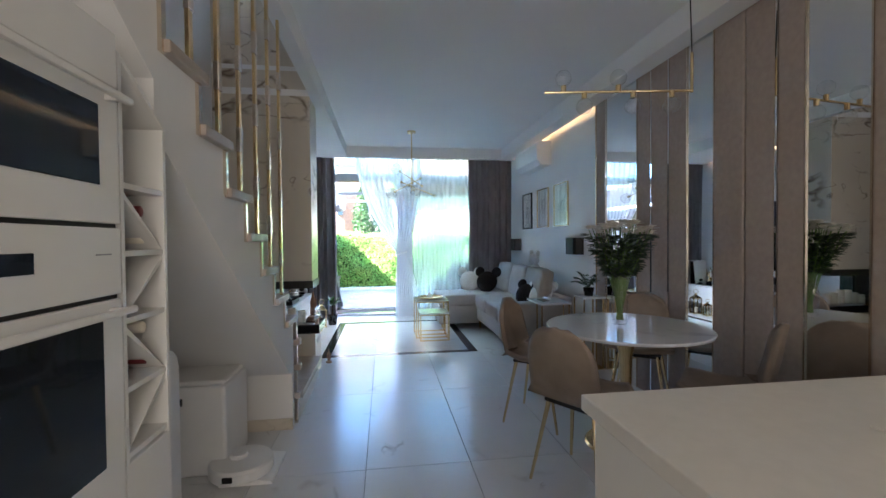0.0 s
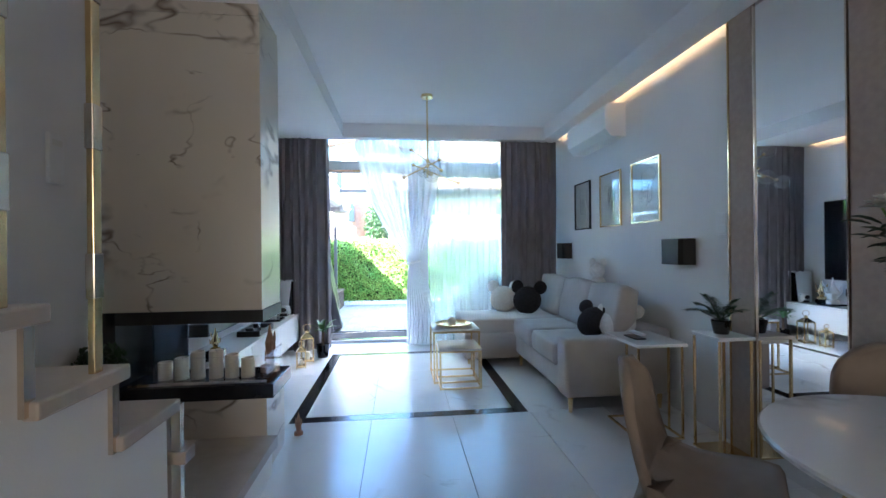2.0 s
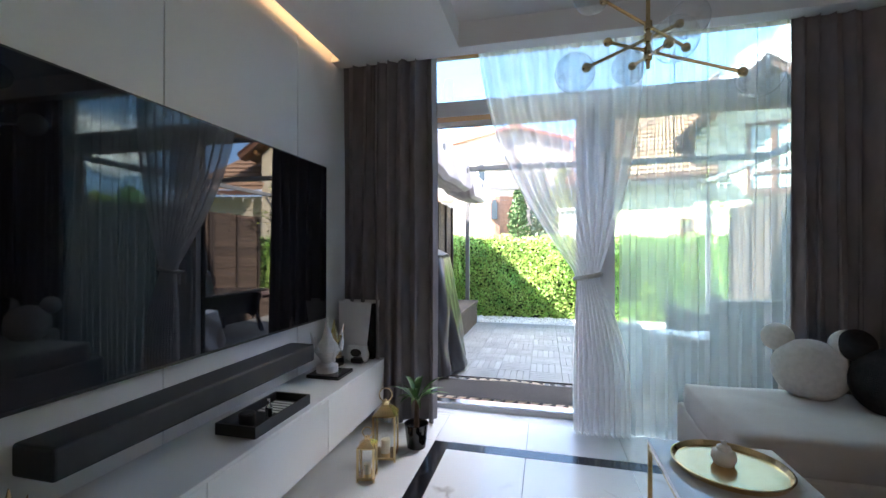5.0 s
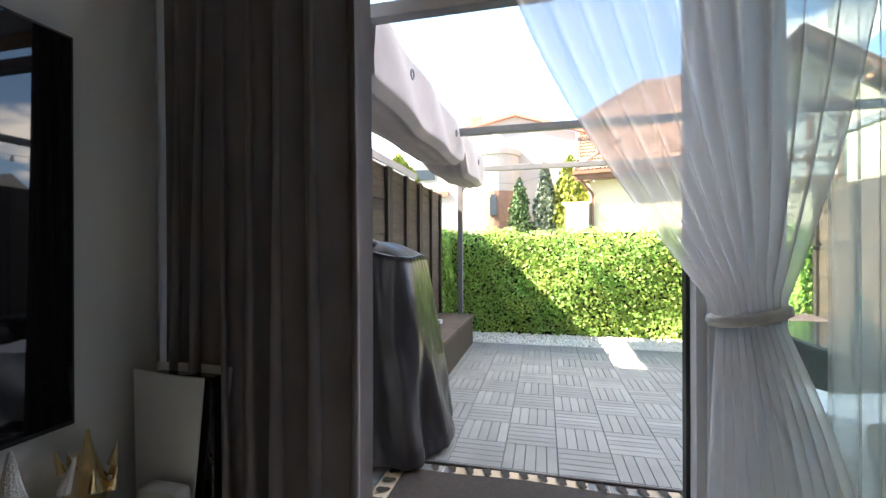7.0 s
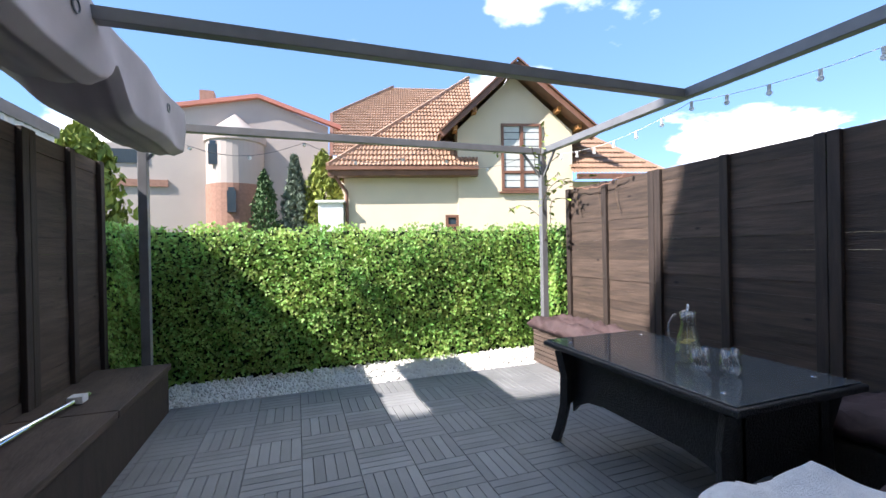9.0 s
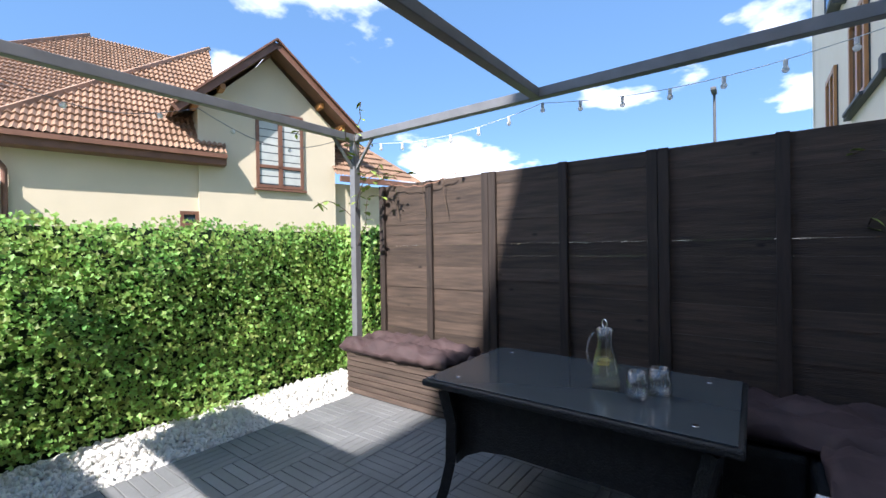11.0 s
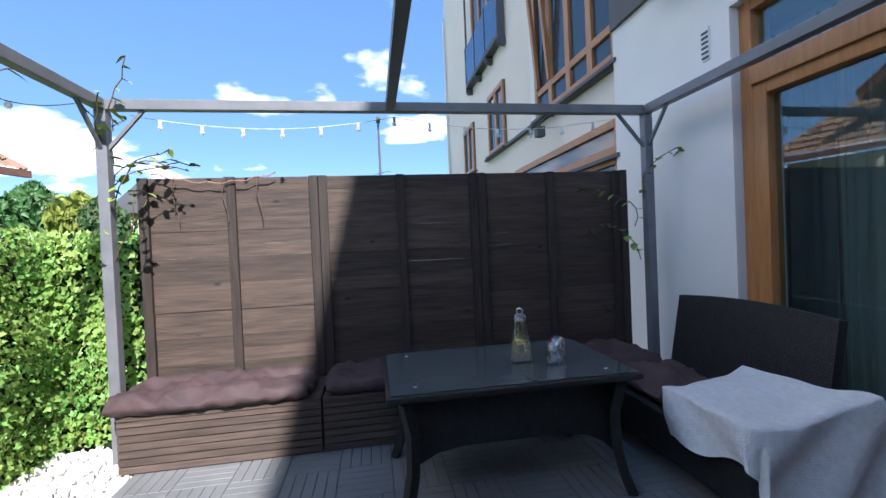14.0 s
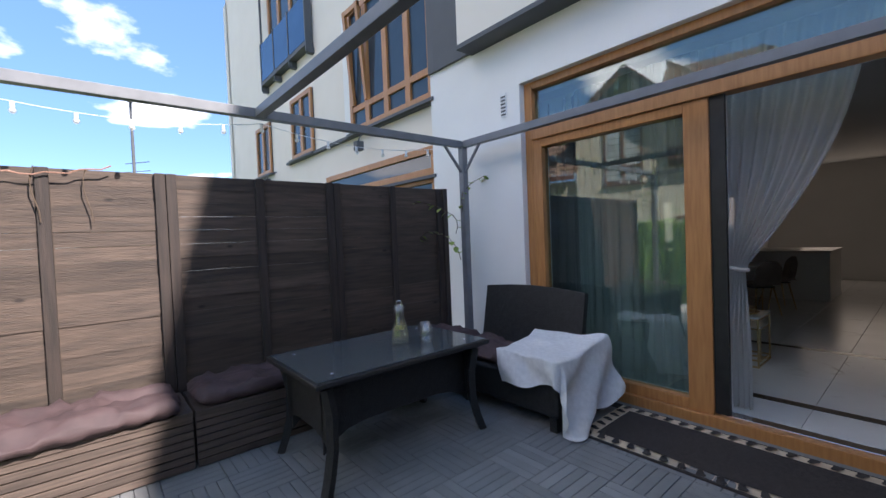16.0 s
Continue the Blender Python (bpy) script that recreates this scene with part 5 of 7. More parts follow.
def facade_window(x0, x1, z0, z1, y, lights, par, rail=0.0):
    w = part("window", box(x0, x1, y, y + 0.02, z0, z1), M["winglass"], par, "blue reflecting panes")
    t = 0.09
    for a in ((x0, x0 + t, z0, z1), (x1 - t, x1, z0, z1), (x0 + t, x1 - t, z0, z0 + t), (x0 + t, x1 - t, z1 - t, z1)):
        part("window_frame", box(a[0], a[1], y + 0.01, y + 0.06, a[2], a[3], 0.006), M["oak"], w)
    for k in range(1, lights):
        x = x0 + (x1 - x0) * k / lights
        part("mullion", box(x - 0.06, x + 0.06, y + 0.01, y + 0.055, z0 + t, z1 - t, 0.006), M["oak"], w)
    if rail:
        part("transom_rail", box(x0 + t, x1 - t, y + 0.01, y + 0.052, z0 + rail, z0 + rail + 0.09, 0.006), M["oak"], w)
        # one sash tilted open at the top
        xa, xb = x1 - t - (x1 - x0) / lights * 0.92, x1 - t - 0.02
        for q in (0.0, 1.0):
            xx = xa + (xb - xa - 0.07) * q
            part("tilted_sash", bar((xx + 0.035, y + 0.06, z0 + rail + 0.1), (xx + 0.035, y + 0.17, z1 - t), 0.07, 0.05), M["oak"], w)
        part("tilted_sash", box(xa, xb, y + 0.14, y + 0.19, z1 - t - 0.08, z1 - t, 0.006), M["oak"], w)
    part("sill", box(x0 - 0.06, x1 + 0.06, y, y + 0.12, z0 - 0.05, z0 - 0.01), M["grey"], w)


nb = thing("neighbour_house", (8, 7.8, DK), label="beige neighbouring terrace house with oak windows and a blue glass balcony", category="building", kind="structure", world=True)
NY = 7.42
part("wall", box(3.42, 13.0, 7.0, NY, -0.1, 9.5), M["tanrender"], nb)
part("end_wall", box(12.9, 13.3, 2.0, NY, -0.1, 8.6), M["tanrender"], nb)
part("window_ledge", box(3.43, 8.5, NY, NY + 0.08, 3.10, 3.15), M["grey"], nb)
part("window_reveal", box(5.58, 5.84, NY, NY + 0.02, 3.16, 5.14), M["render"], nb, "pale window reveal")
facade_window(3.43, 5.58, 3.16, 5.12, NY, 4, nb, 0.32)
facade_window(3.43, 6.6, 1.2, 2.20, NY, 3, nb)
facade_window(3.43, 6.6, 2.21, 2.58, NY, 1, nb)
facade_window(7.12, 8.2, 3.16, 4.40, NY, 2, nb)
facade_window(9.55, 10.6, 3.1, 4.3, NY, 2, nb)
facade_window(4.1, 5.9, 6.4, 8.2, NY, 3, nb)
bal = part("balcony_floor", box(7.0, 9.62, NY, NY + 0.16, 5.12, 5.20), M["grey"], nb)
M["blueglass"] = pbr("blue_balcony_glass", (0.03, 0.09, 0.22), (0.02, 0.07, 0.18), 2, 0.06)
for k in range(3):
    part("balcony_pane", box(7.02 + 0.87 * k, 7.85 + 0.87 * k, NY + 0.13, NY + 0.15, 5.22, 6.06), M["blueglass"], bal, "blue glass panel")
for k in range(4):
    part("balcony_post", box(6.98 + 0.87 * k, 7.02 + 0.87 * k, NY + 0.02, NY + 0.16, 5.0, 6.1), M["grey"], bal)
    part("balcony_bracket", box(6.96 + 0.87 * k, 7.06 + 0.87 * k, NY, NY + 0.12, 4.98, 5.10), M["grey"], bal)
part("rail_post", box(9.58, 9.62, NY + 0.10, NY + 0.14, 6.1, 8.4), M["grey"], nb)
facade_window(7.3, 9.3, 5.24, 7.5, NY, 3, nb)
part("partition_fin", box(3.30, 3.42, NY - 0.1, YO + 0.05, 3.42, 10.0), M["grey"], nb)
for x in (5.0, 9.3):
    part("wall_lamp", box(x, x + 0.12, NY + 0.16, NY + 0.28, 2.78, 2.92, 0.01), M["grey"], nb)
    bm = bmesh.new()
    for k in range(5):
        c0, c1 = radians(18 * k), radians(18 * (k + 1))
        tube((x + 0.06, NY + 0.22 * math.sin(c0), 2.92 + 0.16 * math.cos(c0)), (x + 0.06, NY + 0.22 * math.sin(c1), 2.92 + 0.16 * math.cos(c1)), 0.012, seg=6, bm=bm)
    part("lamp_arm", bm, M["grey"], nb)

# ---- terrace ----
setting("ground", box(-400, 400, 7.50, 500, -0.5, -0.12), M["ground"], "grass ground running out beyond the gardens", "ground")
setting("ground_behind", box(-400, 400, -400, -3.25, -0.5, -0.12), M["ground"], "ground behind the house", "ground")
DX0, DX1, DY0, DY1 = -1.62, 2.96, 7.51, 11.58
deck = setting("pavement", box(DX0, DX1, DY0, DY1, -0.119, DK - 0.022), M["deckgap"], "grey composite deck tiles laid in alternating directions", "deck")


def pebble_bed():
    rnd = random.Random(31)
    bm = bmesh.new()
    base = bmesh.new()
    bmesh.ops.create_icosphere(base, subdivisions=1, radius=1)
    vs = [v.co.copy() for v in base.verts]
    fs = [[v.index for v in f.verts] for f in base.faces]
    base.free()
    verts, faces = [], []
    for _ in range(5200):
        x, y = rnd.uniform(-1.55, 2.95), rnd.uniform(11.58, 12.32)
        r = rnd.uniform(0.011, 0.024)
        m = Matrix.Translation((x, y, -0.062 + rnd.uniform(0, 0.03))) @ Euler((rnd.uniform(0, 6), rnd.uniform(0, 6), rnd.uniform(0, 6))).to_matrix().to_4x4() @ Matrix.Diagonal((r * 1.3, r, r * 0.7, 1))
        o = len(verts)
        verts += [m @ v for v in vs]
        faces += [[o + i for i in f] for f in fs]
    me = bpy.data.meshes.new("pebbles")
    me.from_pydata(verts, [], faces)
    me.materials.append(M["pebble"])
    tagged(new("white_pebbles", me), "bed of white pebbles along the hedge", "pebbles", kind="stuff")


pebble_bed()
setting("pebble_bed_base", box(-1.62, 2.96, DY1, 12.4, -0.119, -0.07), M["pebble"], "pale gravel under the pebbles", "gravel")


def hedge():
    """Artificial ivy wall: many small leaves in front of near-black green sheets."""
    m = pbr("ivy_leaf", (0.39, 0.53, 0.14), (0.19, 0.37, 0.09), 3.0, 0.5)
    n, l = m.node_tree.nodes, m.node_tree.links
    b = n["Principled BSDF"]
    g = n.new("ShaderNodeNewGeometry")
    hs = n.new("ShaderNodeHueSaturation")
    mr = n.new("ShaderNodeMapRange")
    mr.inputs["To Min"].default_value, mr.inputs["To Max"].default_value = 0.68, 1.6
    l.new(g.outputs["Random Per Island"], mr.inputs["Value"])
    l.new(mr.outputs["Result"], hs.inputs["Value"])
    mh = n.new("ShaderNodeMapRange")
    mh.inputs["To Min"].default_value, mh.inputs["To Max"].default_value = 0.47, 0.53
    l.new(g.outputs["Random Per Island"], mh.inputs["Value"])
    l.new(mh.outputs["Result"], hs.inputs["Hue"])
    l.new(b.inputs["Base Color"].links[0].from_socket, hs.inputs["Color"])
    l.new(hs.outputs["Color"], b.inputs["Base Color"])
    tl = n.new("ShaderNodeBsdfTranslucent")
    l.new(hs.outputs["Color"], tl.inputs["Color"])
    mx = n.new("ShaderNodeMixShader")
    mx.inputs[0].default_value = 0.44
    l.new(b.outputs[0], mx.inputs[1])
    l.new(tl.outputs[0], mx.inputs[2])
    l.new(mx.outputs[0], n["Material Output"].inputs["Surface"])
    M["hedge"] = m
    rng = np.random.default_rng(12)
    N = 34000
    x = rng.uniform(-2.6, 3.9, N)
    z = rng.uniform(0.0, 1.63, N) + DK
    low = 0.12 * np.sin(x * 3.1) * np.sin(z * 4.2 + x) + 0.05 * np.sin(x * 9 + z * 7)
    y = 12.42 + rng.uniform(-0.10, 0.06, N) + low * 0.55 - 0.13 * rng.random(N) ** 3
    top = 1.545 + 0.03 * np.sin(x * 5.3) + 0.025 * np.sin(x * 17)
    keep = z < top + rng.normal(0, 0.02, N)
    x, y, z = x[keep], y[keep], z[keep]
    N = len(x)
    s = rng.uniform(0.024, 0.054, N)
    tint = rng.uniform(0, 6.283, N)
    nx, nz = rng.normal(0, 0.55, N), rng.normal(0.25, 0.5, N)
    nor = np.stack([nx, -np.ones(N), nz], 1)
    nor /= np.linalg.norm(nor, axis=1, keepdims=True)
    c = np.stack([x, y, z], 1)
    # short return at the end of the slat fence
    k = 2600
    yy, zz = rng.uniform(11.76, 12.45, k), rng.uniform(0.0, 1.60, k) + DK
    c2 = np.stack([3.0 + rng.uniform(-0.07, 0.06, k) + 0.04 * np.sin(yy * 9 + zz * 5), yy, zz], 1)
    n2 = np.stack([-np.ones(k), rng.normal(0, 0.55, k), rng.normal(0.25, 0.5, k)], 1)
    n2 /= np.linalg.norm(n2, axis=1, keepdims=True)
    c3 = np.stack([-1.62 + rng.uniform(-0.06, 0.07, k) + 0.04 * np.sin(yy * 8 + zz * 6), yy, zz], 1)
    n3 = n2 * np.array([-1.0, 1.0, 1.0])
    c, nor = np.concatenate([c, c2, c3]), np.concatenate([nor, n2, n3])
    s, tint = np.concatenate([s, rng.uniform(0.03, 0.062, 2 * k)]), np.concatenate([tint, rng.uniform(0, 6.283, 2 * k)])
    N = len(c)
    a = np.stack([np.cos(tint), 0.3 * np.sin(2 * tint), np.sin(tint)], 1)
    a -= nor * (a * nor).sum(1, keepdims=True)
    a /= np.linalg.norm(a, axis=1, keepdims=True)
    b2 = np.cross(nor, a)
    shape = [(-0.5, 0.0, 0.0), (-0.12, -0.46, 0.10), (0.02, -0.2, 0.02), (0.55, 0.0, 0.06), (0.02, 0.2, 0.02), (-0.12, 0.46, 0.10)]
    vs = np.stack([c + s[:, None] * (a * p + b2 * q + nor * r) for p, q, r in shape], 1).reshape(-1, 3)
    idx = np.arange(N)[:, None] * 6 + np.arange(6)[None]
    f1 = idx[:, [0, 1, 2]]
    f2 = idx[:, [0, 2, 3, 4]]
    f3 = idx[:, [0, 4, 5]]
    faces = [list(map(int, q)) for q in f1] + [list(map(int, q)) for q in f2] + [list(map(int, q)) for q in f3]
    me = bpy.data.meshes.new("ivy")
    me.from_pydata(vs.tolist(), [], faces)
    me.materials.append(m)
    tagged(new("ivy_hedge", me), "dense green artificial ivy hedge along the garden end", "hedge", kind="stuff")
    # solid near-black green sheets close the gaps behind the leaves
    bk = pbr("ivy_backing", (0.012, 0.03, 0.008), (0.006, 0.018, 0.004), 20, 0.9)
    solo("hedge_backing", box(-2.6, 3.9, 12.5, 12.53, -0.1, 1.50), bk, "near-black green sheet behind the ivy", "hedge", kind="structure")
    solo("hedge_backing", box(-1.72, -1.70, 11.74, 12.49, -0.1, 1.50), bk, "near-black green sheet behind the ivy beside the fence end", "hedge", kind="structure")
    solo("hedge_backing", box(3.08, 3.10, 11.74, 12.49, -0.1, 1.50), bk, "near-black green sheet behind the ivy return", "hedge", kind="structure")


hedge()


def timber_fence(name, x, side, y0, y1, z1, panels, label, mat):
    """Slatted screen of panels along y; side: the way its battens face."""
    f = thing(name, (x, (y0 + y1) / 2, DK), label=label, category="fence", kind="structure", world=True)
    rnd = random.Random(int(abs(x) * 100))
    n = 19
    for p in range(panels):
        a, b = y0 + (y1 - y0) * p / panels, y0 + (y1 - y0) * (p + 1) / panels
        z = DK + 0.03
        for k in range(n):
            h = (z1 - DK - 0.032) / n
            gap = rnd.choice((0.0004, 0.0006, 0.0008)) if k not in (n - 4, n - 2) else rnd.choice((0.0008, 0.0016, 0.0022))
            t = rnd.uniform(-0.005, 0.005)
            part("plank", box(x + t, x + 0.018 + t, a + 0.0005, b - 0.0005, z, z + h - gap), mat, f)
            z += h
        for yy in (a + 0.035, (a + b) / 2, b - 0.035):
            part("batten", box(x - 0.035 * side if side > 0 else x + 0.018, x if side > 0 else x + 0.053, yy - 0.033, yy + 0.033, DK, z1 - 0.001, 0.004), M["fencebar"], f)
    return f


fence_r = timber_fence("fence", 2.99, 1, 7.80, 11.72, 1.95, 3, "dark brown stained timber slat fence along the terrace", M["fence"])
fence_l = timber_fence("fence", -1.64, -1, 7.54, 11.70, 2.05, 4, "weathered dark timber slat fence behind the bench", M["fence"])
# the screens' uprights by the house
part("end_post", box(2.93, 2.985, 7.74, 7.80, DK, 1.95, 0.004), M["fencebar"], fence_r)

# pergola
pg = thing("pergola", (0.7, 9.7, DK), label="anthracite steel pergola frame with braces over the terrace", category="pergola", world=True)
PZ = 2.36
PXR, PXL, PYN, PYF, PYM = 2.67, -1.33, 7.72, 11.76, 9.83
for x, y, hgt in ((PXR, PYN, PZ), (PXR, PYF, PZ), (PXL, PYF, PZ), (PXL, PYN, PZ)):
    part("post", box(x - 0.035, x + 0.035, y - 0.035, y + 0.035, DK, hgt + 0.06, 0.004), M["steel"], pg)
for x in (PXR, PXL):
    part("side_beam", box(x - 0.034, x + 0.034, PYN + 0.035, PYF - 0.035, PZ, PZ + 0.07, 0.004), M["steel"], pg)
for y in (PYN, PYF):
    part("cross_beam", box(PXL + 0.036, PXR - 0.036, y - 0.034, y + 0.034, PZ, PZ + 0.07, 0.004), M["steel"], pg)
part("cross_beam", box(PXL + 0.036, PXR - 0.036, PYM - 0.034, PYM + 0.034, PZ + 0.0, PZ + 0.066, 0.004), M["steel"], pg)
for x, y, dx, dy in ((PXR, PYN, -1, 0), (PXR, PYN, 0, 1), (PXR, PYF, -1, 0), (PXR, PYF, 0, -1), (PXL, PYF, 1, 0)):
    part("brace", bar((x + dx * 0.03, y + dy * 0.03, PZ - 0.26), (x + dx * 0.26, y + dy * 0.26, PZ + 0.01), 0.022, 0.022), M["steel"], pg)

# retracted canopy along the left beam
def canopy_fn(u, v):
    y = 7.75 + 3.75 * u
    sag = 0.07 * abs(math.sin(math.pi * (u * 2.0 + 0.02))) ** 0.8
    pin = 0.16 * math.exp(-((u - 0.63) / 0.035) ** 2)
    prof = [(-1.56, 2.40), (-1.46, 2.48), (-1.06, 2.48), (-0.965, 2.47), (-0.955, 2.30), (-0.95, 2.13 + pin), (-1.02, 2.09 + pin), (-1.20, 2.10 + pin), (-1.38, 2.15 + pin * 0.6), (-1.54, 2.30)]
    k = v * (len(prof) - 1)
    i = min(int(k), len(prof) - 2)
    f = k - i
    x = prof[i][0] * (1 - f) + prof[i + 1][0] * f
    z = prof[i][1] * (1 - f) + prof[i + 1][1] * f
    low = max(0, (2.40 - z) / 0.4)
    return (x + 0.015 * math.sin(y * 7 + z * 9), y, z - sag * 0.6 * low + 0.010 * math.sin(v * 75) * low * (v > 0.66) + 0.006 * math.sin(y * 7 + v * 3))


cn = thing("retracted_canopy", (-1.2, 9.6, 2.4), label="mauve-grey fabric canopy bunched up along the pergola beam", category="canopy", world=True)
part("cloth", sheet(60, 100, canopy_fn), M["canopy"], cn, smooth=True)
for y in (8.3, 9.65, 11.0):
    bm = ring((-0.945, y, 2.34), 0.03, 0.03, 0.005, (0, 1, 0), (0, 0, 1), 14, 6)
    part("ring", bm, M["steel"], cn)

# neighbour's canopy behind the left fence
nc = thing("neighbour_awning", (-3.5, 10, 2.4), label="pale flat awning with a scalloped edge over the next garden", category="awning", kind="structure", world=True)
part("roof_sheet", box(-5.0, -2.28, 7.52, 12.3, 2.46, 2.50), M["plastic"], nc)
part("edge_profile", box(-2.28, -2.20, 7.56, 12.45, 2.395, 2.50), M["steel"], nc)
part("valance", sheet(120, 3, lambda u, v: (-2.22 + 0.012 * math.sin(u * 260), 7.58 + 4.8 * u, 2.393 - 0.17 * v - (0.03 * abs(math.sin(u * 90)) if v > 0.9 else 0))), M["plastic"], nc)

# benches
def slat_box(x0, x1, y0, y1, h, label, face):
    b = thing("storage_bench", ((x0 + x1) / 2, (y0 + y1) / 2, DK), label=label, category="bench", group="timber benches", world=True)
    part("body", box(x0 + 0.02, x1 - 0.02, y0 + 0.02, y1 - 0.02, DK, h - 0.03), M["fencebar"], b)
    n = 7
    for k in range(n):
        hh = (h - 0.03 - DK) / n
        z = DK + 0.01 + k * hh
        if face < 0:
            part("slat", box(x0, x0 + 0.02, y0, y1, z, z + hh - 0.008, 0.002), M["boxwood"], b)
        else:
            part("slat", box(x1 - 0.02, x1, y0, y1, z, z + hh - 0.008, 0.002), M["boxwood"], b)
        part("end_slat", box(x0 + 0.022, x1 - 0.022, y1 - 0.02, y1, z, z + hh - 0.008, 0.002), M["boxwood"], b)
        part("end_slat", box(x0 + 0.022, x1 - 0.022, y0, y0 + 0.02, z, z + hh - 0.008, 0.002), M["boxwood"], b)
    part("lid", box(x0 - 0.01, x1, y0, y1, h - 0.03, h, 0.004), M["boxwood"], b)


slat_box(2.45, 2.94, 10.40, 11.66, 0.35, "brown slatted storage bench by the fence", -1)
slat_box(2.45, 2.94, 9.12, 10.385, 0.35, "dark slatted storage bench behind the table", -1)
lb = thing("solid_bench", (-1.36, 10.4, DK), label="dark weathered plank bench along the fence", category="bench", world=True)
part("front", box(-1.15, -1.11, 9.38, 11.50, DK, 0.32, 0.004), M["fencebar"], lb)
part("end", box(-1.60, -1.15, 11.46, 11.50, DK, 0.32), M["fencebar"], lb)
part("end", box(-1.60, -1.15, 9.38, 9.42, DK, 0.32), M["fencebar"], lb)
for a, b in ((9.36, 10.42), (10.43, 11.51)):
    part("seat_board", box(-1.61, -1.09, a, b, 0.322, 0.37, 0.005), M["fence"], lb)
pole = thing("folded_pole", (-1.45, 10.1, 0.38), label="white aluminium awning pole lying on the bench", category="pole", world=True)
part("pole", tube((-1.50, 9.75, 0.395), (-1.36, 10.75, 0.395), 0.016), M["chrome"], pole)
part("pole", tube((-1.45, 9.75, 0.39), (-1.40, 10.72, 0.39), 0.012), M["chrome"], pole)
part("clip", box(-1.42, -1.34, 10.62, 10.70, 0.375, 0.42, 0.004), M["plastic"], pole)


def seat_pad(x0, x1, y0, y1, z0, z1, seed, label):
    """A limp stuffed pad with tufts and puckered creases."""
    p = thing("seat_cushion", ((x0 + x1) / 2, (y0 + y1) / 2, z0), label=label, category="cushion", group="bench cushions", world=True)
    bm = box(-1, 1, -1, 1, -1, 1)
    bmesh.ops.subdivide_edges(bm, edges=bm.edges[:], cuts=23, use_grid_fill=True)
    cx, cy, hx, hy, hz = (x0 + x1) / 2, (y0 + y1) / 2, (x1 - x0) / 2, (y1 - y0) / 2, (z1 - z0) / 2
    for v in bm.verts:
        q = v.co.copy()
        r = max(abs(q.x), abs(q.y))
        round_off = math.sqrt(max(0.0, 1 - 0.92 * r ** 6))
        z = q.z * (0.25 + 0.75 * round_off)
        x = cx + hx * q.x * (1 - 0.05 * q.z * q.z - 0.05 * q.y * q.y)
        y = cy + hy * q.y * (1 - 0.04 * q.z * q.z - 0.05 * q.x * q.x)
        w = Vector((x * 5.5, y * 5.5, seed * 3.1))
        crease = abs(noise.noise(w)) + 0.5 * abs(noise.noise(w * 2.3)) + 0.25 * abs(noise.noise(w * 4.7))
        top = max(0.0, q.z)
        dip = sum(math.exp(-(((x - cx - hx * 0.1) / 0.10) ** 2 + ((y - cy - k * hy * 0.62) / 0.10) ** 2)) for k in (-1, 0, 1))
        pucker = 0.006 * math.sin(40 * math.atan2(q.x * hx, q.y * hy) + 5 * crease) * r ** 4
        v.co = (x + pucker, y + pucker, z0 + hz + hz * z + top * (0.045 - 0.095 * crease - 0.045 * dip) + pucker)
        v.co.z = max(v.co.z, z0 + 0.002)
    part("pad", bm, M["cushion"], p, smooth=True)


seat_pad(2.38, 2.93, 10.45, 11.74, 0.345, 0.47, 3, "crumpled aubergine seat cushion on the storage bench")
seat_pad(2.42, 2.93, 9.35, 10.38, 0.345, 0.46, 4, "dark aubergine seat cushion on the storage bench")

# rattan corner seat by the house
rs = thing("rattan_sofa", (2.1, 7.95, DK), label="black woven rattan bench with a curved backrest by the wall", category="garden sofa", world=True)
part("seat_body", box(1.08, 2.92, 7.72, 8.40, 0.08, 0.34, 0.03, 3), M["rattan"], rs)
part("side_body", box(2.32, 2.92, 8.40, 9.08, 0.08, 0.34, 0.03, 3), M["rattan"], rs)
part("backrest", sheet(24, 8, lambda u, v: (1.30 + 1.15 * u, 7.74 - 0.10 * v - 0.03 * math.sin(math.pi * u), 0.33 + (0.55 + 0.03 * math.sin(math.pi * u)) * v), 0.05), M["rattan"], rs)
for x, y in ((1.14, 8.34), (1.14, 7.78), (2.86, 7.78), (2.38, 9.02), (2.86, 9.02)):
    part("leg", box(x - 0.03, x + 0.03, y - 0.03, y + 0.03, DK, 0.09), M["rattan"], rs)
seat_pad(1.10, 2.30, 7.84, 8.38, 0.34, 0.45, 6, "dark cushion on the rattan bench")
seat_pad(2.30, 2.92, 7.86, 9.06, 0.34, 0.46, 7, "large dark crumpled cushion in the rattan corner")


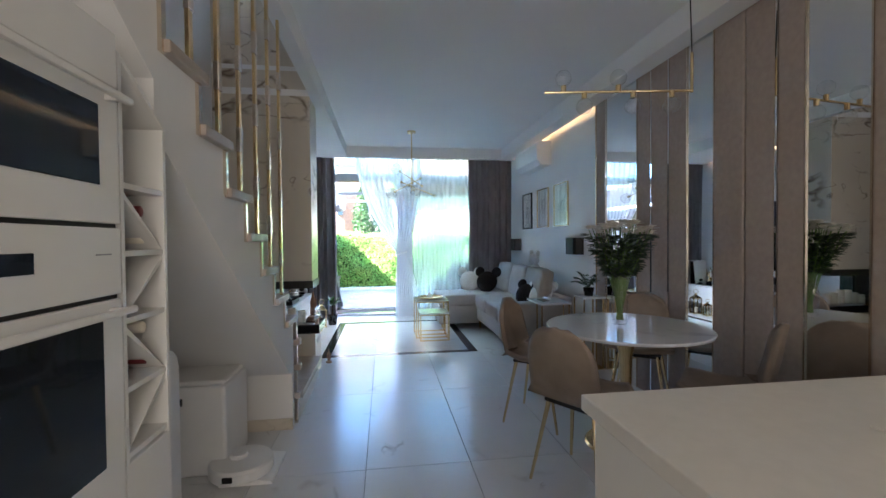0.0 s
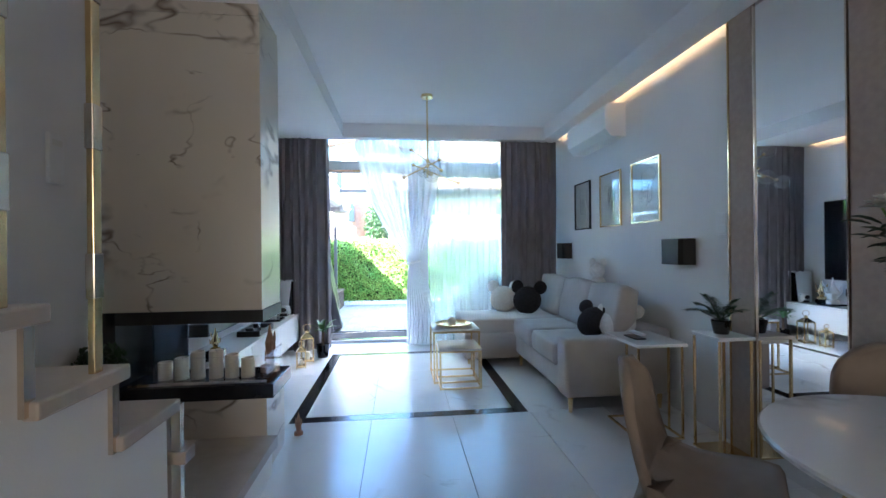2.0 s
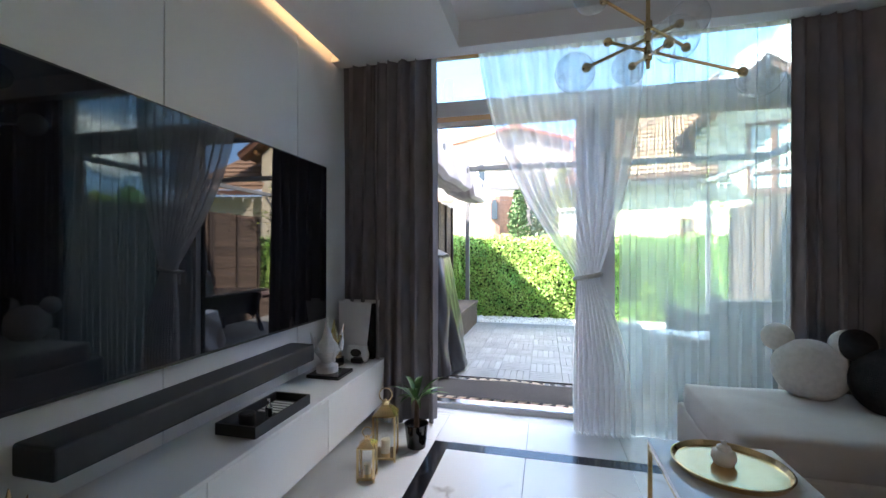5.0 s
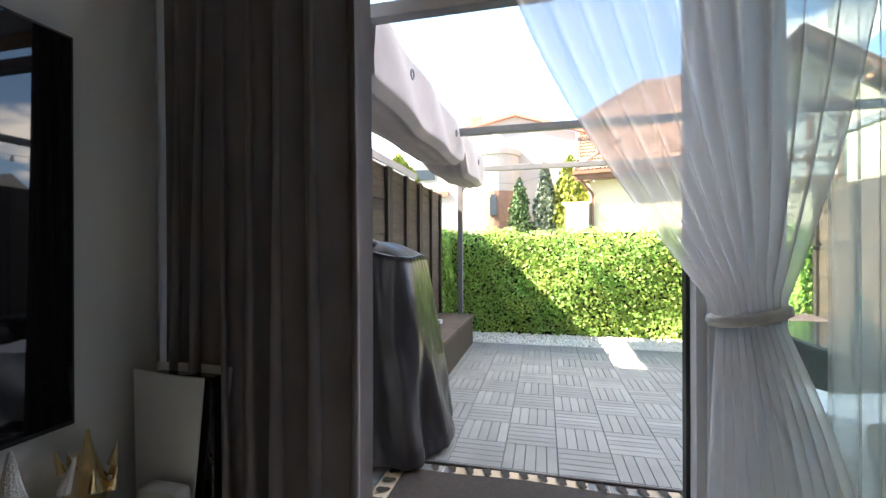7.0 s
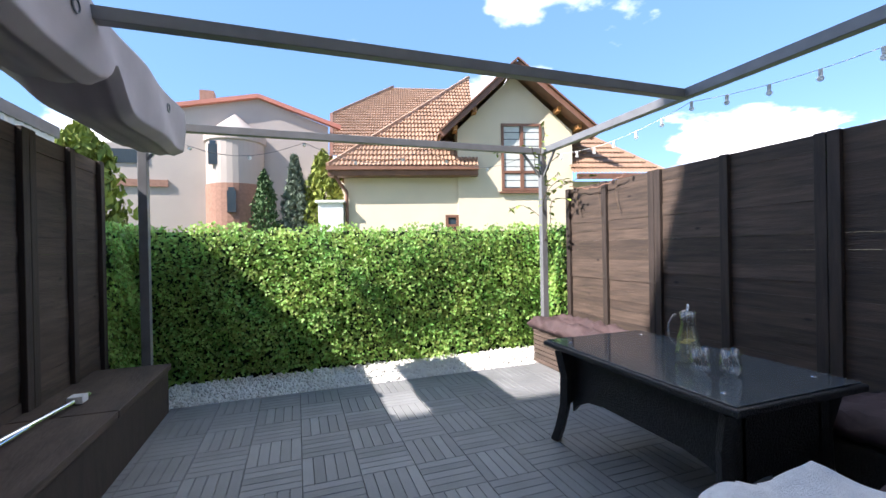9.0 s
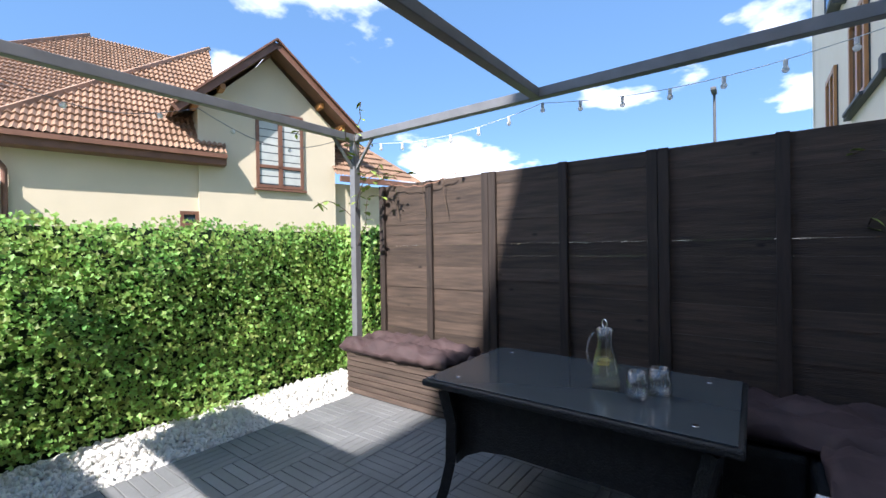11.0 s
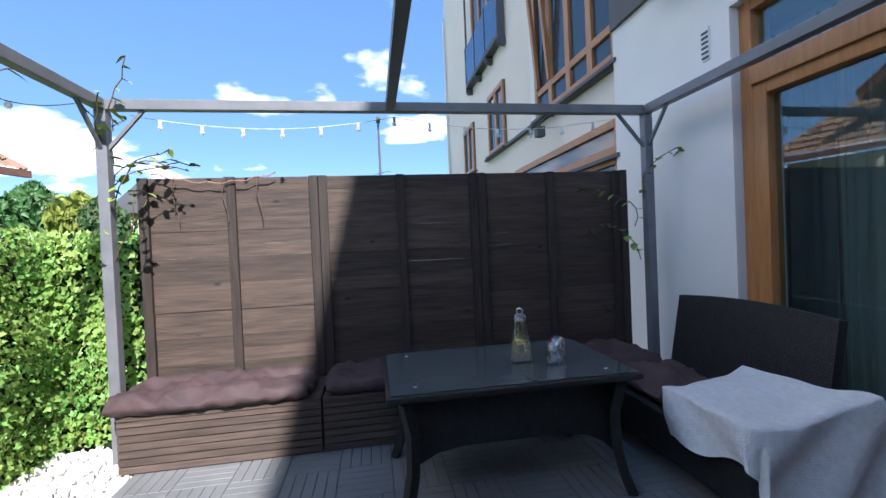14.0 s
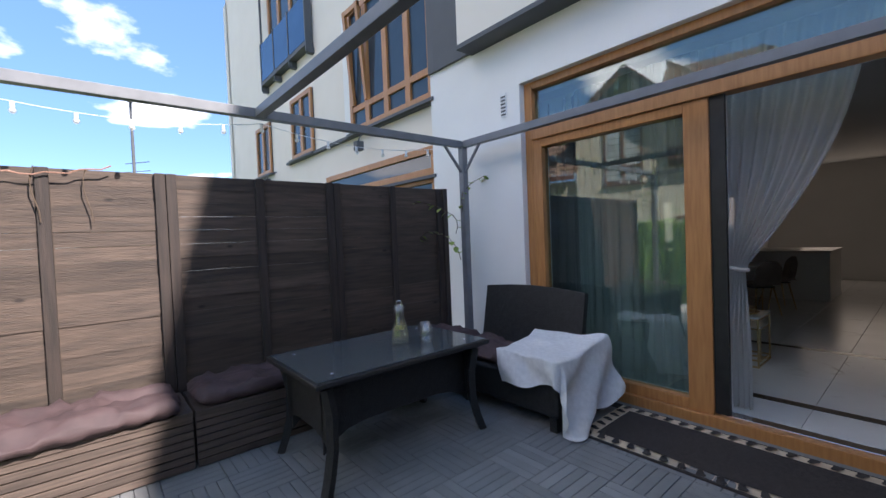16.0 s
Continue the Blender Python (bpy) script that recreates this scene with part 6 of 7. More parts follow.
def towel_fn(u, v):
    # flung over the seat's corner: flat on top, then falling past the end and the front in soft pleats
    a = radians(9)
    p, q = (u - 0.5) * 1.10, (v - 0.5) * 0.84
    x, y = 1.08 + p * math.cos(a) - q * math.sin(a), 8.18 + p * math.sin(a) + q * math.cos(a)
    ex, ey = 1.07, 8.40
    top = 0.51 + 0.16 * max(0.0, 8.12 - y) + 0.022 * noise.noise(Vector((x * 5, y * 5, 2.0)))
    dx, dy = max(0.0, ex - x), max(0.0, y - ey)
    drop = math.hypot(dx, dy) if dx and dy else dx + dy
    if drop:
        ang = math.atan2(dy, dx)
        out = 0.035 + 0.10 * drop + 0.12 * drop * math.sin(13 * (x + y) + 2.2 * ang)
        x = max(x, ex) - out * math.cos(ang) * (1 if dx else 0)
        y = min(y, ey) + out * math.sin(ang) * (1 if dy else 0)
    soft = drop - 0.03 * (1 - math.exp(-drop / 0.03)) if drop else 0.0
    w = 0.010 * noise.noise(Vector((u * 6, v * 6, 7.0))) + 0.006 * math.sin(u * 17 + 4 * v)
    return (x + w, y + w, max(DK + 0.015, top - soft + w))


bm = sheet(60, 60, towel_fn)
sheet(60, 60, lambda u, v: tuple(Vector(towel_fn(0.5 + (u - 0.5) * 0.985, 0.5 + (v - 0.5) * 0.985)) + Vector((0.006, -0.006, -0.009))), bm=bm)
solo("towel", bm, M["towel"], "white terry towel thrown over the rattan bench", "towel", smooth=True)

# garden table
gt = thing("garden_table", (1.9, 9.29, DK), label="black rattan table with a grey glass top and curved legs", category="table", world=True)
TX0, TX1, TY0, TY1, TZ = 1.50, 2.33, 8.62, 9.97, 0.645
part("glass_top", box(TX0 + 0.02, TX1 - 0.02, TY0 + 0.02, TY1 - 0.02, TZ - 0.006, TZ, 0.002), M["tableglass"], gt, "grey tinted glass plate")
part("apron", box(TX0, TX1, TY0, TY1, TZ - 0.042, TZ - 0.007, 0.010, 3), M["rattan"], gt)
arch = [(0.0, 0.0), (0.0, -0.44), (0.06, -0.38), (0.16, -0.33), (0.30, -0.31)]
for y in (TY0 + 0.10, TY1 - 0.12):
    w = TX1 - TX0 - 0.16
    deep = [(0.0, 0.0), (0.0, -0.42), (0.05, -0.375), (0.12, -0.34), (0.21, -0.325)]
    pts = [(TX0 + 0.08 + d, TZ - 0.043 + z) for d, z in deep] + [(TX0 + 0.08 + w - d, TZ - 0.043 + z) for d, z in deep[::-1]]
    part("end_panel", prism(pts, "y", y, y + 0.02), M["rattan"], gt)
for x in (TX0 + 0.16, TX1 - 0.18):
    w = TY1 - TY0 - 0.2
    pts = [(TY0 + 0.1 + d, TZ - 0.043 + z) for d, z in arch] + [(TY0 + 0.1 + w - d, TZ - 0.043 + z) for d, z in arch[::-1]]
    part("side_panel", prism(pts, "x", x, x + 0.02), M["rattan"], gt)
for x, sx in ((TX0 + 0.07, -1), (TX1 - 0.07, 1)):
    for y, sy in ((TY0 + 0.09, -1), (TY1 - 0.09, 1)):
        bm = bmesh.new()
        pts = [(0.0, TZ - 0.06), (-0.035, 0.42), (-0.03, 0.22), (0.0, 0.08), (0.035, DK)]
        for (d0, z0), (d1, z1) in zip(pts, pts[1:]):
            bar((x + sx * d0 * 0.5, y + sy * d0, z0), (x + sx * d1 * 0.5, y + sy * d1, z1), 0.05, 0.05, bm)
        part("leg", bm, M["rattan"], gt)
for x in (TX0 + 0.12, TX1 - 0.12):
    for y in (TY0 + 0.15, TY1 - 0.15):
        part("glass_stud", lathe((x, y, TZ), [(0.013, 0), (0.011, 0.003), (0, 0.003)], 14), M["chrome"], gt)
jg = thing("water_jug", (1.88, 9.16, TZ), label="glass carafe of lemon water on the garden table", category="jug")
outer = [(0.056, 0.0), (0.064, 0.012), (0.063, 0.07), (0.052, 0.14), (0.037, 0.195), (0.034, 0.225), (0.043, 0.27)]
part("glass", lathe((0, 0, 0), outer + [(r - 0.0035, z) for r, z in outer[:0:-1]] + [(0.0, 0.014)], 32), M["globe"], jg, smooth=True)
part("lemon_water", lathe((0, 0, 0.016), [(0.056, 0), (0.0585, 0.05), (0.049, 0.115), (0.0, 0.116)], 28), M["juice"], jg, smooth=True)
part("lid", lathe((0, 0, 0.262), [(0.036, 0), (0.04, 0.008), (0.03, 0.02), (0.0, 0.022)], 20), M["globe"], jg, smooth=True)
part("lid_ring", ring((0, 0, 0.297), 0.018, 0.018, 0.004, (0.6, 0.8, 0), (0, 0, 1), 18, 6), M["chrome"], jg, smooth=True)
bm = bmesh.new()
for k in range(10):
    a, b = -1.4 + 2.8 * k / 10, -1.4 + 2.8 * (k + 1) / 10
    tube((0.045 + 0.05 * math.cos(a), 0, 0.175 + 0.085 * math.sin(a)), (0.045 + 0.05 * math.cos(b), 0, 0.175 + 0.085 * math.sin(b)), 0.006, seg=7, bm=bm)
bmesh.ops.rotate(bm, cent=(0, 0, 0), matrix=Matrix.Rotation(radians(140), 3, "Z"), verts=bm.verts)
part("handle", bm, M["globe"], jg, smooth=True)
M["lemon"] = pbr("lemon_slice", (0.75, 0.62, 0.16), (0.70, 0.58, 0.2), 20, 0.5)
for lx, lz in ((0.012, 0.118), (-0.016, 0.108)):
    part("lemon_slice", lathe((lx, 0.004, lz), [(0.027, 0), (0.027, 0.005), (0, 0.005)], 16), M["lemon"], jg)
for gx, gy in ((1.77, 9.00), (1.88, 8.93)):
    g = thing("drinking_glass", (gx, gy, TZ), label="empty rounded drinking glass on the garden table", category="glass", group="glasses on the table")
    part("bowl", lathe((0, 0, 0), [(0.028, 0), (0.044, 0.02), (0.049, 0.055), (0.038, 0.125), (0.035, 0.125), (0.045, 0.055), (0.040, 0.024), (0, 0.016)], 26), M["globe"], g, smooth=True)

# covered grill
def cover_fn(u, v):
    # boxy hood with soft corners, hanging in a few deep folds that widen towards the deck
    a = 2 * math.pi * u
    rad = 0.265 + 0.135 * v ** 0.75
    sq = 1 / (abs(math.cos(a)) ** 5 + abs(math.sin(a)) ** 5) ** (1 / 5)
    deep = max(0, v - 0.28) / 0.72
    fold = 1 + 0.30 * deep * (abs(math.sin(a * 2.5 + 0.8 * v + 0.9)) ** 0.5 - 0.62) + 0.045 * deep * math.sin(a * 7 + 4 * math.sin(3 * v))
    fold += 0.20 * deep * (0.35 - abs(noise.noise(Vector((1.7 * math.cos(a) + 5, 1.7 * math.sin(a), 1.1 * v))))) + 0.05 * (0.3 - abs(noise.noise(Vector((3.4 * math.cos(a), 3.4 * math.sin(a), 3.5 * v + 2))))) + 0.014 * noise.noise(Vector((9 * math.cos(a), 9 * math.sin(a), 7 * v)))
    x, y = rad * sq * fold * math.cos(a) * 0.95, rad * sq * fold * math.sin(a)
    z = 1.23 - 1.22 * v + (0.05 * noise.noise(Vector((3 * x, 3 * y, 1.7))) - 0.12 * (x + 0.4 * y)) * (1 - v)
    return (-1.18 - 0.05 * (1 - v) + x, 8.52 + y, max(DK + 0.01, z))


bq = thing("covered_grill", (-1.2, 8.5, DK), label="barbecue grill under a black vinyl cover reaching the deck", category="grill", world=True)
bm = sheet(144, 30, cover_fn)


def lid_fn(u, v):
    a = 2 * math.pi * u
    p = cover_fn(u, 0)
    c = Vector((-1.30, 8.50, 1.315))
    q = Vector(p).lerp(c, v)
    heap = math.exp(-((q.x + 1.38) ** 2 + (q.y - 8.34) ** 2) / 0.018)
    crease = abs(noise.noise(Vector((q.x * 7, q.y * 7, 0.4))))
    return (q.x, q.y, q.z + 0.03 * math.sin(math.pi * v) + v * (0.06 * heap - 0.05 * crease * (0.4 + heap)))


sheet(144, 20, lid_fn, bm=bm)
bmesh.ops.remove_doubles(bm, verts=bm.verts, dist=0.0008)
part("cover", bm, M["cover"], bq, smooth=True)
part("hem", sheet(144, 1, lambda u, v: tuple(Vector(cover_fn(u, 0.93 + 0.06 * v)) + Vector((0.006 * math.cos(6.283 * u), 0.006 * math.sin(6.283 * u), 0)))), M["cover"], bq, "stitched hem of the cover", smooth=True)
def fold_fn(u, v):
    # slack of the cover gathered into a crumpled heap on the lid
    a, e = 2 * math.pi * u, math.pi / 2 * v
    d = Vector((math.cos(a) * math.cos(e), math.sin(a) * math.cos(e), math.sin(e)))
    k = 1 + 0.5 * noise.noise(d * 2.1 + Vector((4, 1, 0))) + 0.22 * (0.5 - abs(noise.noise(d * 5.5)))
    return (-1.37 + 0.17 * k * d.x, 8.40 + 0.14 * k * d.y, 1.225 + 0.125 * k * d.z)


part("top_fold", sheet(60, 20, fold_fn), M["cover"], bq, smooth=True)

# door mat
mt = thing("door_mat", (0.1, 7.9, DK), label="dark brown door mat with a beige patterned border", category="mat", world=True)
MX0, MX1, MY0, MY1 = -1.05, 1.02, 7.58, 8.26
part("field", sheet(60, 16, lambda u, v: (MX0 + 0.1 + (MX1 - MX0 - 0.2) * u, MY0 + 0.09 + (MY1 - MY0 - 0.18) * v, DK + 0.012 + 0.006 * math.sin(u * 13) * math.sin(v * 5))), M["matrug"], mt)
part("border", sheet(60, 16, lambda u, v: (MX0 + (MX1 - MX0) * u, MY0 + (MY1 - MY0) * v, DK + 0.004 + 0.006 * math.sin(u * 13) * math.sin(v * 5))), M["matedge"], mt)
def blot(x, y, turn):
    # woven dark patch: two joined lobes
    bm = bmesh.new()
    z = DK + 0.0145 + 0.006 * math.sin((x - MX0) / (MX1 - MX0) * 13) * math.sin((y - MY0) / (MY1 - MY0) * 5)
    vs = []
    for i in range(18):
        t = 2 * math.pi * i / 18
        q = 0.030 * (1 + 0.28 * math.cos(2 * t) + 0.16 * math.cos(3 * t))
        vs.append(bm.verts.new((x + q * math.cos(t + turn), y + q * math.sin(t + turn), z)))
    bm.faces.new(vs)
    part("border_patch", bm, M["matrug"], mt)


for k in range(20):
    x = MX0 + 0.06 + (MX1 - MX0 - 0.12) * k / 19
    blot(x, MY0 + 0.042, 1.2)
    blot(x, MY1 - 0.048, -1.2)
for k in range(1, 6):
    y = MY0 + 0.042 + (MY1 - MY0 - 0.09) * k / 6
    blot(MX0 + 0.05, y, 0.3)
    blot(MX1 - 0.05, y, 2.8)
part("edging", box(MX0 - 0.008, MX1 + 0.008, MY1 - 0.006, MY1 + 0.008, DK, DK + 0.014), M["matrug"], mt)

# string lights along the right beam
M["bulbw"] = sheer_mat("milky_bulb", (0.9, 0.9, 0.88), 0.25)
M["vineleaf"] = pbr("young_vine_leaf", (0.30, 0.38, 0.07), (0.17, 0.26, 0.045), 10, 0.5)
sl = thing("string_lights", (PXR, 9.7, 2.3), label="string of small clear bulbs hung along the pergola beam", category="string lights", world=True)
bm = bmesh.new()
pts = []
for k in range(41):
    f = k / 40
    pts.append((PXR + 0.03, 11.6 - 3.6 * f, 2.335 - 0.09 * abs(math.sin(math.pi * f * 2)) ** 0.9))
for p, q in zip(pts, pts[1:]):
    tube(p, q, 0.0022, seg=5, bm=bm)
part("cable", bm, M["plastic"], sl)
for k in range(2, 40, 3):
    p = pts[k]
    b = part("bulb_socket", tube(p, (p[0], p[1], p[2] - 0.035), 0.011, seg=8), M["plastic"], sl)
    part("bulb", ball((p[0], p[1], p[2] - 0.052), 0.017, u=12, v=8), M["bulbw"], b, smooth=True)
pts2 = [(PXL + 0.1 + 3.7 * k / 30, PYF + 0.04, 2.34 - 0.16 * abs(math.sin(math.pi * k / 10))) for k in range(31)]
bm = bmesh.new()
for p, q in zip(pts2, pts2[1:]):
    tube(p, q, 0.003, seg=5, bm=bm)
part("cable", bm, M["steel"], sl)
for k in range(2, 30, 4):
    p = pts2[k]
    part("bulb", ball((p[0], p[1], p[2] - 0.02), 0.018, u=10, v=7), M["bulbw"], sl, smooth=True)

# climbing plant
def climber(name, x, y, z0, z1, n, seed, label):
    c = thing(name, (x, y, DK), label=label, category="climbing plant", world=True)
    rnd = random.Random(seed)
    bm, lf = bmesh.new(), bmesh.new()
    for s in range(n):
        p = Vector((x + rnd.uniform(-0.05, 0.05), y + rnd.uniform(-0.05, 0.05), rnd.uniform(z0, z1 - 0.4)))
        d = Vector((rnd.uniform(-0.3, 0.3), rnd.uniform(-0.3, 0.3), 1)).normalized()
        for k in range(rnd.randint(5, 11)):
            q = p + d * 0.075
            tube(p, q, 0.004, seg=5, bm=bm)
            p = q
            d = (d + Vector((rnd.uniform(-0.5, 0.5), rnd.uniform(-0.5, 0.5), rnd.uniform(-0.45, 0.25)))).normalized()
            for _ in range(1):
                t = p + Vector((rnd.uniform(-1, 1), rnd.uniform(-1, 1), rnd.uniform(-0.8, 0.2))) * 0.085
                blade(lf, p, t, rnd.uniform(0.04, 0.07), 0.008, 3)
    part("vines", bm, M["bark"], c)
    part("leaves", lf, M["vineleaf"], c)


climber("vine", PXR, PYF - 0.02, 1.3, 2.7, 9, 4, "thin climbing vine with young leaves on the pergola post")
climber("vine", PXR + 0.03, PYN + 0.06, 1.1, 2.2, 3, 6, "sparse vine on the post by the house")

# dry vine and cable over the fence top
dv = thing("fence_cable", (2.95, 11.2, 1.95), label="orange cable and dry tendrils hung over the fence top", category="cable", world=True)
bm = bmesh.new()
pts = [(2.93, 11.6 - 0.055 * k, 1.97 - 0.07 * math.sin(math.pi * k / 16) + 0.01 * math.sin(k * 2)) for k in range(17)]
for p, q in zip(pts, pts[1:]):
    tube(p, q, 0.005, seg=5, bm=bm)
part("cable", bm, M["brick"], dv)
for yy in (11.45, 11.1, 10.85):
    bm = bmesh.new()
    for k in range(5):
        tube((2.94, yy + 0.02 * math.sin(k), 1.95 - 0.07 * k), (2.94, yy + 0.02 * math.sin(k + 1), 1.88 - 0.07 * k), 0.004, seg=5, bm=bm)
    part("tendril", bm, M["bark"], dv)

# ---- houses beyond the hedge ----
def roof_plane(p0, eu, ev, nu, nv, wave=0.08, step=0.07, rib=0.30, row=0.46):
    """A tiled roof field from corner p0 along the eave eu and up the slope ev: ribs across, stepped rows."""
    p0, eu, ev = Vector(p0), Vector(eu), Vector(ev)
    n = eu.cross(ev).normalized()
    if n.z < 0:
        n = -n
    lu, lv = eu.length, ev.length
    bm = bmesh.new()
    cols = int(lu / rib) * 4
    rows = int(lv / row)
    prev = None
    for r in range(rows):
        for off, hgt in ((0.0, step), (0.999, 0.0)):
            f = min(1, (r + off) / rows)
            cur = [bm.verts.new(p0 + eu * (c / cols) + ev * f + n * (hgt + wave * math.sin(math.pi * c / 2) ** 2)) for c in range(cols + 1)]
            if prev:
                for c in range(cols):
                    bm.faces.new((prev[c], prev[c + 1], cur[c + 1], cur[c]))
            prev = cur
    return bm


def house_window(par, u0, u1, z0, z1, o, d, n, blind=True):
    """A window with frame, mullion and blinds on a wall through o along d with outward n."""
    def P(u, z, off):
        return o + d * u + n * off + Vector((0, 0, z))

    def slab(name, ua, ub, za, zb, f0, f1, m, pp):
        bm = bmesh.new()
        vs = [bm.verts.new(P(u, z, f)) for f in (f0, f1) for (u, z) in ((ua, za), (ub, za), (ub, zb), (ua, zb))]
        for q in ((0, 1, 2, 3), (4, 7, 6, 5), (0, 4, 5, 1), (1, 5, 6, 2), (2, 6, 7, 3), (3, 7, 4, 0)):
            bm.faces.new([vs[i] for i in q])
        bmesh.ops.recalc_face_normals(bm, faces=bm.faces)
        return part(name, bm, m, pp)

    w = slab("window", u0, u1, z0, z1, 0.0, 0.02, M["winglass"], par)
    t = 0.10
    for a in ((u0, u0 + t, z0, z1), (u1 - t, u1, z0, z1), (u0 + t, u1 - t, z0, z0 + t), (u0 + t, u1 - t, z1 - t, z1), ((u0 + u1) / 2 - 0.07, (u0 + u1) / 2 + 0.07, z0 + t, z1 - t), (u0 + t, u1 - t, z0 + (z1 - z0) * 0.26, z0 + (z1 - z0) * 0.26 + 0.1)):
        slab("window_frame", *a, 0.01, 0.07, M["fascia"], w)
    slab("sill", u0 - 0.08, u1 + 0.08, z0 - 0.1, z0 - 0.03, 0.0, 0.14, M["fascia"], w)
    if blind:
        for k in range(9):
            za = z0 + t + (z1 - z0 - 2 * t) * k / 9
            slab("blind", u0 + t, u1 - t, za + 0.05, za + (z1 - z0) / 9 * 0.985, 0.021, 0.024, M["blind"], w)


D, V = Vector((0.9703, -0.2419, 0)), Vector((0.2419, 0.9703, 0))
O = Vector((7.42, 21.8, 0))
ho = thing("cream_house", tuple(O), label="cream rendered house with brown tiled roofs and a gabled front", category="house", kind="structure", world=True)


def at(u, v, z):
    return O + D * u + V * v + Vector((0, 0, z))


def body(name, outline, v0, v1, m):
    bm = bmesh.new()
    a = [bm.verts.new(at(u, v0, z)) for u, z in outline]
    b = [bm.verts.new(at(u, v1, z)) for u, z in outline]
    bm.faces.new(a)
    bm.faces.new(b[::-1])
    for i in range(len(outline)):
        j = (i + 1) % len(outline)
        bm.faces.new((a[i], b[i], b[j], a[j]))
    bmesh.ops.recalc_face_normals(bm, faces=bm.faces)
    return part(name, bm, m, ho)


def roof_field(name, corners, across):
    """A tiled roof face cut to its corners, which go round it; across: the way its eave runs."""
    pts = [at(*c) for c in corners]
    n = (pts[1] - pts[0]).cross(pts[2] - pts[0]).normalized()
    if n.z < 0:
        n = -n
    up = n.cross(across).normalized()
    if up.z < 0:
        up = -up
    us, vs = [(p - pts[0]).dot(across) for p in pts], [(p - pts[0]).dot(up) for p in pts]
    bm = roof_plane(pts[0] + across * min(us) + up * min(vs), across * (max(us) - min(us)), up * (max(vs) - min(vs)), 1, 1, 0.055, 0.06, 0.28, 0.36)
    mid = sum(pts, Vector()) / len(pts)
    for p, q in zip(pts, pts[1:] + pts[:1]):
        side = (q - p).cross(n).normalized()
        if side.dot(mid - p) > 0:
            side = -side
        bmesh.ops.bisect_plane(bm, geom=bm.verts[:] + bm.edges[:] + bm.faces[:], plane_co=p, plane_no=side, clear_outer=True)
    return part(name, bm, M["rooftile"], ho)


PU, PZT = 0.42, 8.02  # gable's peak
body("gable_wall", [(-1.75, -0.2), (2.72, -0.2), (2.72, 5.72), (PU, 7.80), (-1.75, 5.72)], 0, 7.0, M["creamwall"])
body("wing_wall", [(-6.0, -0.2), (-1.74, -0.2), (-1.74, 4.1), (-6.0, 4.1)], 0.1, 7.0, M["creamwall"])
body("right_wall", [(2.71, -0.2), (6.0, -0.2), (6.0, 3.8), (2.71, 3.8)], 0.3, 7.0, M["creamwall"])
body("back_wall", [(-7.4, -0.2), (3.0, -0.2), (3.0, 5.4), (-7.4, 5.4)], 4.2, 12.0, M["creamwall"])
for ue, ze in ((-2.45, 5.39), (3.46, 5.5)):
    roof_field("roof", [(ue, -0.7, ze), (PU, -0.7, PZT), (PU, 7.0, PZT), (ue, 7.0, ze)], V)
    part("verge_board", bar(at(ue, -0.72, ze - 0.03), at(PU, -0.72, PZT - 0.01), 0.05, 0.24), M["fascia"], ho)
    part("verge_capping", bar(at(ue, -0.76, ze + 0.10), at(PU, -0.76, PZT + 0.12), 0.16, 0.05), M["fascia"], ho)
    part("verge_soffit", bar(at(ue, -0.36, ze - 0.10), at(PU, -0.36, PZT - 0.09), 0.66, 0.03), M["fascia"], ho)
    for f in (0.20, 0.46):
        p = at(ue, -0.45, ze - 0.24).lerp(at(PU, -0.45, PZT - 0.24), f)
        part("purlin_end", bar(p, p + V * 0.5, 0.15, 0.17), M["oak"], ho)
# low wing with a hipped roof, its eave and gutter
roof_field("wing_roof", [(-6.5, -0.4, 4.26), (-1.05, -0.4, 4.26), (-0.34, 5.76, 9.98)], D)
roof_field("wing_roof", [(-6.5, -0.4, 4.26), (-0.34, 5.76, 9.98), (-6.5, 11.9, 4.26)], V)
part("hip_line", bar(at(-6.5, -0.4, 4.32), at(-0.34, 5.76, 10.06), 0.15, 0.15), M["rooftile"], ho)
part("wing_eave", bar(at(-6.55, -0.46, 4.20), at(-1.05, -0.46, 4.20), 0.13, 0.13), M["fascia"], ho)
part("wing_fascia", bar(at(-6.5, -0.40, 4.05), at(-1.05, -0.40, 4.05), 0.05, 0.20), M["fascia"], ho)
part("wing_soffit", bar(at(-6.5, -0.14, 3.95), at(-1.05, -0.14, 3.95), 0.50, 0.03), M["fascia"], ho)
# taller block behind
roof_field("back_roof", [(-7.05, 4.0, 5.55), (-7.66, 8.0, 8.74), (-4.36, 11.72, 11.72), (0.53, 11.5, 11.54), (0.53, 4.0, 5.55)], D)
part("back_verge", bar(at(-7.10, 3.96, 5.50), at(-7.71, 8.0, 8.74), 0.16, 0.22), M["fascia"], ho)
part("back_hip", bar(at(-7.66, 8.0, 8.82), at(-4.36, 11.72, 11.80), 0.16, 0.16), M["rooftile"], ho)
part("skylight", box(-0.55, 0.55, -0.06, 0.06, 0, 0.4), M["winglass"], ho).matrix_local = Matrix.Translation(at(-1.9, 10.9, 11.25) - O)
roof_field("right_roof", [(2.6, -0.4, 3.96), (6.41, -0.4, 3.96), (2.6, 3.2, 7.3)], D)
part("right_eave", bar(at(2.72, -0.44, 3.88), at(6.45, -0.44, 3.88), 0.13, 0.20), M["fascia"], ho)
part("right_hip", bar(at(6.41, -0.4, 4.02), at(2.6, 3.2, 7.36), 0.14, 0.14), M["rooftile"], ho)
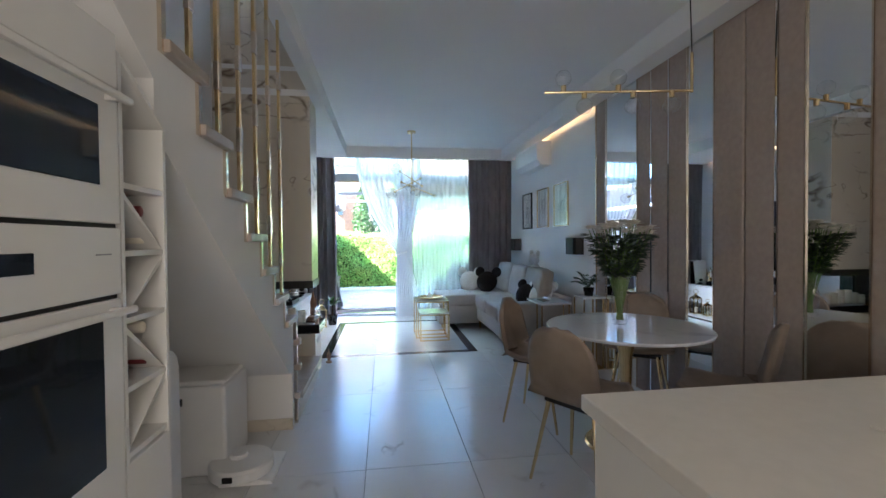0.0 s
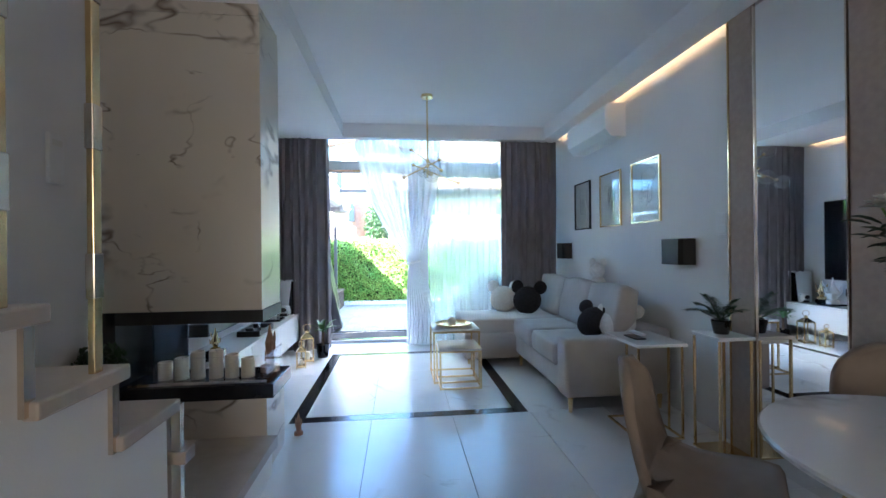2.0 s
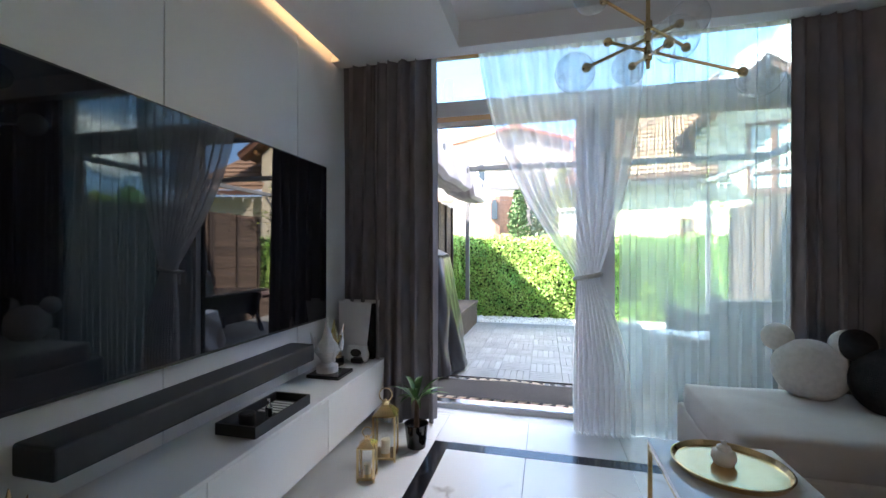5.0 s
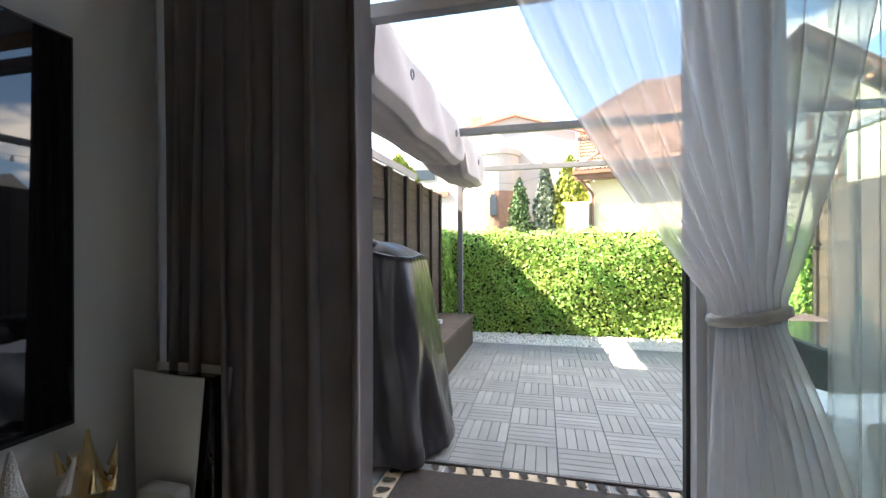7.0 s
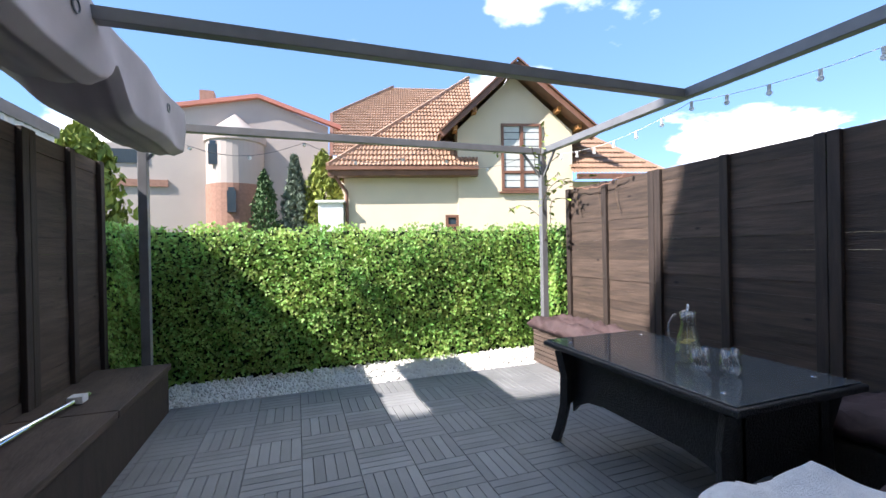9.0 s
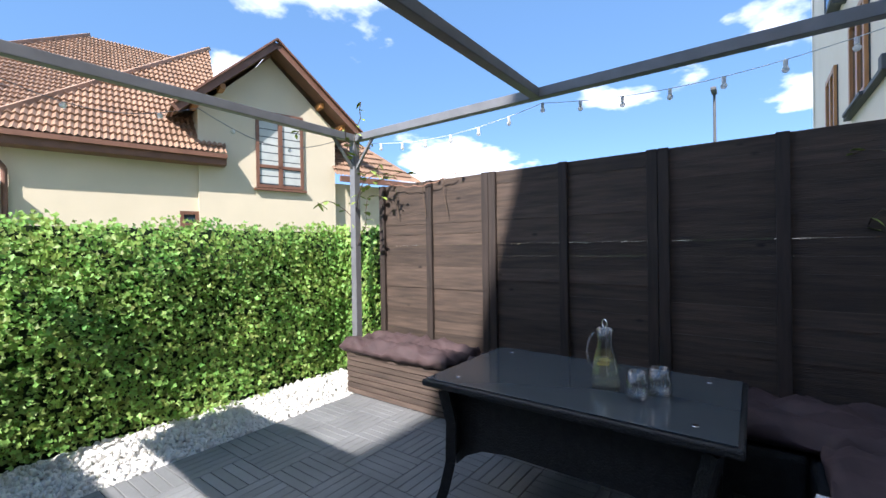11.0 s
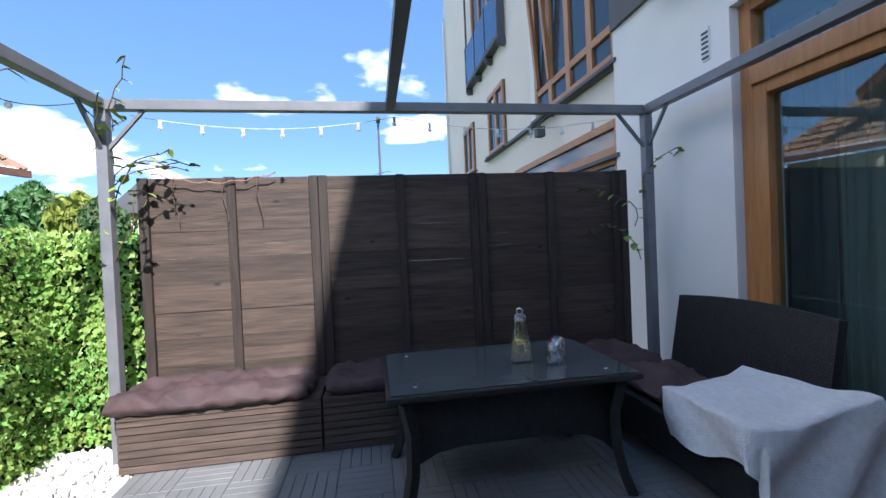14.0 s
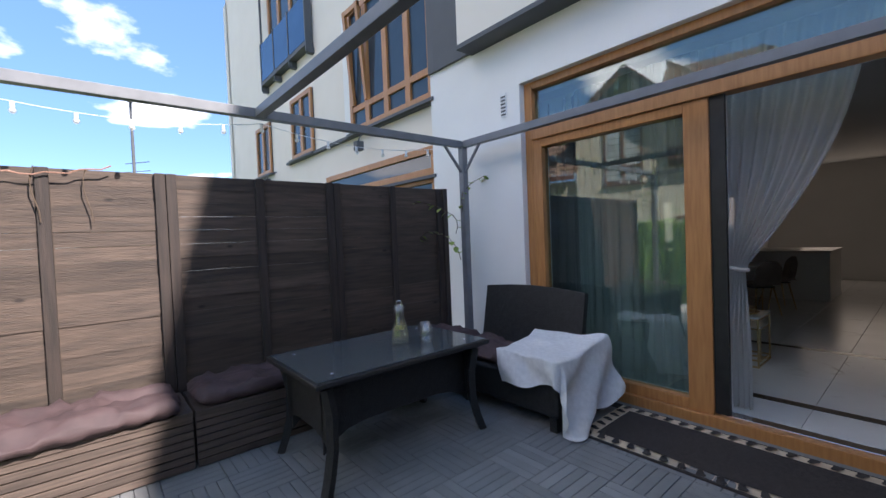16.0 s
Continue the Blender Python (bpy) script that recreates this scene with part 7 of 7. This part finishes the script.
chm = part("chimney", prism([(-0.7, -0.4), (0.7, -0.4), (0.7, 0.4), (-0.7, 0.4)], "z", 0, 1.6), M["brick"], ho)
chm.location = Vector(at(-0.35, 6.0, 9.0)) - O
part("chimney_cap", box(-0.82, 0.82, -0.5, 0.5, 1.6, 1.76), M["grey"], chm)
part("flue", tube((0.2, 0, 1.76), (0.2, 0, 2.3), 0.09), M["chrome"], chm)
house_window(ho, -0.08, 1.50, 3.4, 5.96, O, D, -V)
house_window(ho, -2.25, -1.30, 1.9, 2.52, O + V * 0.1, D, -V, False)
part("downpipe", tube(at(-5.9, 0.0, 0), at(-5.9, 0.0, 3.4), 0.06), M["fascia"], ho)
part("downpipe_bend", tube(at(-5.9, 0.0, 3.4), at(-6.4, -0.42, 4.12), 0.06), M["fascia"], ho)
body("porch", [(-6.9, 0), (-6.02, 0), (-6.02, 3.0), (-6.9, 3.0)], -0.2, 1.5, M["render"])
body("porch_cap", [(-7.0, 3.0), (-5.96, 3.0), (-5.96, 3.08), (-7.0, 3.08)], -0.3, 1.5, M["render"])

lh = thing("greige_house", (-3, 29, 0), label="greige rendered house with a round brick-trimmed bay", category="house", kind="structure", world=True)
part("wall", prism([(-8.4, -0.2), (1.5, -0.2), (1.5, 7.4), (-1.65, 8.46), (-5.8, 7.55), (-5.8, 6.2), (-8.4, 6.0)], "y", 29, 38), M["greige"], lh)
part("roof_edge", bar((-1.65, 28.9, 8.55), (2.1, 28.9, 7.35), 0.3, 0.18), M["coral"], lh)
part("roof_edge", bar((-1.65, 28.9, 8.55), (-6.0, 28.9, 7.6), 0.3, 0.18), M["coral"], lh)
part("bay", lathe((-2.67, 29.0, -0.2), [(1.22, 0), (1.22, 6.4), (1.3, 6.45), (1.3, 6.75), (0.0, 7.9)], 32), M["greige"], lh)
part("bay_band", lathe((-2.67, 29.0, 6.28), [(1.27, 0), (1.27, 0.30)], 32), M["coral"], lh)
part("bay_base", lathe((-2.67, 29.0, -0.1), [(1.26, 0), (1.26, 4.4)], 32), M["brick"], lh)
for x, z0, z1 in ((-3.45, 5.1, 6.0), (-2.72, 3.0, 3.95)):
    d = Vector((x + 2.67, -math.sqrt(max(0.1, 1.26 ** 2 - (x + 2.67) ** 2)), 0))
    p = Vector((-2.67, 29.0, 0)) + d * 1.01
    w = part("window", bar(p + Vector((0, 0, z0)), p + Vector((0, 0, z1)), 0.36, 0.12), M["winglass"], lh)
    part("window_arch", bar(p + Vector((0, 0, z1)), p + Vector((0, 0, z1 + 0.14)), 0.24, 0.12), M["winglass"], w)
part("chimney", box(-4.3, -3.7, 30, 30.6, 7.8, 9.0), M["brick"], lh)
part("side_window", box(-7.6, -6.2, 28.95, 29.0, 5.2, 5.8), M["winglass"], lh)
part("garage_band", box(-8.4, -5.4, 28.9, 29.0, 4.2, 4.5), M["brick"], lh)


def conifer(x, y, h, r, seed, label, m, col=False):
    t = thing("conifer", (x, y, -0.12), label=label, category="tree", kind="")
    part("trunk", tube((0, 0, 0), (0, 0, h * 0.9), 0.1, 0.02, 8), M["bark"], t)
    rng = random.Random(seed)
    vs, fs = [], []
    for k in range(2600):
        f = rng.random() ** 0.8
        a = rng.uniform(0, 6.283)
        prof = (math.sin(math.pi * (0.15 + 0.85 * f)) ** 0.7 if col else (1 - f) ** 0.8 + 0.06)
        rr = r * prof * rng.uniform(0.45, 1.0) * (1 + 0.2 * math.sin(a * 3 + f * 17))
        p = Vector((rr * math.cos(a), rr * math.sin(a), h * (0.06 + 0.94 * f)))
        e = Euler((rng.uniform(0, 6), rng.uniform(0, 6), rng.uniform(0, 6))).to_matrix()
        s = rng.uniform(0.10, 0.2) * max(1.0, 1.6 * r)
        o = len(vs)
        vs += [p + e @ Vector(q) * s for q in ((-0.6, 0, 0), (0, -0.3, 0.1), (0.6, 0, 0), (0, 0.3, 0.1))]
        fs.append((o, o + 1, o + 2, o + 3))
    me = bpy.data.meshes.new("crown")
    me.from_pydata(vs, [], fs)
    me.materials.append(m)
    c = new("crown", me)
    c.parent = t


M["fir"] = pbr("fir_green", (0.06, 0.12, 0.035), (0.03, 0.07, 0.02), 1.5, 0.7)
M["bluefir"] = pbr("blue_fir", (0.13, 0.17, 0.12), (0.08, 0.11, 0.08), 1.5, 0.7)
M["lime"] = pbr("lime_green", (0.26, 0.30, 0.05), (0.15, 0.20, 0.03), 1.5, 0.7)
conifer(-1.25, 25.5, 4.6, 0.55, 1, "slim green conifer beyond the hedge", M["fir"], True)
conifer(-0.1, 25.8, 5.3, 0.9, 2, "bluish grey spruce beyond the hedge", M["bluefir"])
conifer(1.05, 26.0, 5.6, 1.0, 3, "yellow-green cypress beyond the hedge", M["lime"], True)
conifer(-6.6, 24.0, 5.6, 1.3, 4, "light green young tree beyond the hedge", M["lime"], True)
conifer(24.0, 9.5, 4.6, 1.6, 6, "green tree top beyond the fence", M["leaf"], True)

conifer(30.5, 31.5, 6.3, 2.6, 7, "broad green tree far beyond the gardens", M["leaf"], True)
conifer(30.0, 28.6, 5.6, 2.2, 8, "yellow-green bush far beyond the gardens", M["lime"], True)
conifer(29.0, 26.6, 5.4, 1.6, 9, "dark green tree far beyond the gardens", M["fir"], True)
fh = thing("far_house", (33, 26, -0.12), label="small white house with a dark grey roof in the distance", category="house", kind="structure", world=True)
part("wall", box(31.0, 37.0, 23.6, 27.4, -0.12, 4.3), M["creamwall"], fh)
part("roof", prism([(23.2, 4.2), (27.8, 4.2), (25.5, 6.2)], "x", 30.6, 37.4), M["grey"], fh)

lp = thing("street_lamp", (16.5, 9.6, -0.12), label="slim grey street lamp with aerials beyond the fence", category="street lamp")
part("pole", tube((0, 0, 0), (0, 0, 6.4), 0.06, 0.04), M["grey"], lp)
part("lamp_head", box(-0.5, 0.1, -0.08, 0.08, 6.38, 6.5, 0.03), M["grey"], lp)
for k in range(4):
    part("aerial", bar((-0.5 + 0.05 * k, -0.4, 3.5 + 0.3 * k), (0.4, 0.5 - 0.1 * k, 3.5 + 0.3 * k), 0.02, 0.02), M["grey"], lp)

# ---- floor and deck pieces ----
def piece_mesh(name, w, l, h, bev, m):
    bm = box(0, w, 0, l, -h, 0)
    top = [e for e in bm.edges if all(abs(v.co.z) < 1e-6 for v in e.verts)]
    bmesh.ops.bevel(bm, geom=top, offset=bev, segments=1, affect="EDGES")
    return finish(bm, name, m)


tiles = {}
bx0, bx1, by0, by1, bw = -0.635, 1.145, 4.735, 6.76, 0.10


def tile(x0, x1, y0, y1, m):
    if x1 - x0 < 0.02 or y1 - y0 < 0.02:
        return
    k = (round(x1 - x0, 3), round(y1 - y0, 3), m)
    if k not in tiles:
        tiles[k] = piece_mesh("tile", k[0] - 0.003, k[1] - 0.003, 0.01, 0.0012, M[m])
    o = new("tile", tiles[k])
    o.location = (x0 + 0.0015, y0 + 0.0015, 0)
    o.parent = ground_slab


xs = [XL] + [-0.04 + 0.6 * k for k in range(-2, 4) if XL < -0.04 + 0.6 * k < XR] + [XR]
ys = [-3.0] + [3.56 + 1.2 * k for k in range(-5, 1)] + [by0]
for a, b in zip(xs, xs[1:]):
    for c, d in zip(ys, ys[1:]):
        tile(a, b, c, d, "tile")
for a, b in zip(ys[-1:] + [5.95, by1], [5.95, by1, 7.2]):
    tile(XL, bx0, a, b, "tile")
    for c, d in zip([bx1, 1.76], [1.76, XR]):
        tile(c, d, a, b, "tile")
for a, b in zip([bx0, -0.04, 0.56], [-0.04, 0.56, bx1]):
    tile(a, b, by1, 7.2, "tile")
for c, d in zip([by0, 5.4, 6.1], [5.4, 6.1, by1]):
    tile(bx0, bx0 + bw, c, d, "blackstone")
    tile(bx1 - bw, bx1, c, d, "blackstone")
for a, b in ((bx0 + bw, -0.30), (-0.30, 0.27), (0.27, 0.62), (0.62, bx1 - bw)):
    tile(a, b, by0, by0 + bw, "blackstone")
    tile(a, b, by1 - bw, by1, "blackstone")
for a, b in zip([bx0 + bw, -0.04, 0.56], [-0.04, 0.56, bx1 - bw]):
    for c, d in zip([by0 + bw, 5.95], [5.95, by1 - bw]):
        tile(a, b, c, d, "tile")

slats = [piece_mesh("deck_slat", 0.0618, 0.3235, 0.018, 0.0025, M["deck"]), piece_mesh("deck_slat", 0.3235, 0.0618, 0.018, 0.0025, M["deck"])]
S = 0.327
nx, ny = int((DX1 - DX0) / S) + 1, int((DY1 - DY0) / S) + 1
rest_v, rest_f = [], []
for i in range(nx):
    for j in range(ny):
        x, y = -1.715 + (i - 0) * S, DY1 - (j + 1) * S
        if x + 0.32 > DX1 or x < DX0 - 0.1 or y < DY0:
            continue
        for k in range(5):
            me = slats[0] if (i + j) % 2 else slats[1]
            p = Vector((x + k * 0.0653, y, DK) if (i + j) % 2 else (x, y + k * 0.0653, DK))
            if -1.05 < x < 1.2 and 8.4 < y < 11.2:
                o = new("deck_slat", me)
                o.location = p
                o.parent = deck
            else:
                n0 = len(rest_v)
                rest_v += [v.co + p for v in me.vertices]
                rest_f += [[n0 + q for q in f.vertices] for f in me.polygons]
me = bpy.data.meshes.new("deck_slats")
me.from_pydata(rest_v, [], rest_f)
me.materials.append(M["deck"])
o = new("deck_slats_joined", me)
o.parent = deck
tagged(o, kind="stuff")
